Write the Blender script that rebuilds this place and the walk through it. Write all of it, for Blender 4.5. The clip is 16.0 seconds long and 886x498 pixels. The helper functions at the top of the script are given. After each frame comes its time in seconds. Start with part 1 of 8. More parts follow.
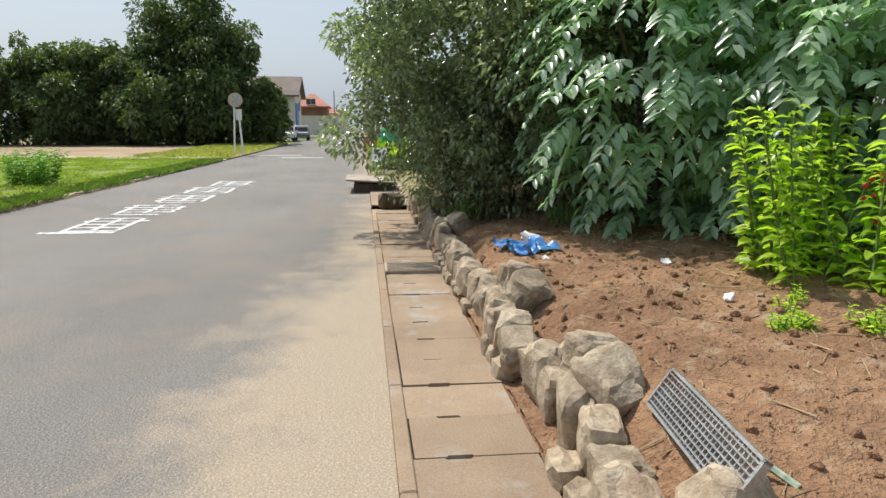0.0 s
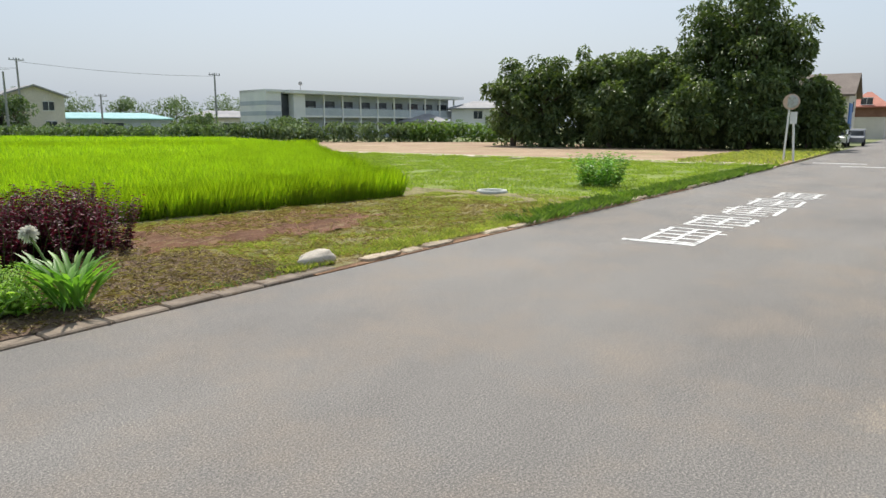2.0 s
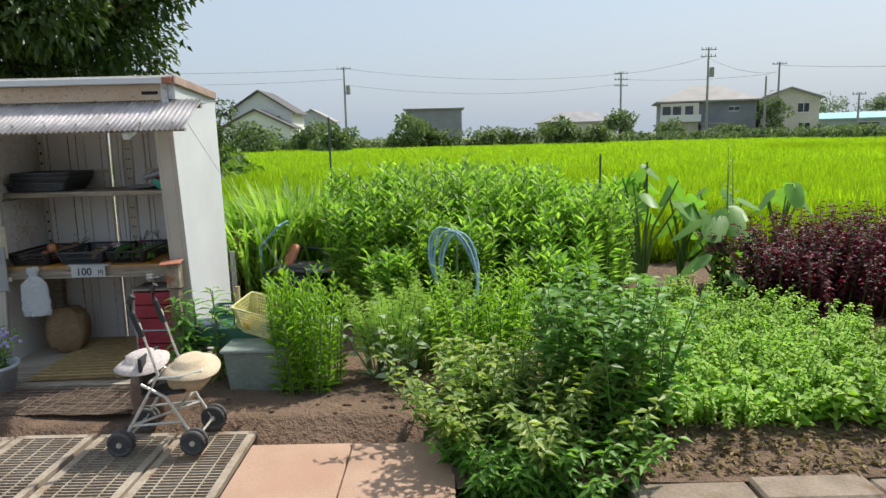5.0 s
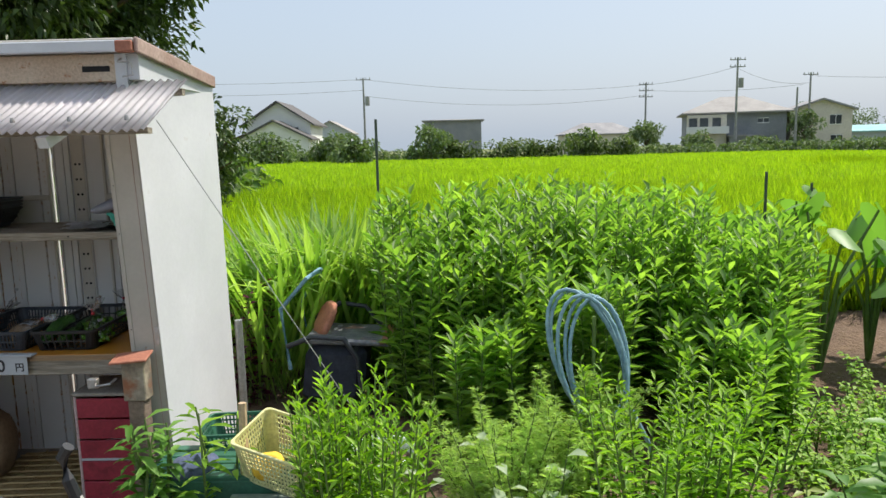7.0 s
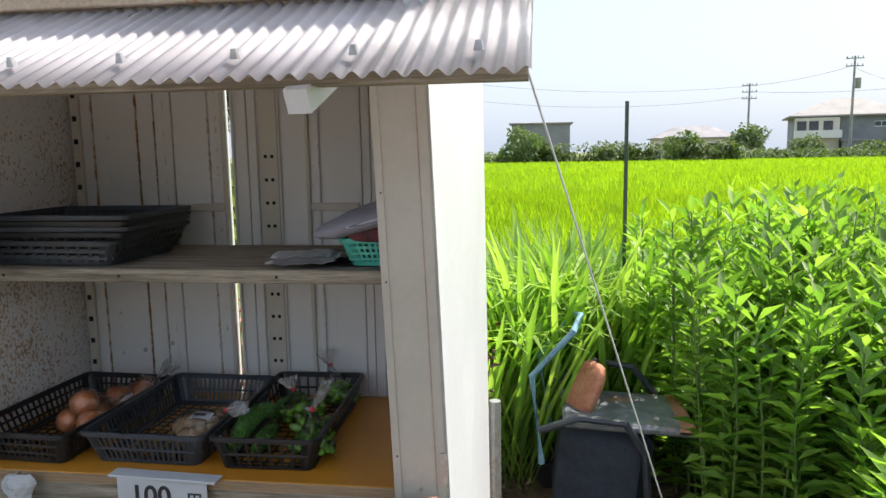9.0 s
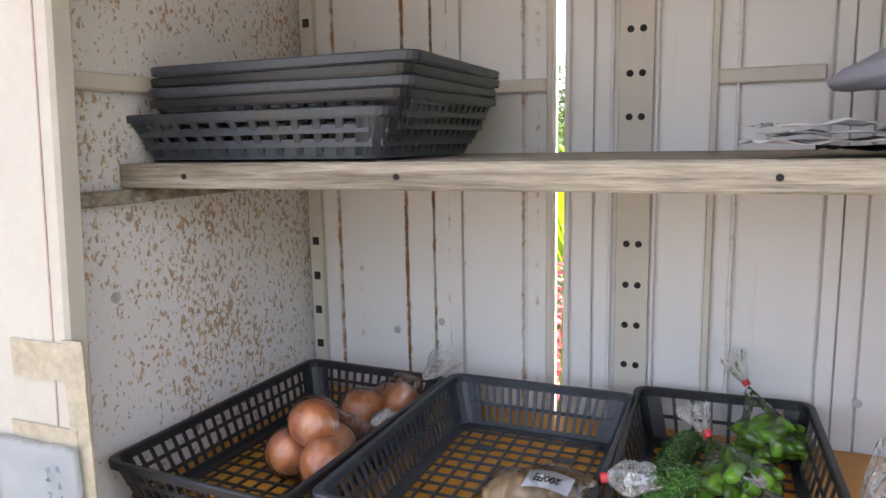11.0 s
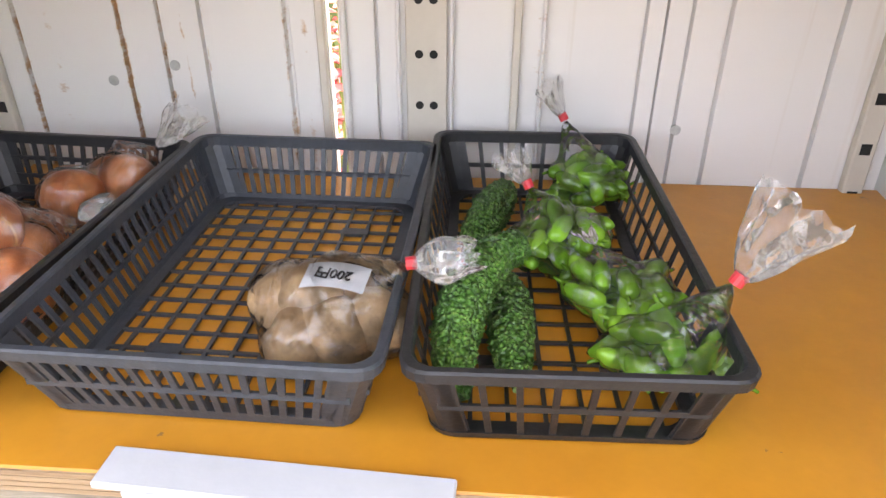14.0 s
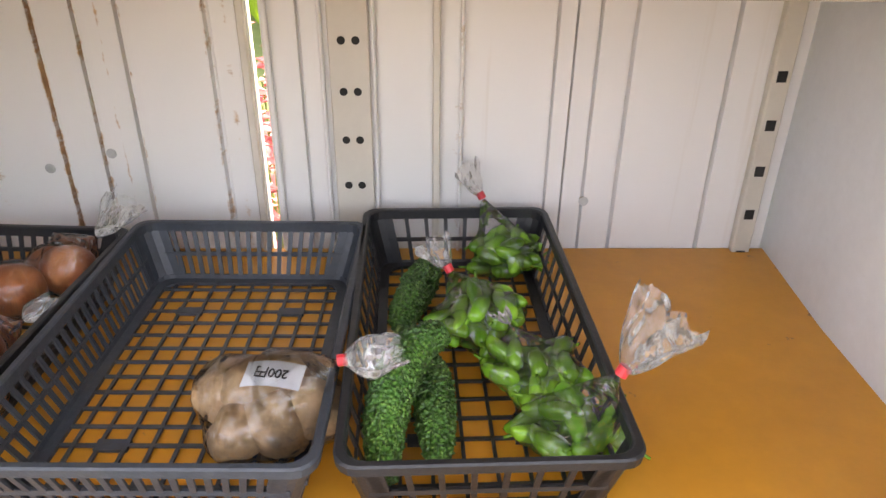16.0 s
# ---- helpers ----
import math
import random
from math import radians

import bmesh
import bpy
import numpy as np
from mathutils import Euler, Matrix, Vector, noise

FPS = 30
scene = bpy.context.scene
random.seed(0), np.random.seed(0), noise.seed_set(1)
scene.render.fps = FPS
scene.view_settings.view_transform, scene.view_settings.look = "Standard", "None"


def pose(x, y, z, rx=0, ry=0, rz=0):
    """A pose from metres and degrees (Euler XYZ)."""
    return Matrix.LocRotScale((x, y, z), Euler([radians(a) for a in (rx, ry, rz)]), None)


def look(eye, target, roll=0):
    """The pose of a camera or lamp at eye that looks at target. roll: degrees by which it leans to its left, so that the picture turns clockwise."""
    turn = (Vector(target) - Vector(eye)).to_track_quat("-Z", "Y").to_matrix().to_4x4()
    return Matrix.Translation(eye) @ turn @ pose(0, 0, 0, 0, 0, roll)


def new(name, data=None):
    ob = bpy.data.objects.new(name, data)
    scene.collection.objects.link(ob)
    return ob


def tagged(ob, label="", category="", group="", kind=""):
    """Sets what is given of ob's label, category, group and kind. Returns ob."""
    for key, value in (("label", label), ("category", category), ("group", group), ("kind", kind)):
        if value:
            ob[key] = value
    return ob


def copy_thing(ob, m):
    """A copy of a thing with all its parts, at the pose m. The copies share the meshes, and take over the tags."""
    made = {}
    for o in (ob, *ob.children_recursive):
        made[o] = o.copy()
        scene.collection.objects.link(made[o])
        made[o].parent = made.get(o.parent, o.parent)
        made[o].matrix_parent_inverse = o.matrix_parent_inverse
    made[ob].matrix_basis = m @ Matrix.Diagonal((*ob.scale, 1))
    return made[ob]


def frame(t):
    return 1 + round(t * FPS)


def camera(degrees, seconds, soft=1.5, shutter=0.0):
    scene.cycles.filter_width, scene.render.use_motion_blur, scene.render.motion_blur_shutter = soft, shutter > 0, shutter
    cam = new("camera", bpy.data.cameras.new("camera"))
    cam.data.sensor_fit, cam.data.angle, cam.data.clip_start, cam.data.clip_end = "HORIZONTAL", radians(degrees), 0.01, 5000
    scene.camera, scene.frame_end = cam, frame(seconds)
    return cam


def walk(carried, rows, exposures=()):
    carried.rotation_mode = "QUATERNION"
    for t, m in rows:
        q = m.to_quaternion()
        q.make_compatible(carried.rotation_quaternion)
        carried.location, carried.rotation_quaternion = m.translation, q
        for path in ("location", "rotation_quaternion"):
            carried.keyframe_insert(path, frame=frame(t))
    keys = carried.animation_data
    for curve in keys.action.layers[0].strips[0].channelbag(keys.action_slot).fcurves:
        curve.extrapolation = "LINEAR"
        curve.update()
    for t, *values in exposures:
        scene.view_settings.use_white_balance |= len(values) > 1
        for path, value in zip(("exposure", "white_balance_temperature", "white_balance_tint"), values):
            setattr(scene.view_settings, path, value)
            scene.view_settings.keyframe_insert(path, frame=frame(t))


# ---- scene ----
cam = camera(64.9, 16.0)
PATH = [
    (0, (-0.895, 1.261, 1.568), (1.061, 1.038, 1.219), 0.3),
    (0.5, (-0.704, 1.557, 1.543), (1.266, 1.625, 1.2), 0.5),
    (0.8, (-0.593, 1.715, 1.543), (1.356, 2.007, 1.199), -0.0),
    (1, (-0.475, 1.846, 1.541), (1.445, 2.286, 1.195), 0.2),
    (1.5, (-0.269, 2.107, 1.585), (1.543, 2.88, 1.239), 0.5),
    (2, (-0.234, 2.413, 1.627), (1.393, 3.523, 1.281), 0.1),
    (2.5, (-0.168, 2.772, 1.571), (1.22, 4.169, 1.226), -0.2),
    (3, (-0.212, 3.153, 1.571), (0.886, 4.79, 1.229), -0.4),
    (3.5, (-0.134, 3.567, 1.579), (0.62, 5.388, 1.241), -1.0),
    (4, (-0.126, 4.061, 1.596), (0.269, 5.994, 1.265), -1.1),
    (4.5, (-0.144, 4.517, 1.643), (-0.089, 6.491, 1.323), -1.6),
    (4.7, (-0.138, 4.724, 1.618), (-0.122, 6.698, 1.298), -1.5),
    (6.8, (-0.618, 6.84, 1.625), (-0.641, 8.819, 1.334), -1.2),
    (7, (-0.675, 7.007, 1.615), (-0.716, 8.986, 1.33), -1.3),
    (7.5, (-0.876, 7.451, 1.599), (-0.945, 9.43, 1.322), -1.2),
    (8, (-1.192, 7.749, 1.593), (-1.35, 9.724, 1.325), -1.2),
    (8.2, (-1.308, 7.859, 1.597), (-1.508, 9.831, 1.331), -1.1),
    (10.3, (-2.092, 8.808, 1.479), (-2.459, 10.75, 1.172), -0.7),
    (10.5, (-2.141, 8.869, 1.451), (-2.667, 10.775, 1.146), -0.9),
    (11, (-2.393, 9.167, 1.321), (-3.136, 10.998, 1.014), -1.1),
    (11.5, (-2.56, 9.36, 1.266), (-3.308, 11.17, 0.858), -0.9),
    (12, (-2.593, 9.4, 1.261), (-3.3, 11.1, 0.48), -1.0),
    (12.5, (-2.584, 9.406, 1.267), (-3.25, 11.021, 0.292), -1.0),
    (13, (-2.546, 9.418, 1.26), (-3.106, 11.064, 0.272), -0.9),
    (13.5, (-2.503, 9.445, 1.256), (-2.768, 11.161, 0.265), -0.4),
    (14, (-2.449, 9.443, 1.233), (-2.569, 11.176, 0.242), 0.2),
    (14.5, (-2.448, 9.44, 1.24), (-2.548, 11.176, 0.251), 0.4),
    (15, (-2.443, 9.452, 1.25), (-2.525, 11.186, 0.256), 0.4),
    (15.5, (-2.432, 9.451, 1.281), (-2.409, 11.185, 0.285), 0.6),
    (16, (-2.43, 9.413, 1.338), (-2.383, 11.179, 0.399), 0.7),
]
walk(cam, [(t, look(eye, target, roll)) for t, eye, target, roll in PATH],
     [(0, 0, 6500, 10), (4.7, .12, 6500, 10), (8.2, .3, 6600, 12), (10.3, 1.8, 6650, 17), (11, 2.35, 6800, 19), (12, 2.86, 7050, 21), (13.5, 3.02, 7500, 22), (15, 3.03, 7800, 22), (16, 2.82, 7800, 22)])

# ---- world and light ----
SUN_EL, SUN_AZ = 56.0, 36.0     # azimuth from +x towards +y
world = bpy.data.worlds.new("world")
scene.world = world
world.use_nodes = True
wn = world.node_tree
wn.nodes.clear()
sky = wn.nodes.new("ShaderNodeTexSky")
sky.sky_type = "NISHITA"
sky.sun_disc = False
sky.sun_elevation = radians(SUN_EL)
sky.sun_rotation = radians(90 - SUN_AZ)
sky.dust_density = 4.0
sky.air_density = 1.3
sky.ozone_density = 1.5
hz = wn.nodes.new("ShaderNodeMix")
hz.data_type = "RGBA"
hz.inputs[0].default_value = 0.55
hz.inputs[7].default_value = (7.0, 8.4, 10.2, 1)
bg = wn.nodes.new("ShaderNodeBackground")
bg.inputs["Strength"].default_value = 0.098
wo = wn.nodes.new("ShaderNodeOutputWorld")
wn.links.new(sky.outputs[0], hz.inputs[6])
wn.links.new(hz.outputs[2], bg.inputs["Color"])
wn.links.new(bg.outputs[0], wo.inputs["Surface"])
sun_data = bpy.data.lights.new("sun", "SUN")
sun_data.energy, sun_data.angle, sun_data.color = 4.8, radians(1.5), (1.0, 0.95, 0.86)
sun = new("sun", sun_data)
ca, ce = math.cos(radians(SUN_AZ)), math.cos(radians(SUN_EL))
SUN_FROM = Vector((ce * ca, ce * math.sin(radians(SUN_AZ)), math.sin(radians(SUN_EL))))
sun.matrix_world = look(SUN_FROM * 60, (0, 0, 0))


# ---- materials ----
def shader(name):
    m = bpy.data.materials.new(name)
    m.use_nodes = True
    m.node_tree.nodes.clear()
    return m, m.node_tree.nodes, m.node_tree.links


def ramp_of(nodes, stops):
    r = nodes.new("ShaderNodeValToRGB")
    el = r.color_ramp.elements
    while len(el) < len(stops):
        el.new(0.5)
    for e, (p, c) in zip(el, stops):
        e.position, e.color = p, (*c, 1) if len(c) == 3 else c
    return r


def mixed(nodes, links, fac, a, b, mode="MIX"):
    x = nodes.new("ShaderNodeMix")
    x.data_type, x.blend_type = "RGBA", mode
    for sock, v in ((x.inputs[0], fac), (x.inputs[6], a), (x.inputs[7], b)):
        if hasattr(v, "node"):
            links.new(v, sock)
        elif isinstance(v, (int, float)):
            sock.default_value = v
        else:
            sock.default_value = (*v, 1)
    return x.outputs[2]


def noise_of(nodes, links, scale, detail=4, rough=0.6, coords=None, stretch=None):
    n = nodes.new("ShaderNodeTexNoise")
    n.inputs["Scale"].default_value, n.inputs["Detail"].default_value, n.inputs["Roughness"].default_value = scale, detail, rough
    if coords is not None:
        if stretch:
            mp = nodes.new("ShaderNodeMapping")
            mp.inputs["Scale"].default_value = stretch
            links.new(coords, mp.inputs[0])
            coords = mp.outputs[0]
        links.new(coords, n.inputs["Vector"])
    return n.outputs["Fac"]


def surface(name, dark, light, scale=3.0, fine=60.0, rough=0.7, bump=0.3, metal=0.0, stains=None, stain_scale=2.0,
            stain_at=(0.55, 0.7), stretch=None, vary=0.0, depth=0.01, spec=0.5, world_space=True, grain=0.25):
    """Two scales of variation, an optional stain colour, fine relief."""
    m, n, l = shader(name)
    if world_space:
        co = n.new("ShaderNodeNewGeometry").outputs["Position"]
    else:
        co = n.new("ShaderNodeTexCoord").outputs["Object"]
    big = noise_of(n, l, scale, 5, 0.6, co, stretch)
    fin = noise_of(n, l, fine, 3, 0.7, co, stretch)
    r = ramp_of(n, [(0.3, dark), (0.7, light)])
    l.new(big, r.inputs[0])
    fr = ramp_of(n, [(0.25, (1 - grain,) * 3), (0.75, (1 + grain * 0.85,) * 3)])
    l.new(fin, fr.inputs[0])
    col = mixed(n, l, 1.0, r.outputs[0], fr.outputs[0], "MULTIPLY")
    if stains:
        s = noise_of(n, l, stain_scale, 6, 0.65, co, stretch)
        sr = ramp_of(n, [(stain_at[0], (0, 0, 0)), (stain_at[1], (1, 1, 1))])
        l.new(s, sr.inputs[0])
        col = mixed(n, l, sr.outputs[0], col, stains)
    if vary:
        oi = n.new("ShaderNodeObjectInfo")
        vr = ramp_of(n, [(0, (1 - vary,) * 3), (1, (1 + vary,) * 3)])
        l.new(oi.outputs["Random"], vr.inputs[0])
        col = mixed(n, l, 1.0, col, vr.outputs[0], "MULTIPLY")
    p = n.new("ShaderNodeBsdfPrincipled")
    l.new(col, p.inputs["Base Color"])
    p.inputs["Roughness"].default_value, p.inputs["Metallic"].default_value = rough, metal
    p.inputs["Specular IOR Level"].default_value = spec
    if bump:
        b = n.new("ShaderNodeBump")
        b.inputs["Strength"].default_value, b.inputs["Distance"].default_value = bump, depth
        l.new(fin, b.inputs["Height"])
        l.new(b.outputs[0], p.inputs["Normal"])
    o = n.new("ShaderNodeOutputMaterial")
    l.new(p.outputs[0], o.inputs[0])
    return m


def leafy(name, dark, light, rough=0.45, glow=0.35, glow_colour=None, spec=0.4):
    """Leaf: each leaf its own shade, light passes through."""
    m, n, l = shader(name)
    g = n.new("ShaderNodeNewGeometry")
    r = ramp_of(n, [(0.0, dark), (0.6, tuple((a + b) / 2 for a, b in zip(dark, light))), (1.0, light)])
    l.new(g.outputs["Random Per Island"], r.inputs[0])
    nz = noise_of(n, l, 1.3, 3, 0.6, g.outputs["Position"])
    nr = ramp_of(n, [(0.3, (0.75, 0.75, 0.75)), (0.7, (1.2, 1.2, 1.2))])
    l.new(nz, nr.inputs[0])
    col = mixed(n, l, 1.0, r.outputs[0], nr.outputs[0], "MULTIPLY")
    p = n.new("ShaderNodeBsdfPrincipled")
    l.new(col, p.inputs["Base Color"])
    p.inputs["Roughness"].default_value = rough
    p.inputs["Specular IOR Level"].default_value = spec
    t = n.new("ShaderNodeBsdfTranslucent")
    tc = mixed(n, l, 1.0, col, glow_colour or (1.5, 1.7, 0.6), "MULTIPLY")
    l.new(tc, t.inputs["Color"])
    mx = n.new("ShaderNodeMixShader")
    mx.inputs[0].default_value = glow
    l.new(p.outputs[0], mx.inputs[1])
    l.new(t.outputs[0], mx.inputs[2])
    o = n.new("ShaderNodeOutputMaterial")
    l.new(mx.outputs[0], o.inputs[0])
    return m




def asphalt():
    """Worn asphalt: aggregate, long stains, and sand that drifts in from the near edge."""
    m, n, l = shader("asphalt")
    co = n.new("ShaderNodeNewGeometry").outputs["Position"]
    big = noise_of(n, l, 0.4, 5, 0.6, co, (0.5, 1.2, 1))
    r = ramp_of(n, [(0.3, (0.135, 0.126, 0.118)), (0.7, (0.19, 0.18, 0.168))])
    l.new(big, r.inputs[0])
    agg = noise_of(n, l, 78, 5, 0.88, co)
    ar = ramp_of(n, [(0.32, (0.22, 0.22, 0.22)), (0.5, (0.9, 0.9, 0.9)), (0.68, (2.6, 2.53, 2.4))])
    l.new(agg, ar.inputs[0])
    col = mixed(n, l, 1.0, r.outputs[0], ar.outputs[0], "MULTIPLY")
    st = noise_of(n, l, 0.8, 5, 0.65, co)
    sr = ramp_of(n, [(0.45, (0, 0, 0)), (0.72, (0.75, 0.75, 0.75))])
    l.new(st, sr.inputs[0])
    col = mixed(n, l, sr.outputs[0], col, mixed(n, l, 0.8, (0.21, 0.175, 0.14), ar.outputs[0], "MULTIPLY"))
    sep = n.new("ShaderNodeSeparateXYZ")
    l.new(co, sep.inputs[0])
    fy = n.new("ShaderNodeMapRange")
    fy.inputs[1].default_value, fy.inputs[2].default_value, fy.inputs[3].default_value, fy.inputs[4].default_value = 1.1, 3.1, 0.76, 0.0
    l.new(sep.outputs[1], fy.inputs[0])
    fx = n.new("ShaderNodeMapRange")
    fx.inputs[1].default_value, fx.inputs[2].default_value, fx.inputs[3].default_value, fx.inputs[4].default_value = 3.0, 9.0, 0.0, 0.35
    l.new(sep.outputs[0], fx.inputs[0])
    d = n.new("ShaderNodeMath")
    d.operation = "SUBTRACT"
    l.new(fy.outputs[0], d.inputs[0])
    l.new(fx.outputs[0], d.inputs[1])
    dr = n.new("ShaderNodeMath")
    l.new(d.outputs[0], dr.inputs[0])
    l.new(noise_of(n, l, 1.1, 6, 0.7, co), dr.inputs[1])
    sand = ramp_of(n, [(0.7, (0, 0, 0)), (1.35, (0.75, 0.75, 0.75))])
    l.new(dr.outputs[0], sand.inputs[0])
    sc = mixed(n, l, 0.55, (0.4, 0.32, 0.225), ar.outputs[0], "MULTIPLY")
    col = mixed(n, l, sand.outputs[0], col, sc)
    p = n.new("ShaderNodeBsdfPrincipled")
    l.new(col, p.inputs["Base Color"])
    p.inputs["Roughness"].default_value = 0.85
    b = n.new("ShaderNodeBump")
    b.inputs["Strength"].default_value, b.inputs["Distance"].default_value = 0.5, 0.004
    l.new(agg, b.inputs["Height"])
    l.new(b.outputs[0], p.inputs["Normal"])
    o = n.new("ShaderNodeOutputMaterial")
    l.new(p.outputs[0], o.inputs[0])
    return m


ASPHALT = asphalt()
CONCRETE = surface("concrete", (0.27, 0.24, 0.2), (0.4, 0.36, 0.3), 1.7, 70, 0.9, 0.4, stains=(0.3, 0.2, 0.12), stain_scale=1.4, vary=0.08)
LID = surface("sandy_concrete", (0.25, 0.175, 0.115), (0.37, 0.275, 0.185), 1.1, 90, 0.9, 0.4, stains=(0.36, 0.34, 0.31), stain_scale=1.9, vary=0.08)
SANDY = surface("sand", (0.38, 0.27, 0.17), (0.5, 0.38, 0.26), 1.0, 120, 0.95, 0.4)
PLATE = surface("tan_plate", (0.33, 0.205, 0.14), (0.43, 0.285, 0.2), 2.5, 100, 0.8, 0.25, stains=(0.38, 0.22, 0.15), stain_scale=1.5, vary=0.06)
SOIL = surface("brown_soil", (0.17, 0.086, 0.044), (0.34, 0.195, 0.105), 1.6, 22, 0.95, 1.0, stains=(0.37, 0.27, 0.17), stain_scale=5, depth=0.05)
GARDEN_SOIL = surface("garden_soil", (0.09, 0.056, 0.036), (0.2, 0.13, 0.085), 1.4, 26, 0.95, 1.0, stains=(0.2, 0.13, 0.08), stain_scale=3, depth=0.04)
MULCH = surface("straw_mulch", (0.16, 0.07, 0.035), (0.3, 0.15, 0.08), 1.2, 40, 0.95, 1.0, stains=(0.38, 0.28, 0.13), stain_scale=3, stretch=(1, 4, 1), depth=0.03)
TURF = surface("turf", (0.19, 0.18, 0.06), (0.35, 0.29, 0.14), 0.9, 35, 0.95, 1.0, stains=(0.17, 0.1, 0.055), stain_scale=1.6, depth=0.04)
MEADOW = surface("meadow", (0.16, 0.23, 0.035), (0.26, 0.31, 0.065), 0.3, 14, 0.95, 1.0, stains=(0.25, 0.26, 0.08), stain_scale=0.9, depth=0.05)
BROWN_FIELD = surface("dry_field", (0.27, 0.17, 0.1), (0.42, 0.31, 0.2), 0.25, 6, 0.95, 1.0, stains=(0.28, 0.28, 0.12), stain_scale=0.4, depth=0.05)
PATHM = surface("pale_path", (0.45, 0.38, 0.28), (0.55, 0.48, 0.37), 0.4, 9, 0.95, 0.3)
FARGROUND = surface("far_ground", (0.1, 0.14, 0.04), (0.2, 0.2, 0.08), 0.05, 2, 0.95, 0.5)
RICE_BASE = surface("rice_canopy", (0.22, 0.36, 0.012), (0.33, 0.47, 0.02), 0.15, 9, 0.9, 1.0, depth=0.1, stretch=(1, 1, 0.3))
STONE = surface("field_stone", (0.2, 0.145, 0.09), (0.52, 0.43, 0.31), 7, 45, 0.9, 0.7, stains=(0.26, 0.17, 0.11), stain_scale=2.5, vary=0.2, depth=0.015)
WHITE_PAINT = surface("road_paint", (0.6, 0.6, 0.58), (0.78, 0.77, 0.74), 2, 60, 0.8, 0.2, stains=(0.2, 0.19, 0.18), stain_scale=9, stain_at=(0.5, 0.64))
BARK = surface("bark", (0.07, 0.05, 0.035), (0.16, 0.12, 0.09), 4, 50, 0.95, 0.9, stretch=(1, 1, 0.25), depth=0.02)
STEMM = surface("green_stem", (0.07, 0.13, 0.03), (0.16, 0.24, 0.06), 6, 60, 0.7, 0.2)
GALV = surface("galvanised_steel", (0.36, 0.36, 0.36), (0.52, 0.52, 0.51), 4, 80, 0.45, 0.15, metal=0.7, stains=(0.3, 0.22, 0.16), stain_scale=6)
RUSTY = surface("rusty_grating", (0.3, 0.24, 0.18), (0.46, 0.4, 0.32), 3, 60, 0.7, 0.3, metal=0.3, stains=(0.24, 0.14, 0.08), stain_scale=4)
POLE = surface("concrete_pole", (0.22, 0.22, 0.22), (0.33, 0.33, 0.32), 2, 40, 0.85, 0.2)
WALL_WHITE = surface("white_render", (0.66, 0.66, 0.64), (0.78, 0.77, 0.74), 0.5, 9, 0.85, 0.1, grain=0.06)
WALL_STRIPE = surface("pale_blue_stripe", (0.4, 0.44, 0.47), (0.5, 0.53, 0.56), 0.5, 9, 0.85, 0.1)
WALL_GREY = surface("grey_siding", (0.2, 0.21, 0.23), (0.28, 0.29, 0.3), 0.5, 9, 0.85, 0.1)
WALL_CREAM = surface("cream_render", (0.55, 0.5, 0.42), (0.66, 0.61, 0.52), 0.5, 9, 0.85, 0.1)
WALL_BROWN = surface("brown_boards", (0.17, 0.08, 0.05), (0.27, 0.14, 0.09), 0.6, 12, 0.85, 0.2)
WALL_BLUE = surface("blue_sheet", (0.05, 0.16, 0.45), (0.08, 0.22, 0.55), 0.6, 12, 0.6, 0.1)
ROOF_GREY = surface("grey_roof", (0.22, 0.22, 0.23), (0.34, 0.33, 0.33), 0.5, 8, 0.8, 0.3)
ROOF_PALE = surface("pale_roof", (0.27, 0.255, 0.24), (0.37, 0.35, 0.33), 0.5, 8, 0.8, 0.3)
ROOF_BROWN = surface("brown_roof", (0.1, 0.075, 0.06), (0.18, 0.14, 0.115), 0.5, 8, 0.8, 0.3)
ROOF_DARK = surface("dark_roof", (0.07, 0.065, 0.065), (0.12, 0.115, 0.11), 0.5, 8, 0.8, 0.3)
ROOF_RED = surface("red_roof", (0.36, 0.12, 0.08), (0.48, 0.19, 0.13), 0.5, 8, 0.8, 0.3)
ROOF_TEAL = surface("teal_roof", (0.2, 0.42, 0.42), (0.3, 0.52, 0.52), 0.5, 8, 0.7, 0.2)
WINDOW = surface("dark_window", (0.03, 0.035, 0.04), (0.08, 0.09, 0.1), 0.5, 5, 0.12, 0.0)
LEAF_GROVE = leafy("grove_leaf", (0.045, 0.075, 0.028), (0.14, 0.19, 0.065), 0.5, 0.25)
LEAF_GROVE2 = leafy("grove_leaf_light", (0.06, 0.095, 0.035), (0.18, 0.23, 0.09), 0.5, 0.25)
LEAF_BANK = leafy("bank_shrub_leaf", (0.11, 0.15, 0.075), (0.38, 0.44, 0.26), 0.26, 0.38, (1.2, 1.35, 0.75), 0.8)
LEAF_TREE = leafy("dark_tree_leaf", (0.035, 0.065, 0.025), (0.11, 0.16, 0.055), 0.4, 0.2)
LEAF_BLUE = leafy("pinnate_leaf", (0.24, 0.36, 0.25), (0.55, 0.66, 0.5), 0.26, 0.5, (1.2, 1.5, 0.75), 0.8)
LEAF_LIME = leafy("lime_leaf", (0.26, 0.42, 0.03), (0.52, 0.66, 0.1), 0.4, 0.5)
LEAF_TALL = leafy("aster_leaf", (0.11, 0.23, 0.045), (0.33, 0.5, 0.11), 0.45, 0.5)
LEAF_BOX = leafy("upright_leaf", (0.12, 0.26, 0.015), (0.32, 0.52, 0.05), 0.5, 0.4)
LEAF_NANDINA = leafy("variegated_leaf", (0.07, 0.15, 0.025), (0.38, 0.44, 0.13), 0.45, 0.35)
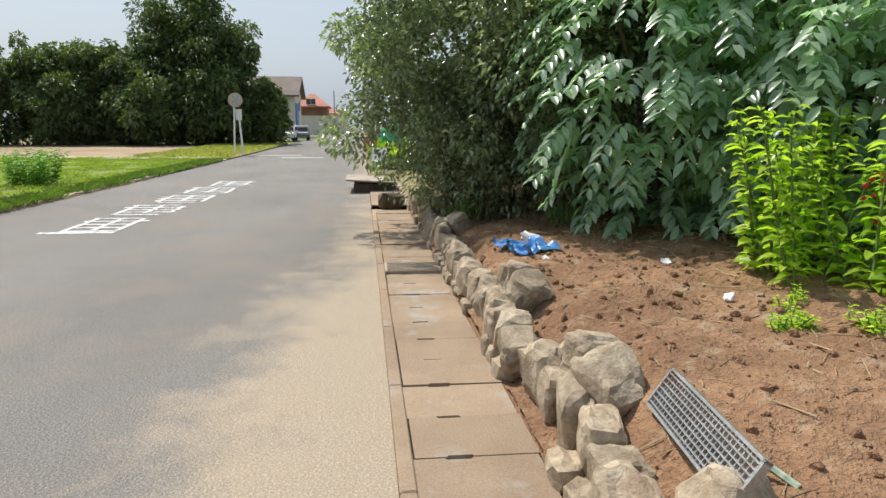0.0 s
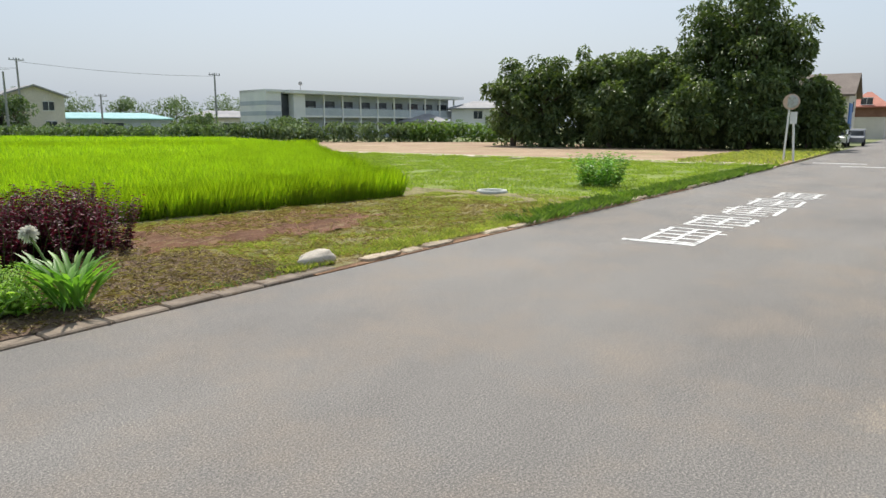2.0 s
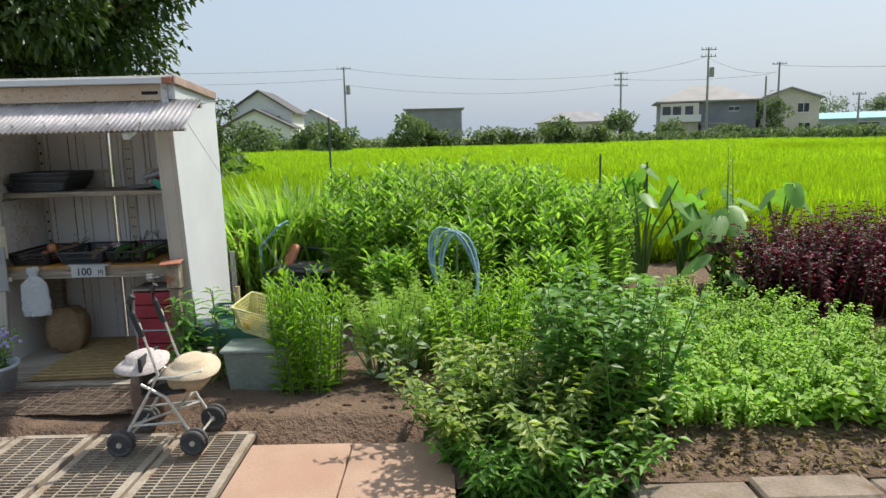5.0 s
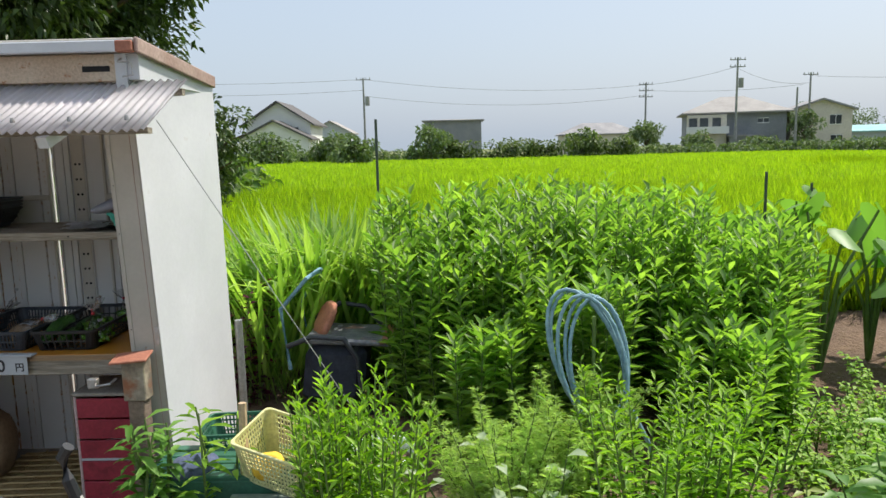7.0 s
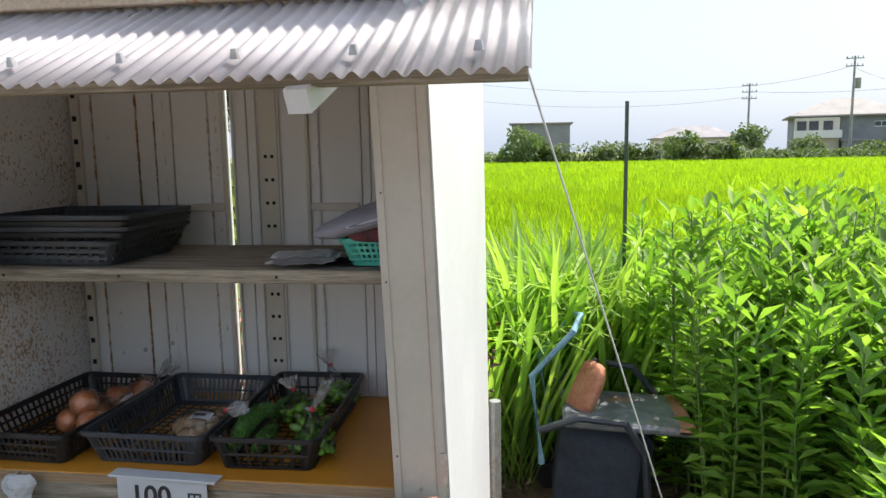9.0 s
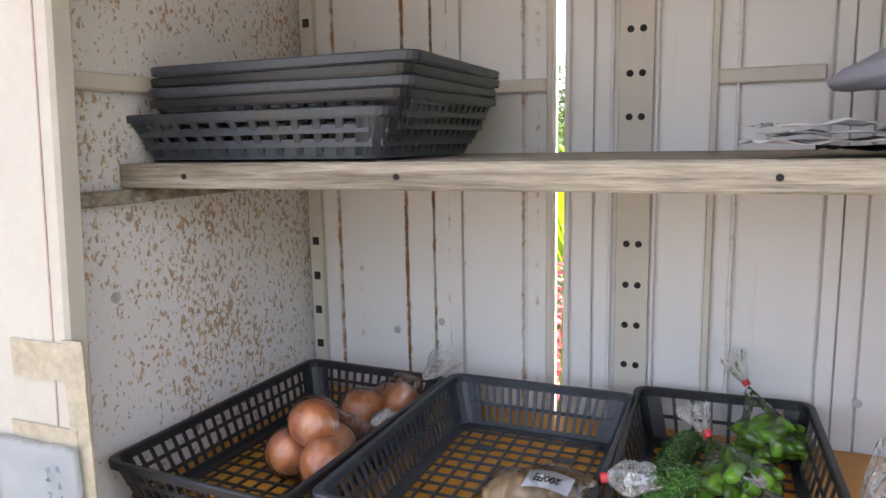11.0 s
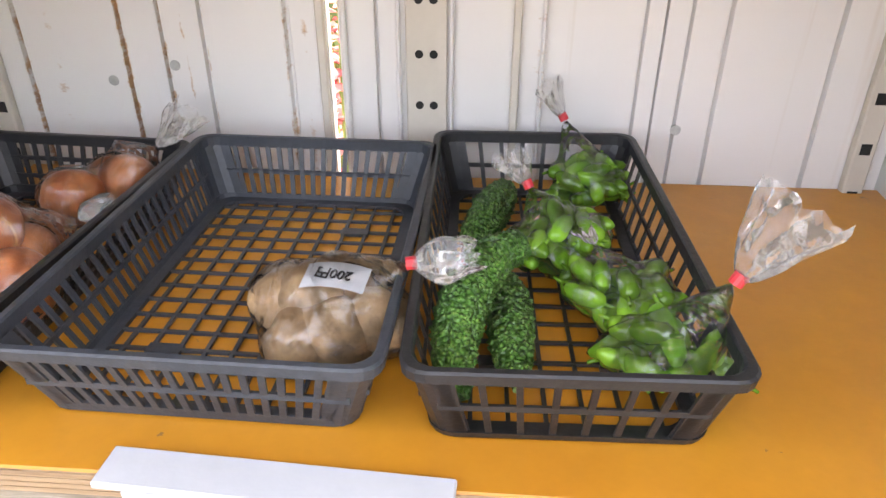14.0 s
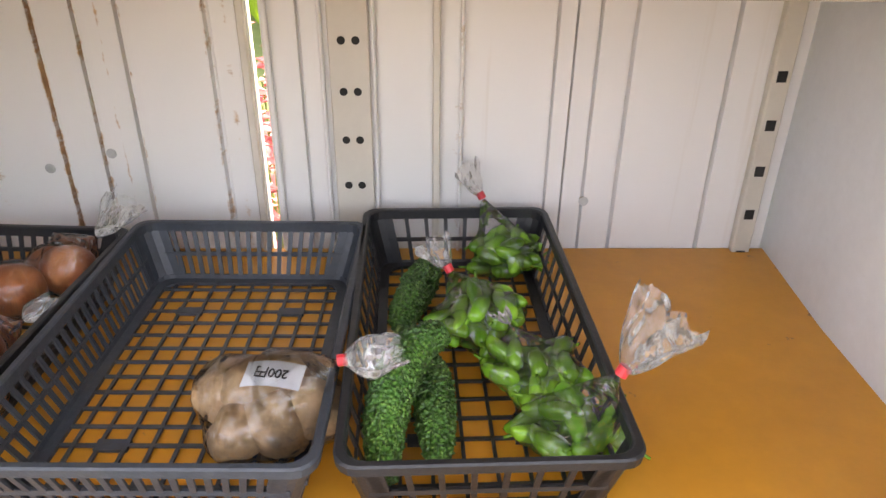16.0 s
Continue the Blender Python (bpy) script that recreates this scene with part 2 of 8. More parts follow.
LEAF_PEONY = leafy("broad_leaf", (0.08, 0.2, 0.03), (0.22, 0.4, 0.08), 0.45, 0.35)
LEAF_PEANUT = leafy("peanut_leaf", (0.2, 0.36, 0.05), (0.38, 0.54, 0.12), 0.6, 0.38)
LEAF_FENNEL = leafy("feathery_leaf", (0.28, 0.42, 0.12), (0.5, 0.62, 0.26), 0.6, 0.4)
LEAF_PURPLE = leafy("purple_leaf", (0.035, 0.008, 0.016), (0.14, 0.022, 0.045), 0.55, 0.25, (1.8, 0.6, 0.8), 0.3)
LEAF_TARO = leafy("taro_leaf", (0.09, 0.22, 0.04), (0.2, 0.38, 0.09), 0.45, 0.4)
LEAF_BLADE = leafy("blade_leaf", (0.12, 0.25, 0.03), (0.42, 0.56, 0.16), 0.45, 0.4)
LEAF_RICE = leafy("rice_leaf", (0.2, 0.33, 0.012), (0.42, 0.56, 0.04), 0.5, 0.45, (1.5, 1.6, 0.4))
LEAF_GRASS = leafy("grass_leaf", (0.2, 0.26, 0.05), (0.48, 0.46, 0.18), 0.6, 0.35)
LEAF_MOWN = leafy("mown_leaf", (0.17, 0.25, 0.035), (0.36, 0.42, 0.09), 0.6, 0.35)
LEAF_WEED = leafy("weed_leaf", (0.07, 0.14, 0.03), (0.2, 0.28, 0.08), 0.6, 0.35)
# distance haze is painted into this paler, greyer leaf colour
LEAF_FAR_HAZED = leafy("hazed_far_leaf", (0.09, 0.14, 0.07), (0.21, 0.27, 0.13), 0.7, 0.2)


# ---- geometry helpers ----
def mesh_from(name, verts, faces, mats=(), smooth=False):
    me = bpy.data.meshes.new(name)
    me.from_pydata([tuple(v) for v in verts], [], [tuple(f) for f in faces])
    for m in mats:
        me.materials.append(m)
    if smooth:
        me.polygons.foreach_set("use_smooth", [True] * len(me.polygons))
    me.update()
    return me


def empty(name, at=(0, 0, 0), label="", category="", group="", kind="", rz=0.0):
    ob = new(name)
    ob.matrix_basis = pose(*at, 0, 0, rz)
    return tagged(ob, label, category, group, kind)


def part(name, bm, material, parent=None, label="", smooth=False):
    """Links a bmesh as one mesh object, under a thing or part where one is given (in the parent's own space)."""
    me = bpy.data.meshes.new(name)
    bm.to_mesh(me)
    bm.free()
    me.materials.append(material)
    if smooth:
        me.polygons.foreach_set("use_smooth", [True] * len(me.polygons))
    ob = new(name, me)
    if parent is not None:
        ob.parent = parent
    return tagged(ob, label)


def box(bm, x0, x1, y0, y1, z0, z1, bevel=0.0, turn=None):
    c = Vector(((x0 + x1) / 2, (y0 + y1) / 2, (z0 + z1) / 2))
    m = Matrix.Translation(c) @ Matrix.Diagonal((x1 - x0, y1 - y0, z1 - z0, 1))
    if turn is not None:
        m = turn @ m
    r = bmesh.ops.create_cube(bm, size=1, matrix=m)
    if bevel:
        es = {e for v in r["verts"] for e in v.link_edges}
        bmesh.ops.bevel(bm, geom=list(es), offset=bevel, segments=1, affect="EDGES")
    return bm


def cyl(bm, p0, p1, r0, r1=None, seg=10):
    p0, p1 = Vector(p0), Vector(p1)
    d = p1 - p0
    m = Matrix.Translation((p0 + p1) / 2) @ d.to_track_quat("Z", "Y").to_matrix().to_4x4()
    bmesh.ops.create_cone(bm, cap_ends=True, segments=seg, radius1=r0, radius2=r0 if r1 is None else r1, depth=d.length, matrix=m)
    return bm


def tube(bm, pts, r, seg=6, closed=False):
    """A round tube along points; r a number or one for each point."""
    pts = [Vector(p) for p in pts]
    n = len(pts)
    rings = []
    for i, p in enumerate(pts):
        a = pts[(i - 1) % n] if closed or i else pts[0]
        b = pts[(i + 1) % n] if closed or i < n - 1 else pts[-1]
        q = (b - a).to_track_quat("Z", "Y")
        rr = r[i] if isinstance(r, (list, tuple)) else r
        rings.append([bm.verts.new(p + q @ Vector((rr * math.cos(2 * math.pi * k / seg), rr * math.sin(2 * math.pi * k / seg), 0))) for k in range(seg)])
    for i in range(n if closed else n - 1):
        A, B = rings[i], rings[(i + 1) % n]
        for k in range(seg):
            bm.faces.new((A[k], A[(k + 1) % seg], B[(k + 1) % seg], B[k]))
    if not closed:
        bm.faces.new(rings[0][::-1])
        bm.faces.new(rings[-1])
    return bm


def slab(name, pts, z0, z1, material, parent=None, kind="", label="", category=""):
    """An upright prism over a plan polygon."""
    n = len(pts)
    v = [(x, y, z0) for x, y in pts] + [(x, y, z1) for x, y in pts]
    f = [tuple(range(n))[::-1], tuple(range(n, 2 * n))] + [(i, (i + 1) % n, n + (i + 1) % n, n + i) for i in range(n)]
    ob = new(name, mesh_from(name, v, f, [material]))
    if parent is not None:
        ob.parent = parent
    return tagged(ob, label, category, kind=kind)


def lumpy(name, x0, x1, y0, y1, step, height, material, kind="structure", label="", category=""):
    """A ground patch as a grid, height a function of (x, y)."""
    nx, ny = max(2, int((x1 - x0) / step) + 1), max(2, int((y1 - y0) / step) + 1)
    xs, ys = np.linspace(x0, x1, nx), np.linspace(y0, y1, ny)
    v = [(x, y, height(x, y)) for y in ys for x in xs]
    f = [(j * nx + i, j * nx + i + 1, (j + 1) * nx + i + 1, (j + 1) * nx + i) for j in range(ny - 1) for i in range(nx - 1)]
    return tagged(new(name, mesh_from(name, v, f, [material], True)), label, category, kind=kind)


rng = np.random.default_rng(7)


def unit(a):
    return a / np.maximum(np.linalg.norm(a, axis=1, keepdims=True), 1e-9)


def leaf_mesh(name, P, D, U, L, W, material, droop=0.25, fold=0.25, detail=1):
    """Leaves at P along D, faces towards U: detail 1 = folded kite, 2 = curved blade of six points."""
    n = len(P)
    D = unit(D)
    S = unit(np.cross(D, U))
    N = np.cross(S, D)
    L, W = np.broadcast_to(np.asarray(L, float), n)[:, None], np.broadcast_to(np.asarray(W, float), n)[:, None]
    down = np.array([[0, 0, -1.0]])
    tip = P + D * L + down * L * droop
    mid = P + D * L * 0.45 + down * L * droop * 0.15
    if detail == 1:
        V = np.stack([P, mid + S * W / 2 + N * W * fold, tip, mid - S * W / 2 + N * W * fold], 1).reshape(-1, 3)
        F = (np.arange(n)[:, None, None] * 4 + np.array([[0, 1, 2], [0, 2, 3]])[None]).reshape(-1, 3)
    else:
        m2 = P + D * L * 0.78 + down * L * droop * 0.55
        V = np.stack([P, mid + S * W / 2 + N * W * fold, mid, mid - S * W / 2 + N * W * fold,
                      m2 + S * W * 0.36 + N * W * fold * 0.6, m2, m2 - S * W * 0.36 + N * W * fold * 0.6, tip], 1).reshape(-1, 3)
        F = (np.arange(n)[:, None, None] * 8 + np.array([[0, 1, 2], [0, 2, 3], [1, 4, 2], [4, 5, 2], [2, 5, 3], [5, 6, 3], [4, 7, 5], [5, 7, 6]])[None]).reshape(-1, 3)
    me = bpy.data.meshes.new(name)
    me.vertices.add(len(V))
    me.vertices.foreach_set("co", V.ravel())
    me.loops.add(F.size)
    me.loops.foreach_set("vertex_index", F.ravel().astype(np.int32))
    me.polygons.add(len(F))
    me.polygons.foreach_set("loop_start", np.arange(0, F.size, 3, dtype=np.int32))
    me.materials.append(material)
    me.update()
    me.validate()
    return me


def leaves(name, parent, *args, label="", **kw):
    ob = new(name, leaf_mesh(name, *args, **kw))
    ob.parent = parent
    return tagged(ob, label, kind="stuff")


def sphere_dirs(n, up=0.0):
    d = unit(rng.normal(size=(n, 3)))
    d[:, 2] += up
    return unit(d)


def grown(centres, radii, per, leaf, width, flat=0.3, shell=0.55):
    """Leaf arrays for a crown of clumps: centres Nx3, radii N."""
    N = len(centres)
    C = np.repeat(centres, per, 0)
    R = np.repeat(radii, per)
    d = sphere_dirs(N * per, 0.15)
    rad = R * (shell + (1 - shell) * rng.random(N * per) ** 0.6)
    P = C + d * rad[:, None] * np.array([1, 1, 0.75])
    D = unit(d + rng.normal(size=d.shape) * 0.55 + np.array([0, 0, -flat]))
    U = unit(np.array([[0, 0, 1.0]]) + rng.normal(size=d.shape) * 0.45)
    L = leaf * rng.uniform(0.65, 1.25, N * per)
    return P, D, U, L, L * width


def crown_clumps(c, r, n, squash=1.0):
    """Clump centres near the skin of a lumpy ellipsoid."""
    d = sphere_dirs(n, 0.15)
    k = np.array([0.7 + 0.6 * noise.noise(Vector((d[i] * 1.9 + np.array(c) * 0.37).tolist())) for i in range(n)])
    k = np.minimum(k * rng.uniform(0.55, 1.05, n) ** 0.5, 1.0)
    return np.array(c) + d * np.array(r) * k[:, None]


def tree(at, height, radius, n_clumps, per, leaf, material, label, trunk_r=0.18, crown_base=0.25, category="tree", group="", rise=0.0):
    x, y = at
    t = empty("tree", (x, y, rise), label, category, group)
    bm = bmesh.new()
    top = Vector((rng.uniform(-.4, .4), rng.uniform(-.4, .4), height * 0.62))
    tube(bm, [(0, 0, -0.1), top * 0.35, top * 0.7, top], [trunk_r * 1.25, trunk_r, trunk_r * 0.7, trunk_r * 0.35], 8)
    for k in range(7):
        a = k * 2.4
        b = top * rng.uniform(0.35, 0.85)
        e = b + Vector((math.cos(a) * radius * 0.7, math.sin(a) * radius * 0.7, height * 0.2))
        tube(bm, [b, (b + e) / 2 + Vector((0, 0, 0.15)), e], [trunk_r * 0.45, trunk_r * 0.3, trunk_r * 0.12], 5)
    part("trunk", bm, BARK, t)
    zc = height * (crown_base + 1) / 2
    cl = crown_clumps((0, 0, zc), (radius, radius, height * (1 - crown_base) / 2), n_clumps)
    rad = rng.uniform(0.16, 0.3, n_clumps) * radius
    leaves("crown", t, *grown(cl, rad, per, leaf, 0.5), material)
    return t


def stems(name, bases, h, per, leaf, width, material, label, category, spread=0.12, rise=0.35, z0=0.0, first=0.1,
          droop=0.25, stem_r=0.006, detail=1, group="", tips=0.0, thing=None, taper=0.35):
    """Many upright stems with leaves in a spiral: one plant or one clump of plants."""
    bases = np.asarray(bases, float)
    n = len(bases)
    h = np.broadcast_to(np.asarray(h, float), n) * rng.uniform(0.85, 1.12, n)
    c = bases.mean(0)
    t = empty(name, (c[0], c[1], z0), label, category, group) if thing is None else thing
    out = bases - c
    lean = unit(out + rng.normal(size=out.shape) * 0.3) * spread * rng.uniform(0.2, 1.2, (n, 1))
    tops = np.c_[out + lean * h[:, None], h]
    bot = np.c_[out, np.zeros(n)]
    bm = bmesh.new()
    for b, e in zip(bot, tops):
        b, e = Vector(b), Vector(e)
        tube(bm, [b, b.lerp(e, 0.55) + Vector((*(rng.normal(size=2) * 0.01), 0)), e], [stem_r, stem_r * 0.8, stem_r * 0.4], 4)
    tagged(part("stalk_mass", bm, STEMM, t), kind="stuff")
    f = np.linspace(first, 1.0, per)[None, :] + rng.uniform(-0.02, 0.02, (n, per))
    P = bot[:, None] * (1 - f[..., None]) + tops[:, None] * f[..., None]
    a = np.arange(per)[None, :] * 2.4 + rng.uniform(0, 6.3, (n, 1))
    up = rise + tips * f ** 3 + rng.normal(size=f.shape) * 0.12
    D = np.stack([np.cos(a), np.sin(a), up], -1)
    L = leaf * (1 - taper * f) * rng.uniform(0.7, 1.2, f.shape)
    U = np.broadcast_to(np.array([0, 0, 1.0]), D.shape) + rng.normal(size=D.shape) * 0.2
    U = U - 0.3 * np.stack([np.cos(a), np.sin(a), 0 * a], -1)
    leaves("leaves", t, P.reshape(-1, 3), D.reshape(-1, 3), U.reshape(-1, 3), L.ravel(), (L * width).ravel(), material, droop=droop, detail=detail)
    return t


def blades(bases, h, width, bend=0.35, upright=1.0):
    """Arrays for long grass blades that arch over."""
    n = len(bases)
    a = rng.uniform(0, 2 * math.pi, n)
    D = np.stack([np.cos(a) * bend, np.sin(a) * bend, np.full(n, upright)], 1)
    U = np.stack([-np.cos(a), -np.sin(a), np.full(n, 0.4)], 1)
    L = np.asarray(h) * rng.uniform(0.7, 1.15, n)
    return bases, D, U, L, np.full(n, width) * rng.uniform(0.7, 1.2, n)


def scatter(poly, n):
    """n random points inside a plan polygon."""
    poly = np.asarray(poly, float)
    lo, hi = poly.min(0), poly.max(0)
    out = []
    while len(out) < n:
        p = lo + (hi - lo) * rng.random((n * 2, 2))
        inside = np.zeros(len(p), bool)
        j = len(poly) - 1
        for i in range(len(poly)):
            xi, yi = poly[i]
            xj, yj = poly[j]
            cross = ((yi > p[:, 1]) != (yj > p[:, 1])) & (p[:, 0] < (xj - xi) * (p[:, 1] - yi) / (yj - yi + 1e-12) + xi)
            inside ^= cross
            j = i
        out.extend(p[inside].tolist())
    return np.array(out[:n])


def blob(bm, at, size, seed, rough=0.25, sub=2, turn=None):
    """An angular stone: an ico sphere pushed to flat facets."""
    r = bmesh.ops.create_icosphere(bm, subdivisions=sub, radius=0.5)
    m = (turn or Matrix.Identity(4))
    for v in r["verts"]:
        p = v.co.copy()
        k = 1 + rough * noise.noise(p * 2.4 + Vector((seed * 3.7, seed * 1.3, seed))) + rough * 0.5 * noise.noise(p * 6 + Vector((seed, 0, 0)))
        q = Vector([math.copysign(abs(c * 2) ** 0.55, c) * 0.5 for c in p]) * k
        v.co = Vector(at) + m.to_3x3() @ Vector((q.x * size[0], q.y * size[1], q.z * size[2]))
    return bm

# ---- ground, road, fields ----
slab("ground", [(-700, -700), (900, -700), (900, 900), (-700, 900)], -0.5, -0.06, FARGROUND, kind="structure", label="flat farmland that reaches to the horizon", category="ground")
slab("road", [(-60, 1.13), (420, 1.13), (420, 6.8), (40, 7.15), (19, 7.4), (10, 7.68), (4, 7.84), (-60, 7.86)], -0.3, 0.0, ASPHALT, kind="structure",
     label="straight grey asphalt road with sandy edge", category="road")


def garden_z(x, y):
    e = min(1.0, max(0.0, (y - 7.95) / 0.5))
    if x < -0.14 and y < 8.7:
        return -0.1
    return 0.02 + e * 0.05 + 0.045 * noise.noise(Vector((x * 2.1, y * 2.1, 0))) * e + 0.02 * noise.noise(Vector((x * 9, y * 9, 3))) * e


def meadow_z(x, y):
    return 0.0 + 0.05 * noise.noise(Vector((x * 0.7, y * 0.7, 5))) + 0.025 * noise.noise(Vector((x * 4, y * 4, 1)))


lumpy("garden_ground", -6, 5.2, 8.02, 13.6, 0.09, garden_z, GARDEN_SOIL, label="dark crumbly garden soil beside the road", category="soil")
lumpy("verge", 5.2, 14.5, 7.9, 13.4, 0.12, lambda x, y: garden_z(x, y) * 0.9, TURF, label="trampled dry grass verge beside the road", category="grass")
lumpy("meadow", 14.5, 33, 7.5, 30, 0.35, meadow_z, MEADOW, label="mown green grass field", category="grass")
slab("mown_strip", [(5, 13.3), (14.6, 13.3), (33, 30), (33, 46), (5, 46)], -0.2, -0.02, MEADOW, kind="structure", label="green grass behind the rice", category="grass")
slab("dry_field", [(33, 7.4), (56, 7.4), (64, 40), (52, 64), (33, 50)], -0.2, 0.03, BROWN_FIELD, kind="structure", label="harvested dry brown field", category="field")
slab("field_path", [(31.8, 8), (33.6, 8), (34.2, 50), (32.4, 50)], -0.2, 0.05, PATHM, kind="structure", label="pale earth path between fields", category="path")
slab("left_yard", [(-60, 7.87), (-6, 7.87), (-6, 14), (-60, 14)], -0.2, 0.0, TURF, kind="structure", label="weedy verge behind the stand", category="grass")
mulch = lumpy("mulch_patch", 4.6, 9.6, 9.6, 12.2, 0.08, lambda x, y: 0.11 + 0.04 * noise.noise(Vector((x * 3, y * 6, 2))) - 0.14 * max(0, abs((x - 7.1) / 2.5) ** 2 + abs((y - 10.9) / 1.3) ** 2 - 0.6 + 0.7 * noise.noise(Vector((x * 1.9, y * 1.9, 6))) + 0.3 * noise.noise(Vector((x * 6, y * 6, 6)))),
              MULCH, label="bare reddish brown mulched bed", category="soil")

# Rice: a canopy with separate blades along its near edges.
rice_sheet = slab("rice_canopy", [(-3.0, 13.75), (6.0, 13.55), (12.0, 12.5), (28.6, 31.2), (35.6, 42), (57, 84), (-33, 84), (-8.8, 30)], -0.1, 0.44, RICE_BASE,
                  kind="structure", label="bright green flooded rice field", category="rice field")


def rice_blades(poly, n, h, w, name):
    p = scatter(poly, n)
    g = np.array([noise.noise(Vector((x * 0.5, y * 0.5, 0))) for x, y in p])
    b = np.c_[p, np.full(n, 0.0 if h > 0.6 else 0.38)]
    P, D, U, L, W = blades(b, h * (1 + 0.12 * g), w, 0.3)
    ob = new(name, leaf_mesh(name, P, D, U, L, W, LEAF_RICE, droop=0.16, fold=0.15, detail=1))
    return tagged(ob, "dense bright green young rice plants", "rice", kind="stuff")


rice_blades([(-3.2, 13.3), (6.0, 13.1), (12.3, 12.05), (13.2, 13.2), (6.0, 14.3), (-3.0, 14.4)], 42000, 0.78, 0.011, "rice_plants")
rice_blades([(12.3, 12.1), (29, 31), (28, 32), (11, 13.3)], 26000, 0.76, 0.012, "rice_plants")
rice_blades([(-3.4, 14.2), (12, 13.2), (20, 22), (20, 26), (-7, 26)], 70000, 0.4, 0.016, "rice_plants")
rice_blades([(-7, 26), (20, 24), (29, 32), (38, 46), (-15, 46)], 50000, 0.42, 0.03, "rice_plants")
rice_blades([(-15, 46), (38, 46), (57, 84), (-32, 84)], 50000, 0.42, 0.06, "rice_plants")
rice_blades([(11.2, 12.9), (28.6, 31.2), (22, 31), (9.5, 14.2)], 26000, 0.4, 0.018, "rice_plants")
# a second block of rice stands a step higher behind the near one
rice_blades([(16, 41), (30, 32.4), (31.5, 33.5), (17, 42.5)], 14000, 1.0, 0.03, "rice_plants")


def grass(poly, n, h, w, mat, label, bend=0.6):
    p = scatter(poly, n)
    keep = np.array([noise.noise(Vector((x * 0.9, y * 0.9, 4))) > -0.25 for x, y in p])
    p = p[keep]
    P, D, U, L, W = blades(np.c_[p, np.full(len(p), 0.02)], np.full(len(p), h), w, bend)
    return tagged(new("grass", leaf_mesh("grass", P, D, U, L, W, mat, droop=0.3)), label, "grass", kind="stuff")


grass([(5, 8.0), (14.5, 7.7), (14.5, 12.2), (12.4, 12.0), (8.8, 12.4), (5.0, 13.0)], 60000, 0.13, 0.014, LEAF_GRASS, "short dry yellow-green grass")
grass([(14.5, 7.75), (33, 7.4), (33, 30), (14.5, 13.6)], 45000, 0.13, 0.028, LEAF_MOWN, "short green meadow grass")
grass([(12.3, 12.2), (14.5, 13.3), (33, 30), (33, 46), (35.5, 42), (29, 31)], 22000, 0.14, 0.03, LEAF_MOWN, "short green meadow grass beside the rice")
grass([(2.9, 8.05), (6, 8.0), (6, 9.8), (2.9, 9.6)], 5000, 0.08, 0.012, LEAF_WEED, "small weeds on bare soil")
grass([(10, 7.62), (30, 7.2), (30, 7.9), (10, 8.3)], 7000, 0.28, 0.02, LEAF_WEED, "weeds along the kerb")
grass([(33, 7.4), (56, 7.2), (56, 12), (33, 12)], 8000, 0.3, 0.05, LEAF_GRASS, "dry field weeds")

# ---- road marking: five worn white characters, drawn as bars ----
marking = empty("road_marking", (0, 0, 0), "worn white painted lettering on the asphalt", "road marking", kind="structure")
rm = random.Random(5)
for k in range(5):
    u0, u1 = 9.75 + k * 1.95, 9.75 + k * 1.95 + 1.6
    yc = 5.3 - 0.13 * k
    bm = bmesh.new()
    for j in range(5):
        x = u0 + (u1 - u0) * j / 4.4
        a, b = yc - 0.55 + rm.uniform(0, .25), yc + 0.6 - rm.uniform(0, .25)
        box(bm, x, x + 0.1, a, b, 0.001, 0.006)
    for j in range(3):
        yy = yc - 0.45 + 0.42 * j + rm.uniform(-.05, .05)
        box(bm, u0 + rm.uniform(0, .3), u1 - rm.uniform(0, .3), yy, yy + 0.08, 0.002, 0.007)
    part("painted_character", bm, WHITE_PAINT, marking)
bm = bmesh.new()
box(bm, 9.57, 9.72, 4.9, 5.95, 0.001, 0.006)
part("painted_stroke", bm, WHITE_PAINT, marking)
for x in (33.4, 36.0):
    bm = bmesh.new()
    box(bm, x, x + 0.35, 3.2 if x < 34 else 4.4, 5.2 if x < 34 else 6.6, 0.001, 0.006)
    part("stop_line", bm, WHITE_PAINT, marking)

# ---- left kerb ----
KERB = surface("dirty_kerb", (0.14, 0.105, 0.075), (0.28, 0.225, 0.17), 4, 70, 0.9, 0.5, stains=(0.15, 0.1, 0.06), stain_scale=5, vary=0.12)
kerb = empty("kerb", (0, 0, 0), "weathered concrete kerb blocks along the garden", "kerb", kind="structure")
x = 0.68
i = 0
while x < 5.2:
    bm = bmesh.new()
    t = 0.028 + rm.uniform(-.008, .008)
    box(bm, x + 0.004, x + 0.536, 7.85, 8.06, -0.15, t, 0.014, Matrix.Translation((0, rm.uniform(-.015, .015), 0)))
    part("kerb_block", bm, KERB, kerb)
    x += 0.545
while x < 31:
    w = rm.uniform(0.4, 0.75)
    yl = 7.86 - (x - 5) * 0.028 if x < 19 else 7.47 - (x - 19) * 0.012
    bm = bmesh.new()
    if rm.random() < 0.72:
        blob(bm, (x + w / 2, yl + 0.08, 0.0), (w, 0.2, 0.07 + rm.uniform(0, .07)), i, 0.2, 2)
        part("kerb_stone", bm, STONE, kerb)
    else:
        bm.free()
    x += w + 0.03
    i += 1

slab("kerb_bed", [(5.2, 7.81), (10, 7.685), (19, 7.405), (19, 7.6), (14.5, 7.96), (5.2, 8.0)], -0.2, 0.012, SOIL, kind="structure", label="earth strip along the road edge", category="soil")

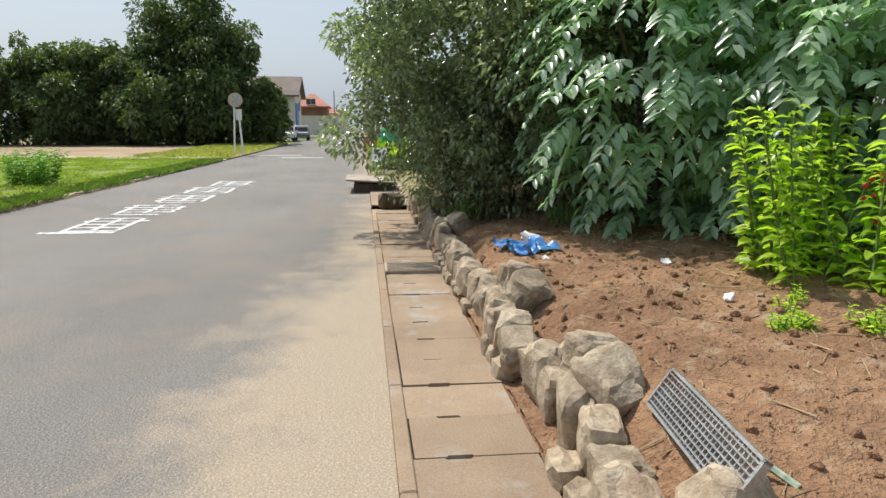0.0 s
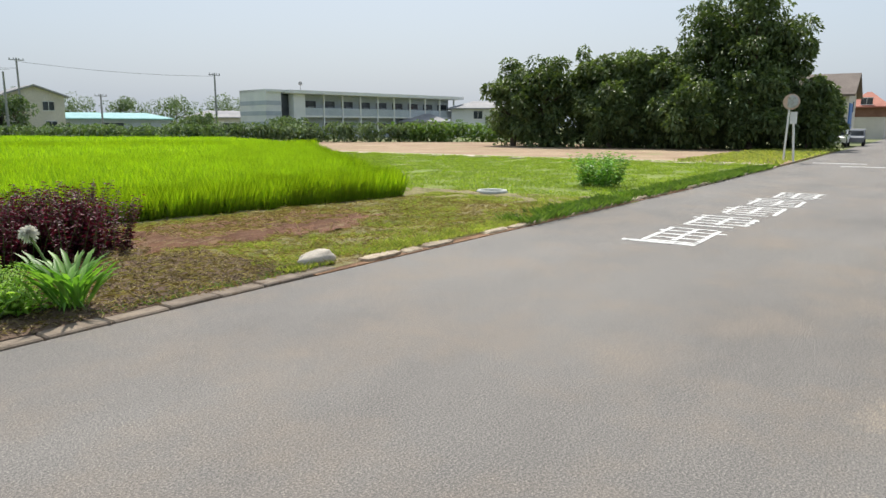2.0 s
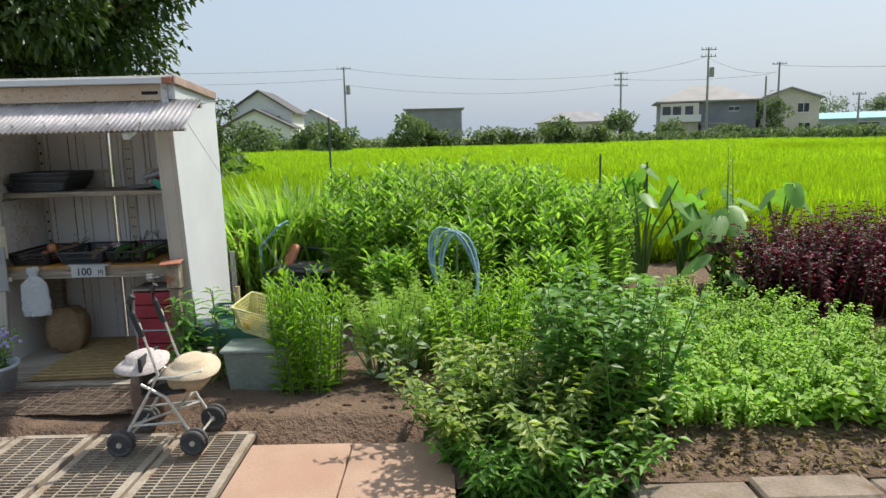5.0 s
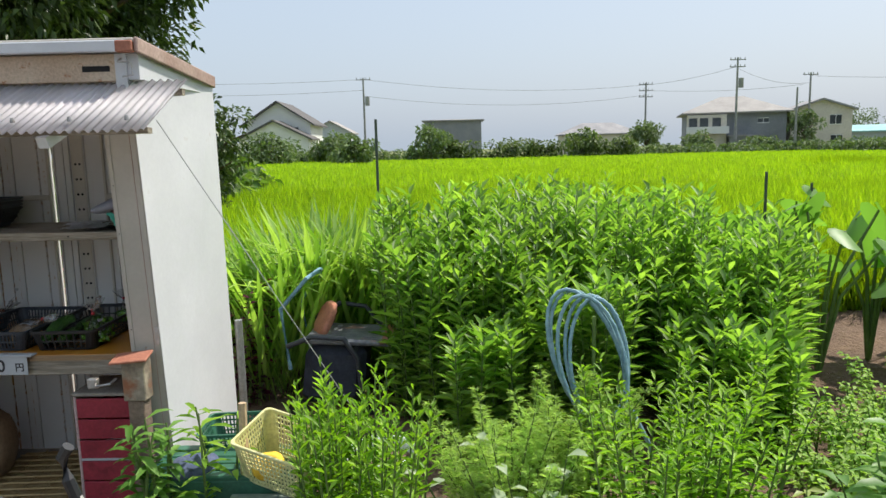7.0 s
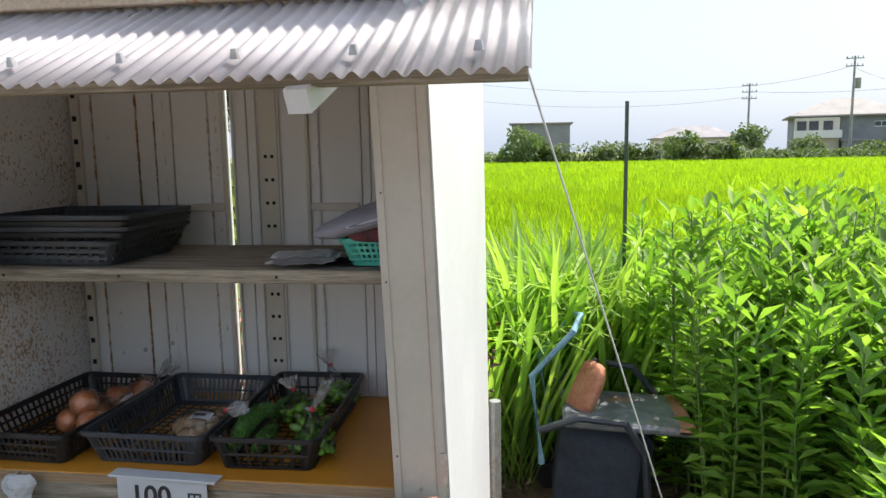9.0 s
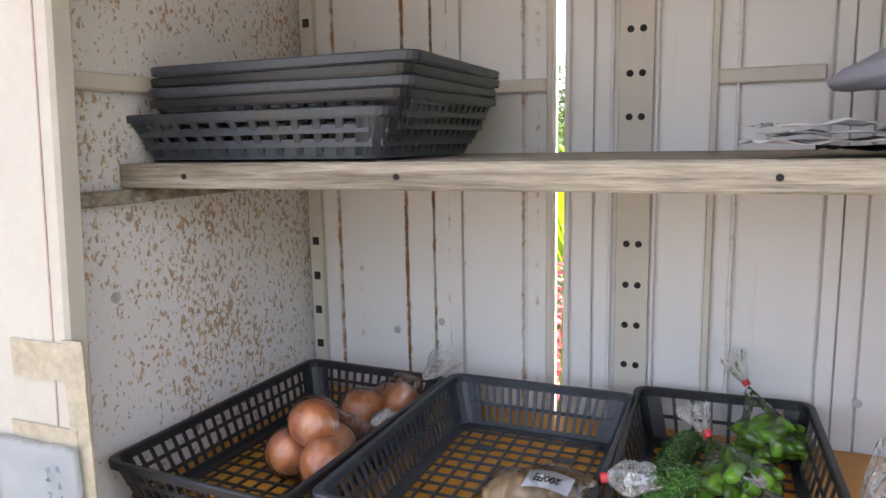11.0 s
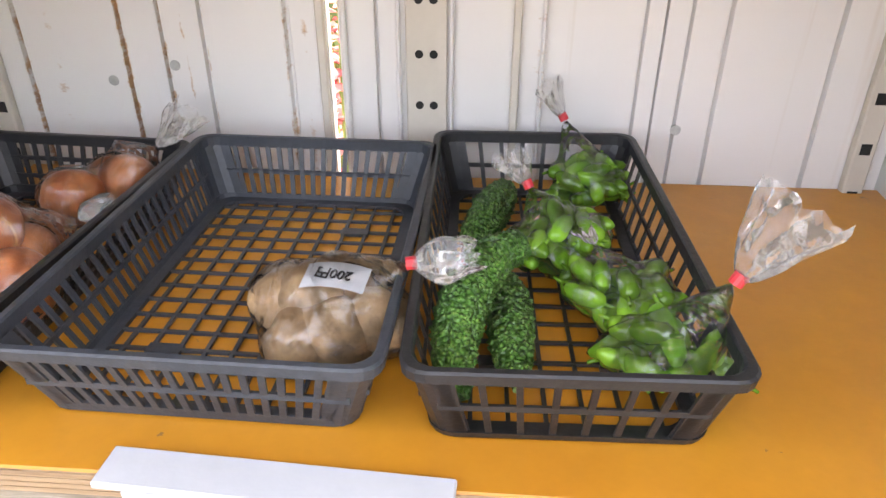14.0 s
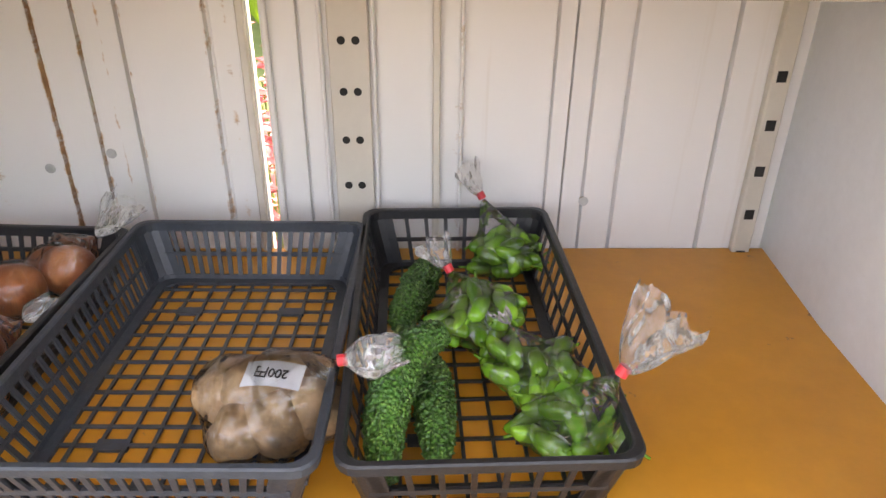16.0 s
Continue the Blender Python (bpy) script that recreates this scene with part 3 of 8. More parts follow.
# ---- right side: gutter, stones, soil bank ----
gutter = empty("gutter", (0, 0, 0), "sandy concrete gutter lids along the road edge", "gutter", kind="structure")
slab("gutter_bed", [(-5, 0.36), (12.5, 0.36), (12.5, 1.13), (-5, 1.13)], -0.4, -0.03, SANDY, kind="structure", label="earth under the gutter lids", category="ground")


slab("gutter_edge", [(-3, 0.3), (12.5, 0.3), (12.5, 0.436), (-3, 0.436)], -0.3, 0.014, SOIL, kind="structure", label="strip of washed-down soil beside the gutter lids", category="soil")


def lid_mesh():
    bm = bmesh.new()
    w = 0.4633 - 0.006
    pts = [(0, 0.44), (w, 0.44), (w, 0.76), (w - 0.016, 0.765), (w - 0.016, 0.885), (w, 0.89), (w, 1.045), (0, 1.045), (0, 0.89), (0.014, 0.885), (0.014, 0.765), (0, 0.76)]
    top = [bm.verts.new((x, y, 0.02)) for x, y in pts]
    bot = [bm.verts.new((x, y, -0.06)) for x, y in pts]
    bm.faces.new(top)
    for k in range(len(pts)):
        j = (k + 1) % len(pts)
        bm.faces.new((top[k], bot[k], bot[j], top[j]))
    me = bpy.data.meshes.new("gutter_lid")
    bm.to_mesh(me)
    bm.free()
    me.materials.append(LID)
    return me


lid = lid_mesh()
for k in range(-12, 20):
    ob = new("gutter_lid", lid)
    ob.parent = gutter
    ob.matrix_basis = pose(2.627 + 0.4633 * k, rm.uniform(-.006, .006), rm.uniform(-.006, .006), rm.uniform(-.4, .4), rm.uniform(-.4, .4), 0)
for k in range(-3, 8):
    bm = bmesh.new()
    box(bm, 1.25 * k + 0.6, 1.25 * k + 1.843, 1.05, 1.128, -0.15, 0.03, 0.008)
    part("edge_strip", bm, LID, gutter)
bm = bmesh.new()
for k in range(24):
    box(bm, 6.35 + k * 0.02, 6.357 + k * 0.02, 0.46, 1.04, 0.022, 0.045)
box(bm, 6.34, 6.83, 0.44, 0.47, 0.021, 0.047)
box(bm, 6.34, 6.83, 1.02, 1.05, 0.021, 0.047)
part("drain_grate", bm, RUSTY, gutter)


def bank_z(x, y):
    d = 0.36 - y
    rise = 0.3 * min(1, max(0, (d - 0.02) / 0.35)) + 0.2 * min(1, max(0, (d - .3) / 2.2))
    return 0.05 + rise + 0.05 * noise.noise(Vector((x * 1.4, y * 1.4, 0))) + 0.035 * noise.noise(Vector((x * 5, y * 5, 2))) + 0.03 * noise.noise(Vector((x * 11, y * 11, 8)))


lumpy("soil_bank", -4, 13, -6.5, 0.43, 0.06, bank_z, SOIL, label="raised bed of bare reddish brown soil", category="soil")
slab("right_yard", [(-60, -40), (420, -40), (420, 1.1), (12.6, 1.1), (12.6, -6.4), (-4.2, -6.4), (-4.2, 0.4), (-60, 0.4)], -0.3, 0.02, TURF, kind="structure", label="weedy yard ground beside the road", category="ground")
wall = empty("stone_wall", (0, 0, 0), "low retaining wall of rough field stones", "stone wall", kind="structure")
x = -2.6
i = 0
while x < 12.3:
    big = rm.random()
    w = rm.uniform(0.2, 0.36)
    h = rm.uniform(0.26, 0.37)
    bm = bmesh.new()
    turn = pose(0, 0, 0, rm.uniform(-8, 14), rm.uniform(-22, 6), rm.uniform(-20, 20))
    blob(bm, (x + w / 2, 0.27 + rm.uniform(-.05, .05), 0.03 + h / 2), (w * 1.08, rm.uniform(0.18, 0.26), h), i + 0.3, 0.3, 3, turn)
    part("stone", bm, STONE, wall)
    if big < 0.22:
        bm = bmesh.new()
        blob(bm, (x + w / 2, 0.1 + rm.uniform(-.06, .06), 0.3 + rm.uniform(0, .1)), (w * 1.1, 0.3, 0.24), i + 40.3, 0.3, 3, pose(0, 0, 0, rm.uniform(-25, 25), rm.uniform(-30, 10), rm.uniform(-40, 40)))
        part("stone", bm, STONE, wall)
    if big > 0.45:
        bm = bmesh.new()
        blob(bm, (x + w / 2, 0.4, 0.06), (w * 0.7, 0.14, 0.16), i + 80.3, 0.3, 2)
        part("stone", bm, STONE, wall)
    x += w * 0.92
    i += 1
for px, py, s in ((2.2, 0.1, (0.26, 0.22, 0.22)), (2.6, 0.12, (0.24, 0.2, 0.24)), (4.4, 0.26, (0.28, 0.2, 0.36))):
    bm = bmesh.new()
    blob(bm, (px, py, bank_z(px, py) + s[2] * 0.25), s, px, 0.3, 3, pose(0, 0, 0, 15, -20, 30))
    part("stone", bm, STONE, wall)
# straw, twigs and clods on the bank
bm = bmesh.new()
for k in range(420):
    px, py = rm.uniform(0.3, 6.5), rm.uniform(-3.6, 0.1)
    a, L = rm.uniform(0, 6.3), rm.uniform(0.04, 0.22)
    z = bank_z(px, py) + 0.012
    q = (px + math.cos(a) * L, py + math.sin(a) * L)
    tube(bm, [(px, py, z), (*q, bank_z(*q) + 0.012)], rm.uniform(0.0018, 0.005), 4)
tagged(part("straw_litter", bm, surface("dry_straw", (0.3, 0.2, 0.1), (0.5, 0.38, 0.22), 8, 60, 0.9, 0.2)), "dry straw and twigs lying on soil", "straw", kind="stuff")
bm = bmesh.new()
for k in range(2600):
    px, py, s = rm.uniform(0.2, 6.8), rm.uniform(-4, 0.2), 0.008 + 0.04 * rm.random() ** 3
    r = bmesh.ops.create_icosphere(bm, subdivisions=1, radius=s, matrix=pose(px, py, bank_z(px, py) - s * 0.1, rm.uniform(0, 90), rm.uniform(0, 90), 0) @ Matrix.Diagonal((1, rm.uniform(.6, 1), rm.uniform(.5, .8), 1)))
tagged(part("soil_clods", bm, SOIL), "loose clods of reddish soil", "soil", kind="stuff")


def grating(name, w, d, nx, ny, material, label, thick=0.03, frame_w=0.012):
    g = empty(name, (0, 0, 0), label, "grating")
    bm = bmesh.new()
    box(bm, 0, w, 0, frame_w, -thick, 0)
    box(bm, 0, w, d - frame_w, d, -thick, 0)
    box(bm, 0, frame_w, 0, d, -thick, 0)
    box(bm, w - frame_w, w, 0, d, -thick, 0)
    part("frame", bm, material, g)
    for k in range(1, nx):
        bm = bmesh.new()
        x = w * k / nx
        box(bm, x - 0.003, x + 0.003, frame_w, d - frame_w, -thick * 0.9, -0.001)
        part("bearing_bar", bm, material, g)
    for k in range(1, ny):
        y = d * k / ny
        bm = bmesh.new()
        box(bm, frame_w, w - frame_w, y - 0.003, y + 0.003, -thick * 0.6, -0.003)
        part("cross_bar", bm, material, g)
    return g


g = grating("steel_grating", 0.2, 0.87, 8, 27, GALV, "galvanised steel drain grating lying on the soil bank")
gu, gv = Vector((-0.01, -0.112, 0.169)).normalized(), Vector((-0.868, 0.082, 0.0)).normalized()
gw = gu.cross(gv)
g.matrix_basis = Matrix(((gu.x, gv.x, gw.x, 1.907), (gu.y, gv.y, gw.y, 0.01), (gu.z, gv.z, gw.z, 0.345), (0, 0, 0, 1)))

# blue plastic sheet, crumpled
bm = bmesh.new()
n = 26
vs = [[bm.verts.new((-0.3 + 0.6 * i / (n - 1), -0.28 + 0.56 * j / (n - 1), 0)) for i in range(n)] for j in range(n)]
for row in vs:
    for v in row:
        p = v.co.copy()
        v.co.z = 0.1 + 0.14 * noise.noise(p * 4 + Vector((3, 1, 0))) + 0.07 * noise.noise(p * 11)
        v.co.x += 0.08 * noise.noise(p * 7 + Vector((0, 9, 0)))
        v.co.y += 0.1 * noise.noise(p * 6 + Vector((5, 0, 0)))
for j in range(n - 1):
    for i in range(n - 1):
        if noise.noise(Vector((i * 0.3, j * 0.3, 4))) > -0.33:
            bm.faces.new((vs[j][i], vs[j][i + 1], vs[j + 1][i + 1], vs[j + 1][i]))
sheet = part("plastic_sheet", bm, surface("blue_tarpaulin", (0.05, 0.2, 0.5), (0.12, 0.34, 0.68), 5, 60, 0.35, 0.2), label="crumpled torn blue plastic sheet on the soil")
sheet.matrix_basis = pose(5.65, -0.3, bank_z(5.65, -.3) - 0.02, 0, 0, 25) @ Matrix.Diagonal((.85, .85, .85, 1))
tagged(sheet, category="plastic sheet")
for px, py, s in ((6.05, -0.45, 0.16), (4.6, -1.25, 0.07), (5.1, -0.35, 0.05), (3.3, -1.1, 0.06)):
    bm = bmesh.new()
    blob(bm, (0, 0, 0), (s * 1.4, s, s * 0.5), px, 0.5, 2)
    sc = part("paper_scrap", bm, WALL_WHITE, label="crumpled pale scrap of paper on the soil")
    sc.matrix_basis = pose(px, py, bank_z(px, py) + s * 0.2, 10, 20, px * 40)
    tagged(sc, category="litter")
bm = bmesh.new()
tube(bm, [(0, 0, 0), (0.13, 0.02, 0.03), (0.24, 0.05, 0.02)], 0.014, 6)
st = part("green_stake", bm, surface("faded_green_plastic", (0.08, 0.2, 0.1), (0.5, 0.55, 0.45), 20, 60, 0.6, 0.1), label="faded green plastic stake lying on soil")
st.matrix_basis = pose(1.15, -0.2, bank_z(1.2, -.2) + 0.015, 0, 0, 15)
tagged(st, category="stake")

# shrubs on the bank
def shrub(at, size, clumps, per, leaf, mat, label, width=0.56):
    s = empty("shrub", (*at, 0.3), label, "shrub")
    for k in range(9):
        a = k * 0.7
        bm = bmesh.new()
        tube(bm, [(0.2 * math.cos(a), 0.2 * math.sin(a), -0.2), (size[0] * .25 * math.cos(a), size[1] * .25 * math.sin(a), size[2] * 0.4),
                  (size[0] * .6 * math.cos(a), size[1] * .6 * math.sin(a), size[2] * 0.85)], [0.04, 0.03, 0.012], 6)
        part("branch", bm, BARK, s)
    cl = crown_clumps((0, 0, size[2] * 0.53), (size[0], size[1], size[2] * 0.56), clumps)
    leaves("crown", s, *grown(cl, rng.uniform(.22, .45, clumps), per, leaf, width), mat, droop=0.2)
    return s


shrub((9.6, -1.05), (3.2, 3.1, 4.4), 560, 150, 0.085, LEAF_BANK, "large dark green broadleaf shrub overhanging the gutter")
shrub((8.7, -0.1), (1.5, 0.85, 1.7), 110, 140, 0.06, LEAF_BANK, "low dense dark shrub above the stone wall")
shrub((7.6, -1.3), (1.6, 1.6, 3.8), 190, 150, 0.08, LEAF_BANK, "dark green shrub behind the soil bank")
shrub((13.2, -0.9), (1.8, 1.4, 2.2), 110, 120, 0.07, LEAF_BANK, "scrubby dark shrub beside the gutter")
shrub((6.6, -6.0), (4.0, 2.5, 4.6), 260, 110, 0.12, LEAF_BANK, "tall dark hedge behind the soil bank")


def pinnate(at, n, reach, top, label, leaf=0.18):
    """A bush of drooping compound fronds."""
    t = empty("bush", (*at, 0.35), label, "bush")
    for k in range(8):
        a = k * 0.8
        bm = bmesh.new()
        tube(bm, [(0, 0, -0.1), (0.5 * math.cos(a), 0.4 * math.sin(a), top * 0.5), (reach[0] * .7 * math.cos(a), reach[1] * .7 * math.sin(a), top * 0.9)], [0.04, 0.03, 0.01], 6)
        part("branch", bm, BARK, t)
    d = sphere_dirs(n, 0.1)
    k = rng.uniform(0.5, 1.0, n) ** 0.5
    B = np.c_[d[:, 0] * reach[0] * k, d[:, 1] * reach[1] * k, top * 0.5 + d[:, 2] * top * 0.5 * k]
    out = unit(np.c_[d[:, :2], np.full(n, 0.1)] + rng.normal(size=(n, 3)) * 0.5)
    m = 7
    Ps, Ds, Us, Ls = [], [], [], []
    side = unit(np.cross(out, np.array([0, 0, 1.0])))
    for j in range(m):
        f = (j + 1) / m
        p = B + out * 0.5 * f + np.array([0, 0, -0.24]) * f ** 2
        for s in (-1, 1):
            Ps.append(p)
            Ds.append(unit(side * s + out * 0.55 + np.array([0, 0, -0.6]) + rng.normal(size=(n, 3)) * 0.12))
            Us.append(np.array([[0, 0, 1.0]]) + out * 0.5 + rng.normal(size=(n, 3)) * 0.1)
            Ls.append(leaf * (1 - 0.35 * abs(f - 0.5)) * rng.uniform(0.8, 1.2, n))
    P, D, U, L = np.concatenate(Ps), np.concatenate(Ds), np.concatenate(Us), np.concatenate(Ls)
    leaves("crown", t, P, D, U, L, L * 0.42, LEAF_BLUE, droop=0.2, detail=2)
    return t


pinnate((6.5, -2.0), 560, (1.5, 1.3), 3.6, "bush with drooping blue-green compound leaves")
pinnate((5.5, -3.2), 640, (1.6, 1.4), 3.9, "tall bush with drooping compound leaves")
pinnate((4.3, -4.4), 560, (1.7, 1.4), 4.2, "bush with drooping compound leaves behind the bank")
stems("balsam", [(3.7 + 0.35 * rm.uniform(-1, 1), -2.0 + 0.4 * rm.uniform(-1, 1)) for k in range(20)], 1.2, 34, 0.2, 0.4, LEAF_LIME,
      "tall lime green balsam plants on the soil bank", "plant", z0=0.42, rise=0.3, spread=0.3, detail=2, stem_r=0.012, droop=.4)
red = stems("balsam", [(3.1 + 0.3 * rm.uniform(-1, 1), -2.15 + 0.3 * rm.uniform(-1, 1)) for k in range(12)], 1.0, 32, 0.19, 0.4, LEAF_LIME,
            "lime green balsam with small red flowers", "plant", z0=0.42, rise=0.3, spread=0.3, detail=2, stem_r=0.012, droop=.4)
d = sphere_dirs(60, .2)
leaves("blossom", red, d * np.array([[.22, .22, .2]]) + np.array([[0, 0, .72]]), d, np.cross(d, [[0, 0, 1.0]]) + .1, .045, .035, leafy("red_petal", (.5, .02, .04), (.7, .05, .08), .5, .3, (1, .5, .5)), label="small red flowers")
for px, py, k in ((2.75, -1.1, 16), (2.45, -1.45, 14), (3.0, -1.35, 8)):
    stems("weed", [(px + rm.uniform(-.16, .16), py + rm.uniform(-.12, .12)) for _ in range(k)], 0.09, 9, 0.06, 0.5, LEAF_LIME, "small bright green weeds on soil", "weed", z0=bank_z(px, py), spread=0.8)
for px, py in ((7.9, 0.0), (6.9, -1.0)):
    p = np.c_[np.full(40, 0.0) + rng.normal(size=40) * .1, rng.normal(size=40) * .1, np.zeros(40)]
    t = empty("iris_clump", (px, py, bank_z(px, py)), "clump of narrow yellowing strap leaves", "plant")
    leaves("leaves", t, *blades(p, np.full(40, 0.4), 0.025, 0.4), LEAF_WEED, droop=0.2, detail=2)

# objects further along the right edge
bm = bmesh.new()
box(bm, 15.4, 17.0, 0.5, 1.7, 0.2, 0.24, 0.01, Matrix.Translation((0, 0, 0)) @ pose(0, 0, 0, 3, 0, 0))
tagged(part("steel_ramp", bm, RUSTY), "rusty steel plate lying over the gutter", "plate")
for xx in (15.6, 16.7):
    bm = bmesh.new()
    box(bm, xx, xx + 0.15, 0.5, 1.5, -0.05, 0.2)
    tagged(part("timber_block", bm, BARK), "dark timber block under the plate", "block")
slab("concrete_apron", [(12.6, 0.3), (20, 0.3), (20, 1.12), (12.6, 1.12)], -0.2, 0.045, LID, kind="structure", label="sandy concrete strip by the road", category="pavement")
bm = bmesh.new()
blob(bm, (12.4, 0.75, 0.15), (0.5, 0.5, 0.3), 3, 0.3, 2)
tagged(part("brown_sack", bm, BARK), "dark brown sack lying on the gutter", "sack")
bench = empty("bench", (21.5, 0.75, 0.04), "weathered white plastic garden chair", "chair")
for nm, b in (("seat", (-.25, .25, -.25, .25, .38, .42)), ("backrest", (.2, .25, -.25, .25, .42, .8))):
    bm = bmesh.new()
    part(nm, box(bm, *b, 0.01), WALL_WHITE, bench)
for a in (-.22, .2):
    for b in (-.22, .2):
        bm = bmesh.new()
        part("leg", box(bm, a, a + .03, b, b + .03, 0, .39), WALL_WHITE, bench)
hut = empty("hut", (22.5, -2.3, 0), "small brown wooden hut with a sheet roof", "hut")
bm = bmesh.new()
part("wall", box(bm, -.2, 2.6, -1.6, 1.3, 0, 1.75), WALL_BROWN, hut)
bm = bmesh.new()
part("roof", box(bm, -.9, 3.0, -2.0, 2.0, 1.8, 1.88, 0, pose(0, 0, 0, 3, 0, 0)), WALL_GREY, hut)
for bx in (-.8, 2.8):
    bm = bmesh.new()
    part("post", cyl(bm, (bx, 1.8, 0), (bx, 1.8, 1.87), 0.05), BARK, hut)
net = bmesh.new()
blob(net, (29, 0.0, 0.75), (1.6, 1.0, 1.6), 5, 0.4, 3)
tagged(part("green_net", net, surface("green_net", (0.04, 0.4, 0.2), (0.1, 0.6, 0.32), 4, 30, 0.6, 0.2)), "bright green net over garden plants", "net")
grass([(24, -3), (36, -3), (36, 0.9), (24, 0.9)], 9000, 1.3, 0.06, LEAF_LIME, "tall bright green weeds by the road", 0.3)
sign = empty("notice_board", (25.5, 1.0, 0.0), "small red and white notice on a post", "sign")
bm = bmesh.new()
part("post", cyl(bm, (0, 0, 0), (0, 0, 1.0), 0.03), WALL_WHITE, sign)
bm = bmesh.new()
part("board", box(bm, -.02, .02, -.25, .25, .6, 1.15), ROOF_RED, sign)


# ---- poles and wires ----
def utility_pole(at, h, label, arms=2, transformer=False, base=0.0):
    p = empty("utility_pole", (*at, base), label, "utility pole", "utility poles")
    bm = bmesh.new()
    part("pole", cyl(bm, (0, 0, -0.3), (0, 0, h), 0.17, 0.1, 10), POLE, p)
    for k in range(arms):
        bm = bmesh.new()
        z = h - 0.3 - 0.8 * k
        box(bm, -0.9, 0.9, -0.05, 0.05, z, z + 0.1)
        for q in (-.8, -.3, .3, .8):
            cyl(bm, (q, 0, z + .1), (q, 0, z + .32), 0.05, 0.04, 6)
        part("crossarm", bm, POLE, p)
    if transformer:
        bm = bmesh.new()
        part("transformer", cyl(bm, (.45, 0, h - 3.4), (.45, 0, h - 2.3), 0.28, 0.28, 12), POLE, p)
    return p


def wire(a, b, sag, r=0.02):
    bm = bmesh.new()
    a, b = Vector(a), Vector(b)
    tube(bm, [a.lerp(b, k / 12) - Vector((0, 0, sag * 4 * (k / 12) * (1 - k / 12))) for k in range(13)], r, 4)
    return tagged(part("overhead_wire", bm, WALL_GREY), "thin sagging overhead power wire", "wire")


utility_pole((-11.9, 95), 10.5, "grey utility pole beyond the rice field", 1, True)
utility_pole((24.5, 101), 9.6, "utility pole with three crossarms", 3)
utility_pole((31.9, 89.7), 11.2, "tall utility pole with a transformer", 2, True)
utility_pole((39.4, 90.9), 7.8, "short grey pole beside a house", 0)
utility_pole((42.8, 94.8), 9.8, "slim street pole beside a cream house", 1)
utility_pole((61.5, 81.5), 8.6, "slim pole near the apartment block", 1)
utility_pole((66, 38.1), 7.9, "slim pole behind the grove", 0)
utility_pole((55, 98), 6.0, "pole beside a teal roofed building", 1)
for q in ((44.7, 0.3, 11.5), (60, 0.4, 10.5), (80, 0.6, 10.5), (105, .8, 10.5), (135, 1, 10.5), (150, 7.2, 8.5)):
    utility_pole(q[:2], q[2], "concrete utility pole along the road", 2)
bm = bmesh.new()
cyl(bm, (39.5, -1.8, 0), (44.5, 0.2, 8.5), 0.13, 0.11, 8)
tagged(part("pole_brace", bm, POLE), "slanting concrete brace of a utility pole", "pole")
for a, b, s in (((-11.9, 95, 10.3), (24.5, 101, 9.3), 1.0), ((24.5, 101, 9.3), (31.9, 89.7, 10.2), .3), ((-11.9, 95, 8.3), (24.5, 101, 8), 1.2), ((31.9, 89.7, 10), (42.8, 94.8, 8.6), .7),
                ((42.8, 94.8, 9.4), (61.5, 81.5, 8.2), .4), ((-11.9, 95, 10.3), (-60, 80, 11), 1.0), ((-11.9, 95, 9), (-60, 80, 9.6), 1.0), ((24.5, 101, 8.6), (42, 95, 8.4), .4), ((44.7, .3, 11), (80, .6, 10), .6), ((44.7, .3, 10.3), (80, .6, 9.4), .6), ((80, .6, 10), (135, 1, 10), .6), ((44.7, .3, 11), (10, -6, 12), .6)):
    wire(a, b, s)

# ---- convex road mirror ----
mir = empty("road_mirror", (36.0, 7.65, 0.03), "round convex traffic mirror on twin posts", "traffic mirror")
bm = bmesh.new()
part("post", cyl(bm, (0, 0.15, 0), (0, 0.05, 2.9), 0.045), WALL_WHITE, mir)
bm = bmesh.new()
part("post", cyl(bm, (0.2, -0.25, 0), (0.1, -0.12, 2.2), 0.05), WALL_WHITE, mir)
bm = bmesh.new()
part("mirror_back", cyl(bm, (0, 0, 2.75), (-0.08, -0.01, 2.75), 0.33, 0.36, 24), surface("faded_orange", (.5, .35, .25), (.6, .45, .35), 4, 30, 0.5, 0.1), mir)
bm = bmesh.new()
part("mirror", cyl(bm, (-0.085, 0, 2.75), (-0.1, 0, 2.75), 0.3, 0.25, 24), GALV, mir)
bm = bmesh.new()
part("plate", box(bm, 0.05, 0.08, -.28, 0.02, 1.75, 2.3), WALL_WHITE, mir)


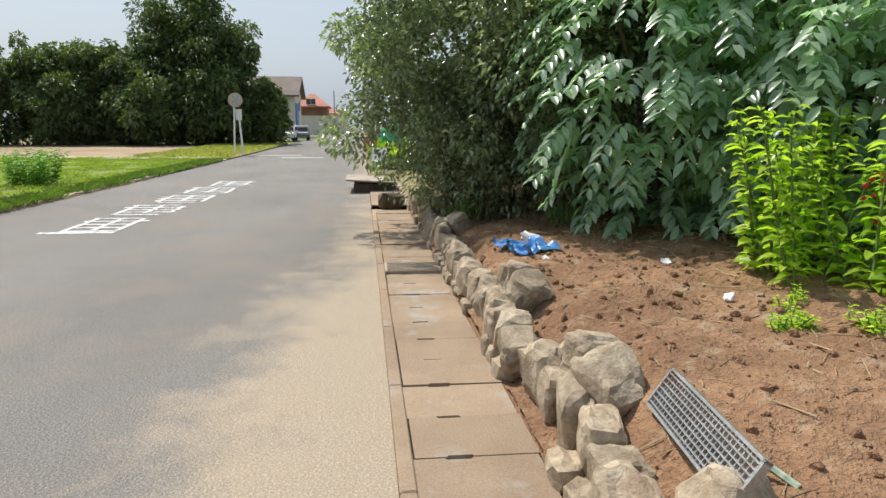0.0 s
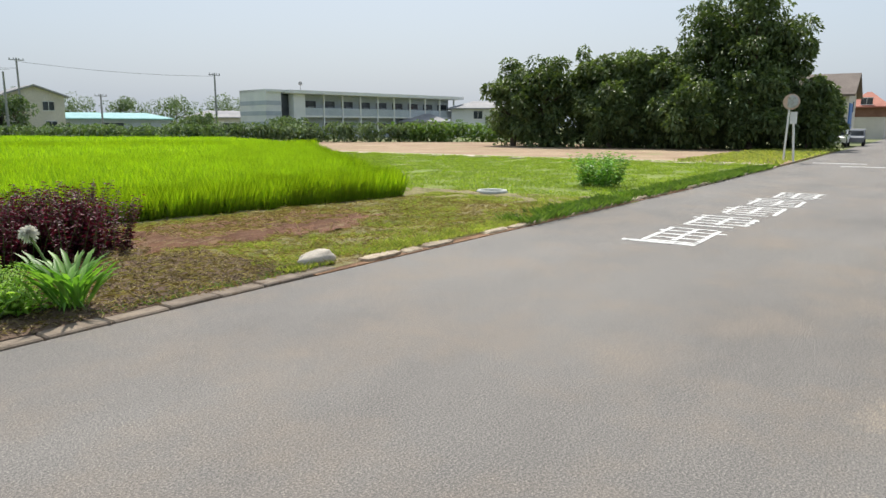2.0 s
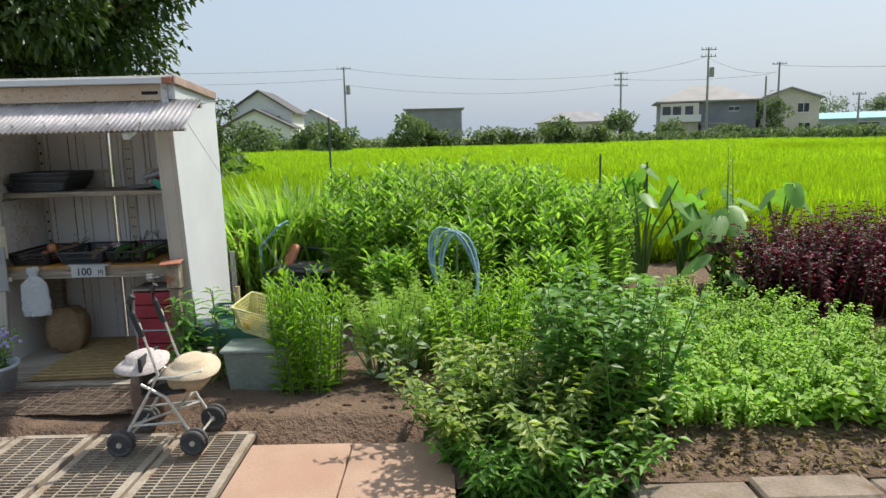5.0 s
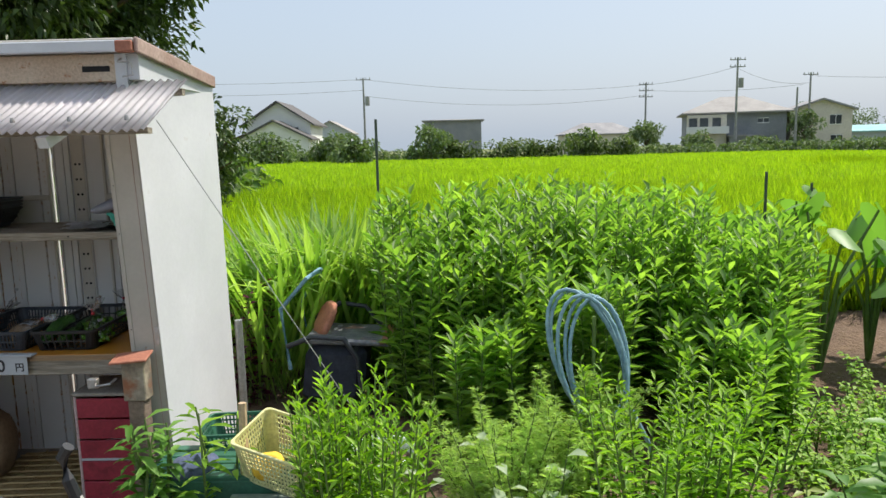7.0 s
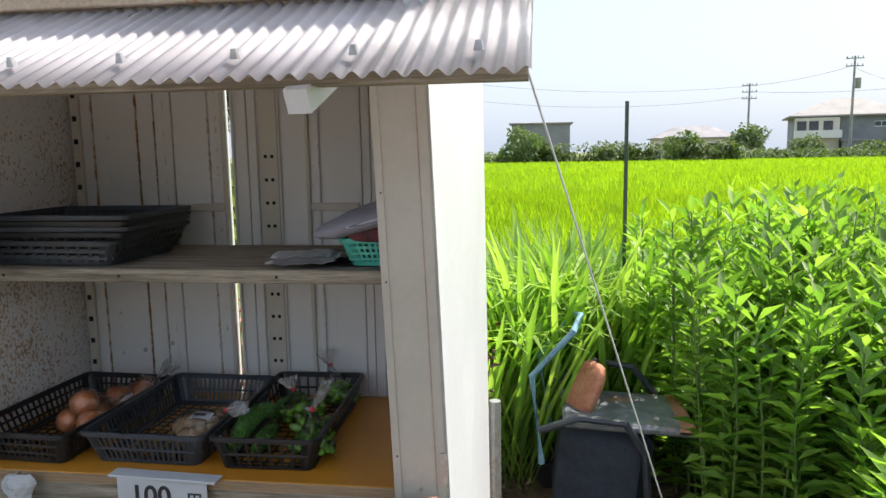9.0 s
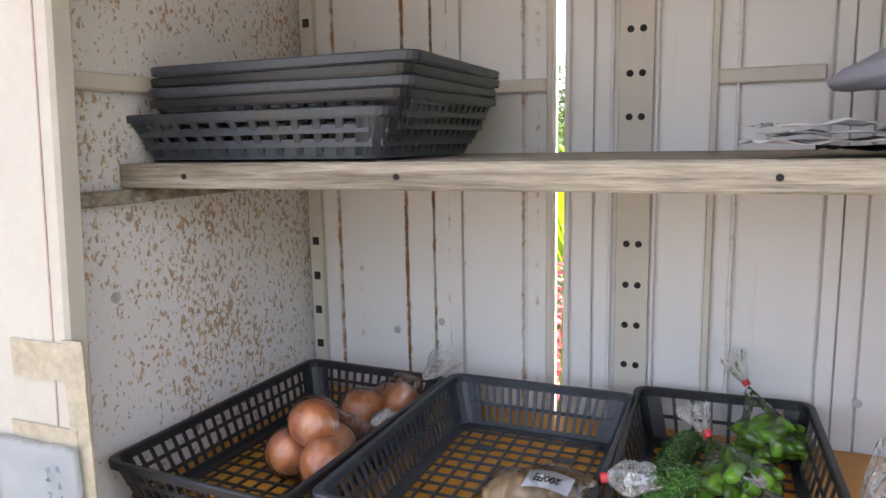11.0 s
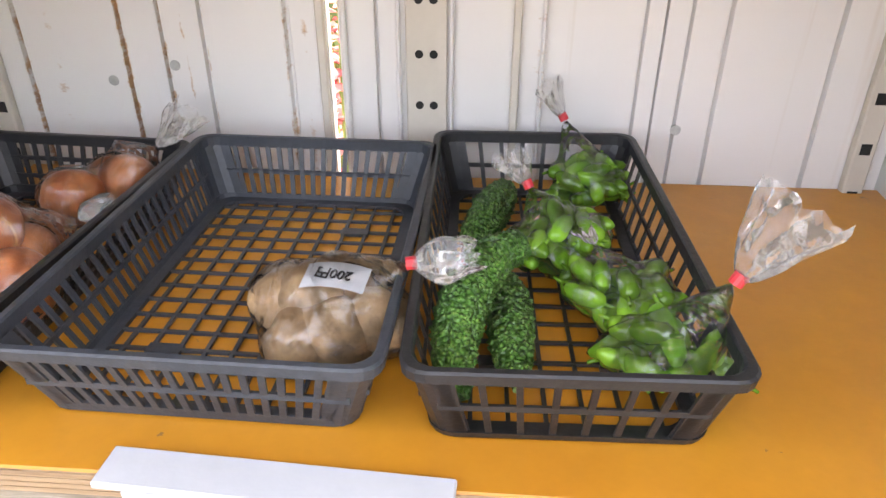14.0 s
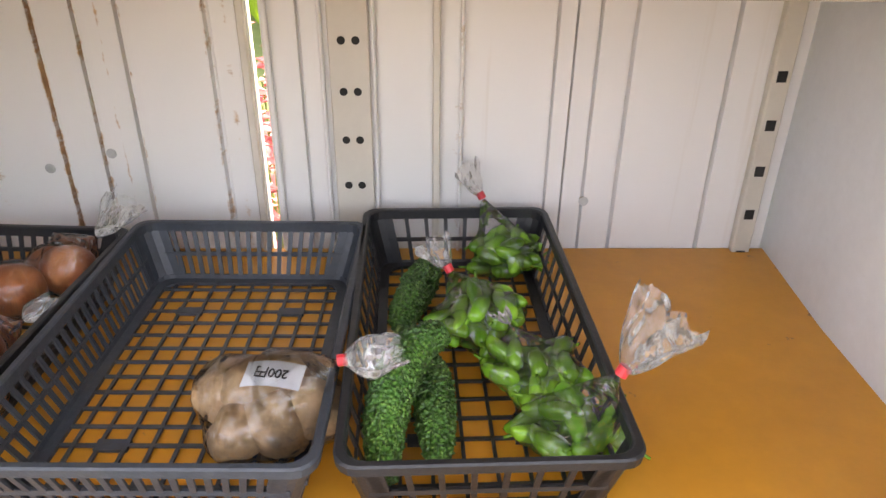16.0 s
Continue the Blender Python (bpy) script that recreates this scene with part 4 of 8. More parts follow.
# ---- buildings ----
def house(at, w, d, h, roof_h, wall, roof, label, rz=0, gable=False, over=0.5, windows=(), extra=None):
    """A house: wall block, hipped or gabled roof with eaves, windows on its front (-y side)."""
    t = empty("house", (*at, 0), label, "house", rz=rz)
    bm = bmesh.new()
    part("wall", box(bm, -w / 2, w / 2, 0, d, -0.2, h), wall, t)
    bm = bmesh.new()
    if gable:
        for sx in (-1, 1):
            q = [(sx * (w / 2 + over), h - over * 2 * roof_h / w), (0, h + roof_h), (0, h + roof_h + .22), (sx * (w / 2 + over), h - over * 2 * roof_h / w + .22)]
            A = [bm.verts.new((x, -over, z)) for x, z in q]
            B = [bm.verts.new((x, d + over, z)) for x, z in q]
            bm.faces.new(A)
            bm.faces.new(B[::-1])
            for i in range(4):
                bm.faces.new((A[i], B[i], B[(i + 1) % 4], A[(i + 1) % 4]))
        part("roof", bm, roof, t)
        bm = bmesh.new()
        A = [bm.verts.new((x, 0, z)) for x, z in ((-w / 2, h), (w / 2, h), (0, h + roof_h))]
        bm.faces.new(A)
        part("gable", bm, wall, t)
        bm = bmesh.new()
        B = [bm.verts.new((x, d, z)) for x, z in ((-w / 2, h), (w / 2, h), (0, h + roof_h))]
        bm.faces.new(B[::-1])
        part("gable", bm, wall, t)
    else:
        a = [bm.verts.new(v) for v in ((-w / 2 - over, -over, h), (w / 2 + over, -over, h), (w / 2 + over, d + over, h), (-w / 2 - over, d + over, h))]
        lo = [bm.verts.new((v.co.x, v.co.y, h - 0.18)) for v in a]
        k = max(0.0, (w - d) / 2)
        r = [bm.verts.new((-k - 0.3, d / 2, h + roof_h)), bm.verts.new((k + 0.3, d / 2, h + roof_h))]
        for f in ((a[0], a[1], r[1], r[0]), (a[1], a[2], r[1]), (a[2], a[3], r[0], r[1]), (a[3], a[0], r[0])):
            bm.faces.new(f)
        for i in range(4):
            bm.faces.new((lo[i], lo[(i + 1) % 4], a[(i + 1) % 4], a[i]))
        bm.faces.new(lo[::-1])
        part("roof", bm, roof, t)
    for wx, wz, ww, wh in windows:
        bm = bmesh.new()
        win = part("window", box(bm, wx - ww / 2, wx + ww / 2, -0.06, 0.05, wz, wz + wh), WINDOW, t)
        bm = bmesh.new()
        box(bm, wx - ww / 2 - .08, wx + ww / 2 + .08, -0.09, 0.0, wz - .1, wz)
        box(bm, wx - ww / 2 - .08, wx + ww / 2 + .08, -0.09, 0.0, wz + wh, wz + wh + .08)
        box(bm, wx - .03, wx + .03, -0.1, 0.0, wz, wz + wh)
        part("frame", bm, WALL_WHITE, win)
    return t


house((-23.0, 96), 8.2, 8, 5.2, 2.6, WALL_WHITE, ROOF_DARK, "white two-storey house with a dark gabled roof", 0, True, .6, [(2.2, 4.1, .7, .6)])
house((-22.6, 92), 8.5, 4, 3.2, 2.1, WALL_WHITE, ROOF_DARK, "single-storey white annex with a dark gable", 0, True, .5)
house((-22.5, 130), 7, 7, 4.8, 1.9, WALL_STRIPE, ROOF_PALE, "small pale house far beyond the hedge", 0, True)
house((-1, 132), 10, 8, 6.6, .3, WALL_GREY, ROOF_GREY, "flat grey block far beyond the hedge", 0)
house((25, 131), 13, 8, 3.6, 2.0, WALL_CREAM, ROOF_GREY, "low houses with grey hipped roofs", 0, windows=[(-3, 1.4, 2, 1.2), (3, 1.4, 2, 1.2)])
hc = house((35.0, 97.5), 11.8, 9.5, 5.4, 2.2, WALL_GREY, ROOF_PALE, "grey two-storey house with a pale hipped roof", -14, False, .7, [(3.2, 4.0, 1.2, .5)])
for nm, b, mt in (("balcony_wing", (-5.9, -1.2, -1.0, .1, 0, 5.1), WALL_CREAM), ("balcony", (-6.0, -1.0, -1.9, -.9, 2.7, 3.6), WALL_WHITE), ("porch", (-.9, 2.6, -2.4, 0, 0, 2.3), WALL_GREY), ("porch_roof", (-1.1, 2.8, -2.7, 0.1, 2.3, 2.5), ROOF_GREY)):
    bm = bmesh.new()
    part(nm, box(bm, *b), mt, hc)
for wx in (-5.2, -3.9, -2.4):
    bm = bmesh.new()
    part("window", box(bm, wx - .5, wx + .5, -1.06, -.95, 3.5, 4.7), WINDOW, hc)
house((45.2, 96.4), 7.0, 8, 5.4, 1.2, WALL_CREAM, ROOF_GREY, "cream two-storey house with grey roof", -12, True, .5, [(-2.2, 3.6, 1.3, 1.1), (1.6, 3.6, 1.3, 1.1), (1.8, 1.1, 1.3, 1.1)])
house((65, 116), 22, 8, 2.9, 1.0, WALL_STRIPE, ROOF_TEAL, "long low building with a teal roof", -30, False, .6, [(-6, 1, 3, 1.2), (2, 1, 3, 1.2)])
house((82, 104), 15, 8, 3.2, 1.2, WALL_CREAM, ROOF_GREY, "low far houses with grey roofs", -38, windows=[(0, 1, 3, 1.2)])
house((98.5, 61.5), 11, 8, 4.6, 1.2, WALL_WHITE, ROOF_GREY, "white house with dark windows beside the flats", -55, False, .6, [(2.5, 2.9, 2.2, 1.2), (-1.2, 2.9, 1.4, 1.2)])
house((88, 66), 7, 6, 2.4, 1.2, WALL_CREAM, ROOF_GREY, "low outbuilding with a brown roof", -55)
bh = house((92, 9.5), 9, 9, 5.2, 2.2, WALL_CREAM, ROOF_BROWN, "pale house with a brown gabled roof beside the road", 0, True, .6, [(1.5, 3.3, 1.5, 1.2)])
bm = bmesh.new()
part("cladding", box(bm, -4.0, -.8, -.12, -.01, .3, 4.2), WALL_BLUE, bh, "bright blue sheet cladding")
for wz in (3.4, .9):
    bm = bmesh.new()
    part("side_window", box(bm, -4.56, -4.48, 2.0, 3.6, wz, wz + 1.2), WINDOW, bh)
rh = house((119, 9.8), 5, 8, 4.6, 2.2, WALL_CREAM, ROOF_RED, "house with a red roof and brown upper storey", -90, False, .6, [(0, 4.9, 1.5, .9)])
bm = bmesh.new()
part("upper_storey", box(bm, -2.56, 2.56, -.06, 8.06, 3.1, 4.55), WALL_BROWN, rh)
for q in ((150, 9.5, 4, ROOF_RED), (170, 9.0, 5, ROOF_GREY), (195, 9, 5, ROOF_GREY), (230, 9, 5, ROOF_RED)):
    house((q[0], q[1]), 6, 8, q[2], 1.6, WALL_CREAM, q[3], "distant roadside house with a tiled roof", -90)
house((52, -5.5), 9, 7, 3.2, 1.4, WALL_BROWN, ROOF_GREY, "low brown building behind roadside weeds", -90, True, .8)

# two-storey apartment block
apt = empty("apartment_building", (67.2, 72.6, 0), "two-storey white and pale blue apartment block with balconies", "apartment building", rz=-11.6)
LA, DA, HA = 30.2, 7.5, 6.3
bm = bmesh.new()
part("wall", box(bm, 0, LA, 1.3, DA, -0.2, HA - .35), WALL_STRIPE, apt)
bm = bmesh.new()
part("roof", box(bm, -1.0, LA + 1.6, -0.7, DA + .4, HA - .35, HA + .1), WALL_WHITE, apt)
bm = bmesh.new()
part("end_wall", box(bm, -3.9, -1.6, 0.6, DA, -0.2, HA + .1), WALL_WHITE, apt)
bm = bmesh.new()
part("end_pier", box(bm, -.1, 1.5, -0.1, 1.3, -0.2, HA - .3), WALL_WHITE, apt)
bm = bmesh.new()
part("stairwell", box(bm, -1.6, 0, 1.2, DA, -0.2, HA - .3), WINDOW, apt)
bm = bmesh.new()
part("link_roof", box(bm, -3.9, 0, 0.4, DA, HA - .2, HA + .12), WALL_WHITE, apt)
for k in range(4):
    bm = bmesh.new()
    part("stripe", box(bm, -3.94, -1.58, 0.56, DA, .35 + 1.35 * k, .9 + 1.35 * k), WALL_STRIPE, apt)
bm = bmesh.new()
part("floor_slab", box(bm, 0, LA, 0, 1.3, 2.85, 3.1), WALL_WHITE, apt)
for k in range(10):
    x = 1.6 + (LA - 1.6) * k / 9
    bm = bmesh.new()
    part("column", box(bm, x - .1, x + .1, -.08, .12, 0, HA - .35), WALL_WHITE, apt)
    if k < 9:
        x2 = 1.6 + (LA - 1.6) * (k + 1) / 9
        for z in (0.1, 3.1):
            bm = bmesh.new()
            part("balcony_rail", box(bm, x + .1, x2 - .1, 0, .06, z, z + 1.05), WALL_STRIPE, apt)
            bm = bmesh.new()
            wn_ = part("window", box(bm, x + .7, x2 - .5, 1.22, 1.32, z + .1, z + 2.0), WINDOW, apt)
            bm = bmesh.new()
            part("air_unit", box(bm, x + 1.0, x + 1.9, .5, 1.0, z + .95, z + 1.25), WALL_GREY, apt)
bm = bmesh.new()
cyl(bm, (3, 3, HA), (3, 3, HA + 1.2), .04)
bmesh.ops.create_icosphere(bm, subdivisions=2, radius=.3, matrix=Matrix.Translation((3, 3, HA + 1.2)))
part("roof_antenna", bm, POLE, apt)


# ---- parked cars by the far houses ----
def car(at, rz, paint, label):
    c = empty("car", (*at, 0), label, "car", rz=rz)
    prof = [(-2.0, .35), (2.0, .35), (2.05, .75), (1.0, .9), (.5, 1.45), (-1.2, 1.5), (-1.95, .95)]
    bm = bmesh.new()
    A = [bm.verts.new((x, -.8, z)) for x, z in prof]
    B = [bm.verts.new((x, .8, z)) for x, z in prof]
    bm.faces.new(A)
    bm.faces.new(B[::-1])
    for i in range(len(prof)):
        bm.faces.new((A[i], B[i], B[(i + 1) % 7], A[(i + 1) % 7]))
    part("body", bm, paint, c)
    for nm, b in (("windscreen", (.62, .98, -.7, .7, .98, 1.32)), ("side_window", (-1.3, .5, -.82, .82, 1.0, 1.38))):
        bm = bmesh.new()
        part(nm, box(bm, *b), WINDOW, c)
    for x in (-1.3, 1.3):
        for y in (-.75, .75):
            bm = bmesh.new()
            part("wheel", cyl(bm, (x, y - .1, .32), (x, y + .1, .32), .32, .32, 16), surface("tyre", (.02, .02, .02), (.04, .04, .04), 4, 30, .8, .1), c)
    return c


car((69, 8.6), 180, WALL_WHITE, "white car parked off the road")
car((72.5, 7.6), 182, WALL_GREY, "dark grey car parked off the road")

# ---- grove, far trees and hedges ----
for x, y, h, r in ((52.5, 31.2, 7.0, 2.4), (51.5, 28.0, 7.6, 2.6), (53.5, 25.0, 8.2, 2.5), (54.5, 21.8, 8.4, 2.4), (54.0, 19.2, 7.4, 2.6), (57.0, 16.6, 12.6, 3.4), (56.5, 13.2, 13.8, 3.6), (57.0, 11.6, 10.6, 2.2), (55.5, 9.2, 5.3, 1.8), (54.0, 12.8, 6.0, 3.0),
                   (60, 23, 9, 4.5), (59.5, 9.0, 5.2, 1.8), (52.2, 16.5, 5.2, 2.8), (52, 22.5, 5.0, 2.6)):
    tree((x, y), h, r, int(44 * r), 85, 0.34, LEAF_GROVE2 if h < 7 or int(y) % 2 else LEAF_GROVE, "dark dense broadleaf tree of a grove", 0.22, -0.06, group="grove")
tree((-9.3, 20.5), 8.5, 3.9, 420, 165, 0.19, LEAF_TREE, "large dark broadleaf tree behind the stand", 0.25, 0.2)
tree((-6.0, 21.5), 3.0, 1.2, 40, 80, 0.13, LEAF_TREE, "dark shrub at the edge of the rice", 0.1, 0.0, "shrub")
# far trees: their haze is only in the leaf colour
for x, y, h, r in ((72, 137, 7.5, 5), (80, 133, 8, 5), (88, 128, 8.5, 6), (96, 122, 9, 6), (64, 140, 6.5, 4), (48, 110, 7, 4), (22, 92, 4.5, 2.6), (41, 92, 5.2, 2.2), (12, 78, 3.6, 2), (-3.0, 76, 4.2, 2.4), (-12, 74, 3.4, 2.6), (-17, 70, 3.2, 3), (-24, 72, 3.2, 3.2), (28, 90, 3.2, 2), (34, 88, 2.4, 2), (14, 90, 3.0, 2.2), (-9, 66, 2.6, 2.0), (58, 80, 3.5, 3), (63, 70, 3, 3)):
    tree((x, y), h, r, int(14 + 6 * r), 45, 0.45, LEAF_FAR_HAZED, "hazy far tree beyond the rice field", 0.15, 0.0, group="far trees")
for x0, y0, x1, y1, h, w, lab, mt in ((50.5, 29.5, 56.5, 8.0, 2.0, 1.6, "dark undergrowth along the grove edge", LEAF_GROVE2), (-2, 77, 17, 76, 2.4, 1.3, "long dark clipped hedge", LEAF_GROVE2), (17, 82, 60, 82, 1.4, 2.2, "garden plants along the far field edge", LEAF_FAR_HAZED), (-30, 78, -2, 78, 1.5, 2.4, "scrub along the far field edge", LEAF_FAR_HAZED),
                                      (44, 60, 61, 47, 1.9, 1.6, "scrub in front of the apartment block", LEAF_FAR_HAZED), (59, 48.5, 66, 38, 2.3, 1.8, "tall green reeds at the field edge", LEAF_WEED), (44, 60, 36, 75, 1.7, 2.0, "leafy scrub at the field edge", LEAF_FAR_HAZED), (-7, 15, -7.5, 30, 1.2, 1.2, "weedy scrub beside the rice", LEAF_WEED)):
    hd = empty("hedge", (x0, y0, 0), lab, "hedge")
    L = math.hypot(x1 - x0, y1 - y0)
    n = int(L * 9)
    f = rng.random(n)
    cl = np.c_[(x1 - x0) * f, (y1 - y0) * f, rng.uniform(.1, .85, n) * h] + np.c_[rng.normal(size=(n, 2)) * w * .3, np.zeros(n)]
    leaves("foliage", hd, *grown(cl, np.full(n, .55), 36, .38, .5), mt)

# bush and small stones on the verge
stems("low_bush", [(17.9 + rm.uniform(-.5, .5), 9.6 + rm.uniform(-.45, .45)) for _ in range(46)], 0.85, 24, 0.2, 0.4, LEAF_PEONY, "round dark green leafy bush on the grass", "bush", spread=0.5)
bm = bmesh.new()
blob(bm, (0, 0, 0), (0.46, 0.26, 0.16), 2, 0.28, 3, pose(0, 0, 0, 0, -8, 0))
wr = part("sandbag", bm, surface("pale_cloth", (0.38, 0.33, 0.26), (0.56, 0.51, 0.43), 6, 60, 0.9, 0.4), label="pale flat stone lying at the road edge", smooth=True)
wr.matrix_basis = pose(5.6, 8.2, 0.085, 0, 0, -25)
wr.name = "pale_stone"
tagged(wr, category="stone")
bm = bmesh.new()
tube(bm, [(0.33 * math.cos(k * .3927), 0.33 * math.sin(k * .3927), 0.05) for k in range(16)], 0.055, 8, True)
tr = part("tyre_ring", bm, surface("dirty_white_rubber", (.32, .34, .3), (.55, .55, .5), 6, 50, .8, .2), label="white painted tyre ring lying on the grass", smooth=True)
tr.matrix_basis = pose(14.3, 10.9, 0.03)
tagged(tr, category="tyre")


# ---- paving in front of the stand ----
for k in range(2):
    bm = bmesh.new()
    box(bm, 0, 0.528, 0, 0.74, 0, 0.035, 0.004)
    pl = part("paving_slab", bm, PLATE, label="flat tan concrete slab bridging the ditch")
    pl.matrix_basis = pose(-1.185 + 0.535 * k, 7.765 - 0.01 * k, 0.005, 0, 0, -0.6)
    tagged(pl, category="slab", group="slabs over the ditch")
ditch = slab("ditch", [(-8, 7.87), (5.2, 7.87), (5.2, 8.03), (-8, 8.03)], -0.6, -0.16, GARDEN_SOIL, kind="structure", label="shallow earth ditch along the road", category="ditch")
slab("forecourt", [(-6, 8.0), (-0.1, 8.0), (-0.1, 8.75), (-6, 8.75)], -0.4, -0.05, GARDEN_SOIL, kind="structure", label="dark earth under the gratings", category="ground")
first = grating("drain_grating", 0.42, 0.8, 4, 28, RUSTY, "rusty steel drain grating with pale frame", 0.03, 0.04)
first.matrix_basis = pose(-1.63, 7.9, 0.035, 0, 0, -0.5)
for k, x in enumerate((-2.07, -2.52, -2.97, -3.42, -3.87)):
    copy_thing(first, pose(x, 7.9, 0.035 + 0.004 * (k % 2), 0, 0, -0.5))

# ---- the stand: a steel shed, open to the road ----
SHED_OUT = surface("white_painted_steel", (0.57, 0.58, 0.6), (0.66, 0.67, 0.69), 2.5, 50, 0.45, 0.03, stains=(0.47, 0.43, 0.38), stain_scale=5, stain_at=(0.66, 0.76), grain=0.04)
SHED_CREAM = surface("cream_painted_steel", (0.5, 0.46, 0.4), (0.6, 0.56, 0.49), 2.5, 50, 0.5, 0.03, stains=(0.42, 0.3, 0.2), stain_scale=14, stain_at=(0.7, 0.75), grain=0.03)

# cream paint with rust stains, base darkened to offset the bright light out front
POST_PAINT = surface("dimmed_cream_paint", (0.4, 0.365, 0.315), (0.5, 0.465, 0.405), 2.5, 50, 0.55, 0.04, stains=(0.3, 0.2, 0.12), stain_scale=11, stain_at=(0.68, 0.75), grain=0.05)


def rusted(name, amount, base=(0.72, 0.705, 0.69), lines=(), span=(0.0, 1.0), size=105):
    """White paint with rust that breaks through in specks, and runs down the seams at the given x."""
    m, n, l = shader(name)
    co = n.new("ShaderNodeNewGeometry").outputs["Position"]
    big = noise_of(n, l, 2.2, 5, 0.6, co)
    specks = noise_of(n, l, size, 3, 0.55, co, (1, 1, 0.75))
    runs = noise_of(n, l, 22, 4, 0.6, co, (1, 1, 0.04))
    mth = n.new("ShaderNodeMath")
    mth.operation = "MULTIPLY_ADD"
    l.new(big, mth.inputs[0])
    mth.inputs[1].default_value = 0.6
    l.new(specks, mth.inputs[2])
    r = ramp_of(n, [(0.94 - amount, (0, 0, 0)), (1.0 - amount, (0.85, 0.85, 0.85))])
    l.new(mth.outputs[0], r.inputs[0])
    rr = ramp_of(n, [(0.66, (0, 0, 0)), (0.76, (0.45, 0.45, 0.45))])
    l.new(runs, rr.inputs[0])
    rc = ramp_of(n, [(0.3, (0.25, 0.13, 0.05)), (0.7, (0.5, 0.31, 0.14))])
    l.new(noise_of(n, l, 35, 3, 0.6, co), rc.inputs[0])
    bc = ramp_of(n, [(0.3, tuple(c * 0.88 for c in base)), (0.7, base)])
    l.new(noise_of(n, l, 1.4, 4, 0.6, co), bc.inputs[0])
    col = mixed(n, l, rr.outputs[0], bc.outputs[0], (0.55, 0.49, 0.42))
    col = mixed(n, l, r.outputs[0], col, rc.outputs[0])
    if lines:
        sep = n.new("ShaderNodeSeparateXYZ")
        l.new(co, sep.inputs[0])
        wob = n.new("ShaderNodeMath")
        wob.operation = "MULTIPLY_ADD"
        l.new(noise_of(n, l, 38, 3, 0.6, co, (0.2, 0.2, 1)), wob.inputs[0])
        wob.inputs[1].default_value = 0.009
        l.new(sep.outputs[0], wob.inputs[2])
        mr = n.new("ShaderNodeMapRange")
        mr.inputs[1].default_value, mr.inputs[2].default_value = span[0] + 0.0045, span[1] + 0.0045
        l.new(wob.outputs[0], mr.inputs[0])
        wide = span[1] - span[0]
        stops = [(0.0, (0, 0, 0))]
        for x, w, k in lines:
            p = (x - span[0]) / wide
            stops += [(p - w / wide, (0, 0, 0)), (p, (k, k, k)), (p + w / wide, (0, 0, 0))]
        rl = ramp_of(n, stops)
        l.new(mr.outputs[0], rl.inputs[0])
        br = n.new("ShaderNodeMath")
        br.operation = "MULTIPLY_ADD"
        l.new(noise_of(n, l, 26, 5, 0.75, co, (0.6, 0.6, 1)), br.inputs[0])
        br.inputs[1].default_value = 1.5
        l.new(rl.outputs[0], br.inputs[2])
        fin = ramp_of(n, [(0.0, (0, 0, 0)), (0.55, (0, 0, 0)), (0.75, (0.9, 0.9, 0.9))])
        sb = n.new("ShaderNodeMath")
        sb.operation = "SUBTRACT"
        l.new(br.outputs[0], sb.inputs[0])
        sb.inputs[1].default_value = 0.66
        l.new(sb.outputs[0], fin.inputs[0])
        gate = n.new("ShaderNodeMath")
        gate.operation = "MULTIPLY"
        on = ramp_of(n, [(0.0, (0, 0, 0)), (0.12, (1, 1, 1))])
        l.new(rl.outputs[0], on.inputs[0])
        l.new(fin.outputs[0], gate.inputs[0])
        l.new(on.outputs[0], gate.inputs[1])
        oc = ramp_of(n, [(0.3, (0.3, 0.13, 0.035)), (0.7, (0.55, 0.33, 0.14))])
        l.new(noise_of(n, l, 45, 3, 0.6, co), oc.inputs[0])
        col = mixed(n, l, gate.outputs[0], col, oc.outputs[0])
    p = n.new("ShaderNodeBsdfPrincipled")
    l.new(col, p.inputs["Base Color"])
    p.inputs["Roughness"].default_value = 0.5
    b = n.new("ShaderNodeBump")
    b.inputs["Strength"].default_value, b.inputs["Distance"].default_value = 0.3, 0.002
    l.new(r.outputs[0], b.inputs["Height"])
    l.new(b.outputs[0], p.inputs["Normal"])
    o = n.new("ShaderNodeOutputMaterial")
    l.new(p.outputs[0], o.inputs[0])
    return m


RUST_WALL = rusted("rust_speckled_paint", 0.07, size=140)
BACK_WALL = rusted("lightly_rusted_paint", -0.06, lines=((-3.15, .011, .72), (-3.1, .03, .42), (-2.993, .01, .92), (-2.932, .009, .72), (-2.899, .007, .58), (-2.869, .008, .64),
                                                         (-2.748, .007, .75), (-2.72, .016, .48), (-2.378, .026, .42), (-2.21, .007, .45)), span=(-3.225, -1.86))
RUST_FASCIA = surface("rusted_fascia", (0.5, 0.36, 0.25), (0.62, 0.5, 0.38), 3, 90, 0.7, 0.3, stains=(0.36, 0.17, 0.08), stain_scale=30, stain_at=(0.6, 0.66))
RUST_RED = surface("red_rust", (0.3, 0.1, 0.06), (0.45, 0.2, 0.13), 6, 60, 0.8, 0.4)
GREY_ZINC = surface("dull_zinc", (.36, .36, .35), (.44, .44, .43), 9, 60, .6, .05)
# black for nail heads, and for caps that paint the dark of holes
BLACK = surface("black_cap", (0.008, 0.008, 0.008), (0.015, 0.015, 0.015), 5, 30, 0.8, 0)
OLD_WOOD = surface("weathered_wood", (0.15, 0.125, 0.09), (0.46, 0.41, 0.33), 42, 170, 0.9, 0.8, grain=0.4, stretch=(0.08, 1, 1.4), stains=(0.2, 0.15, 0.1), stain_scale=9, depth=0.006)
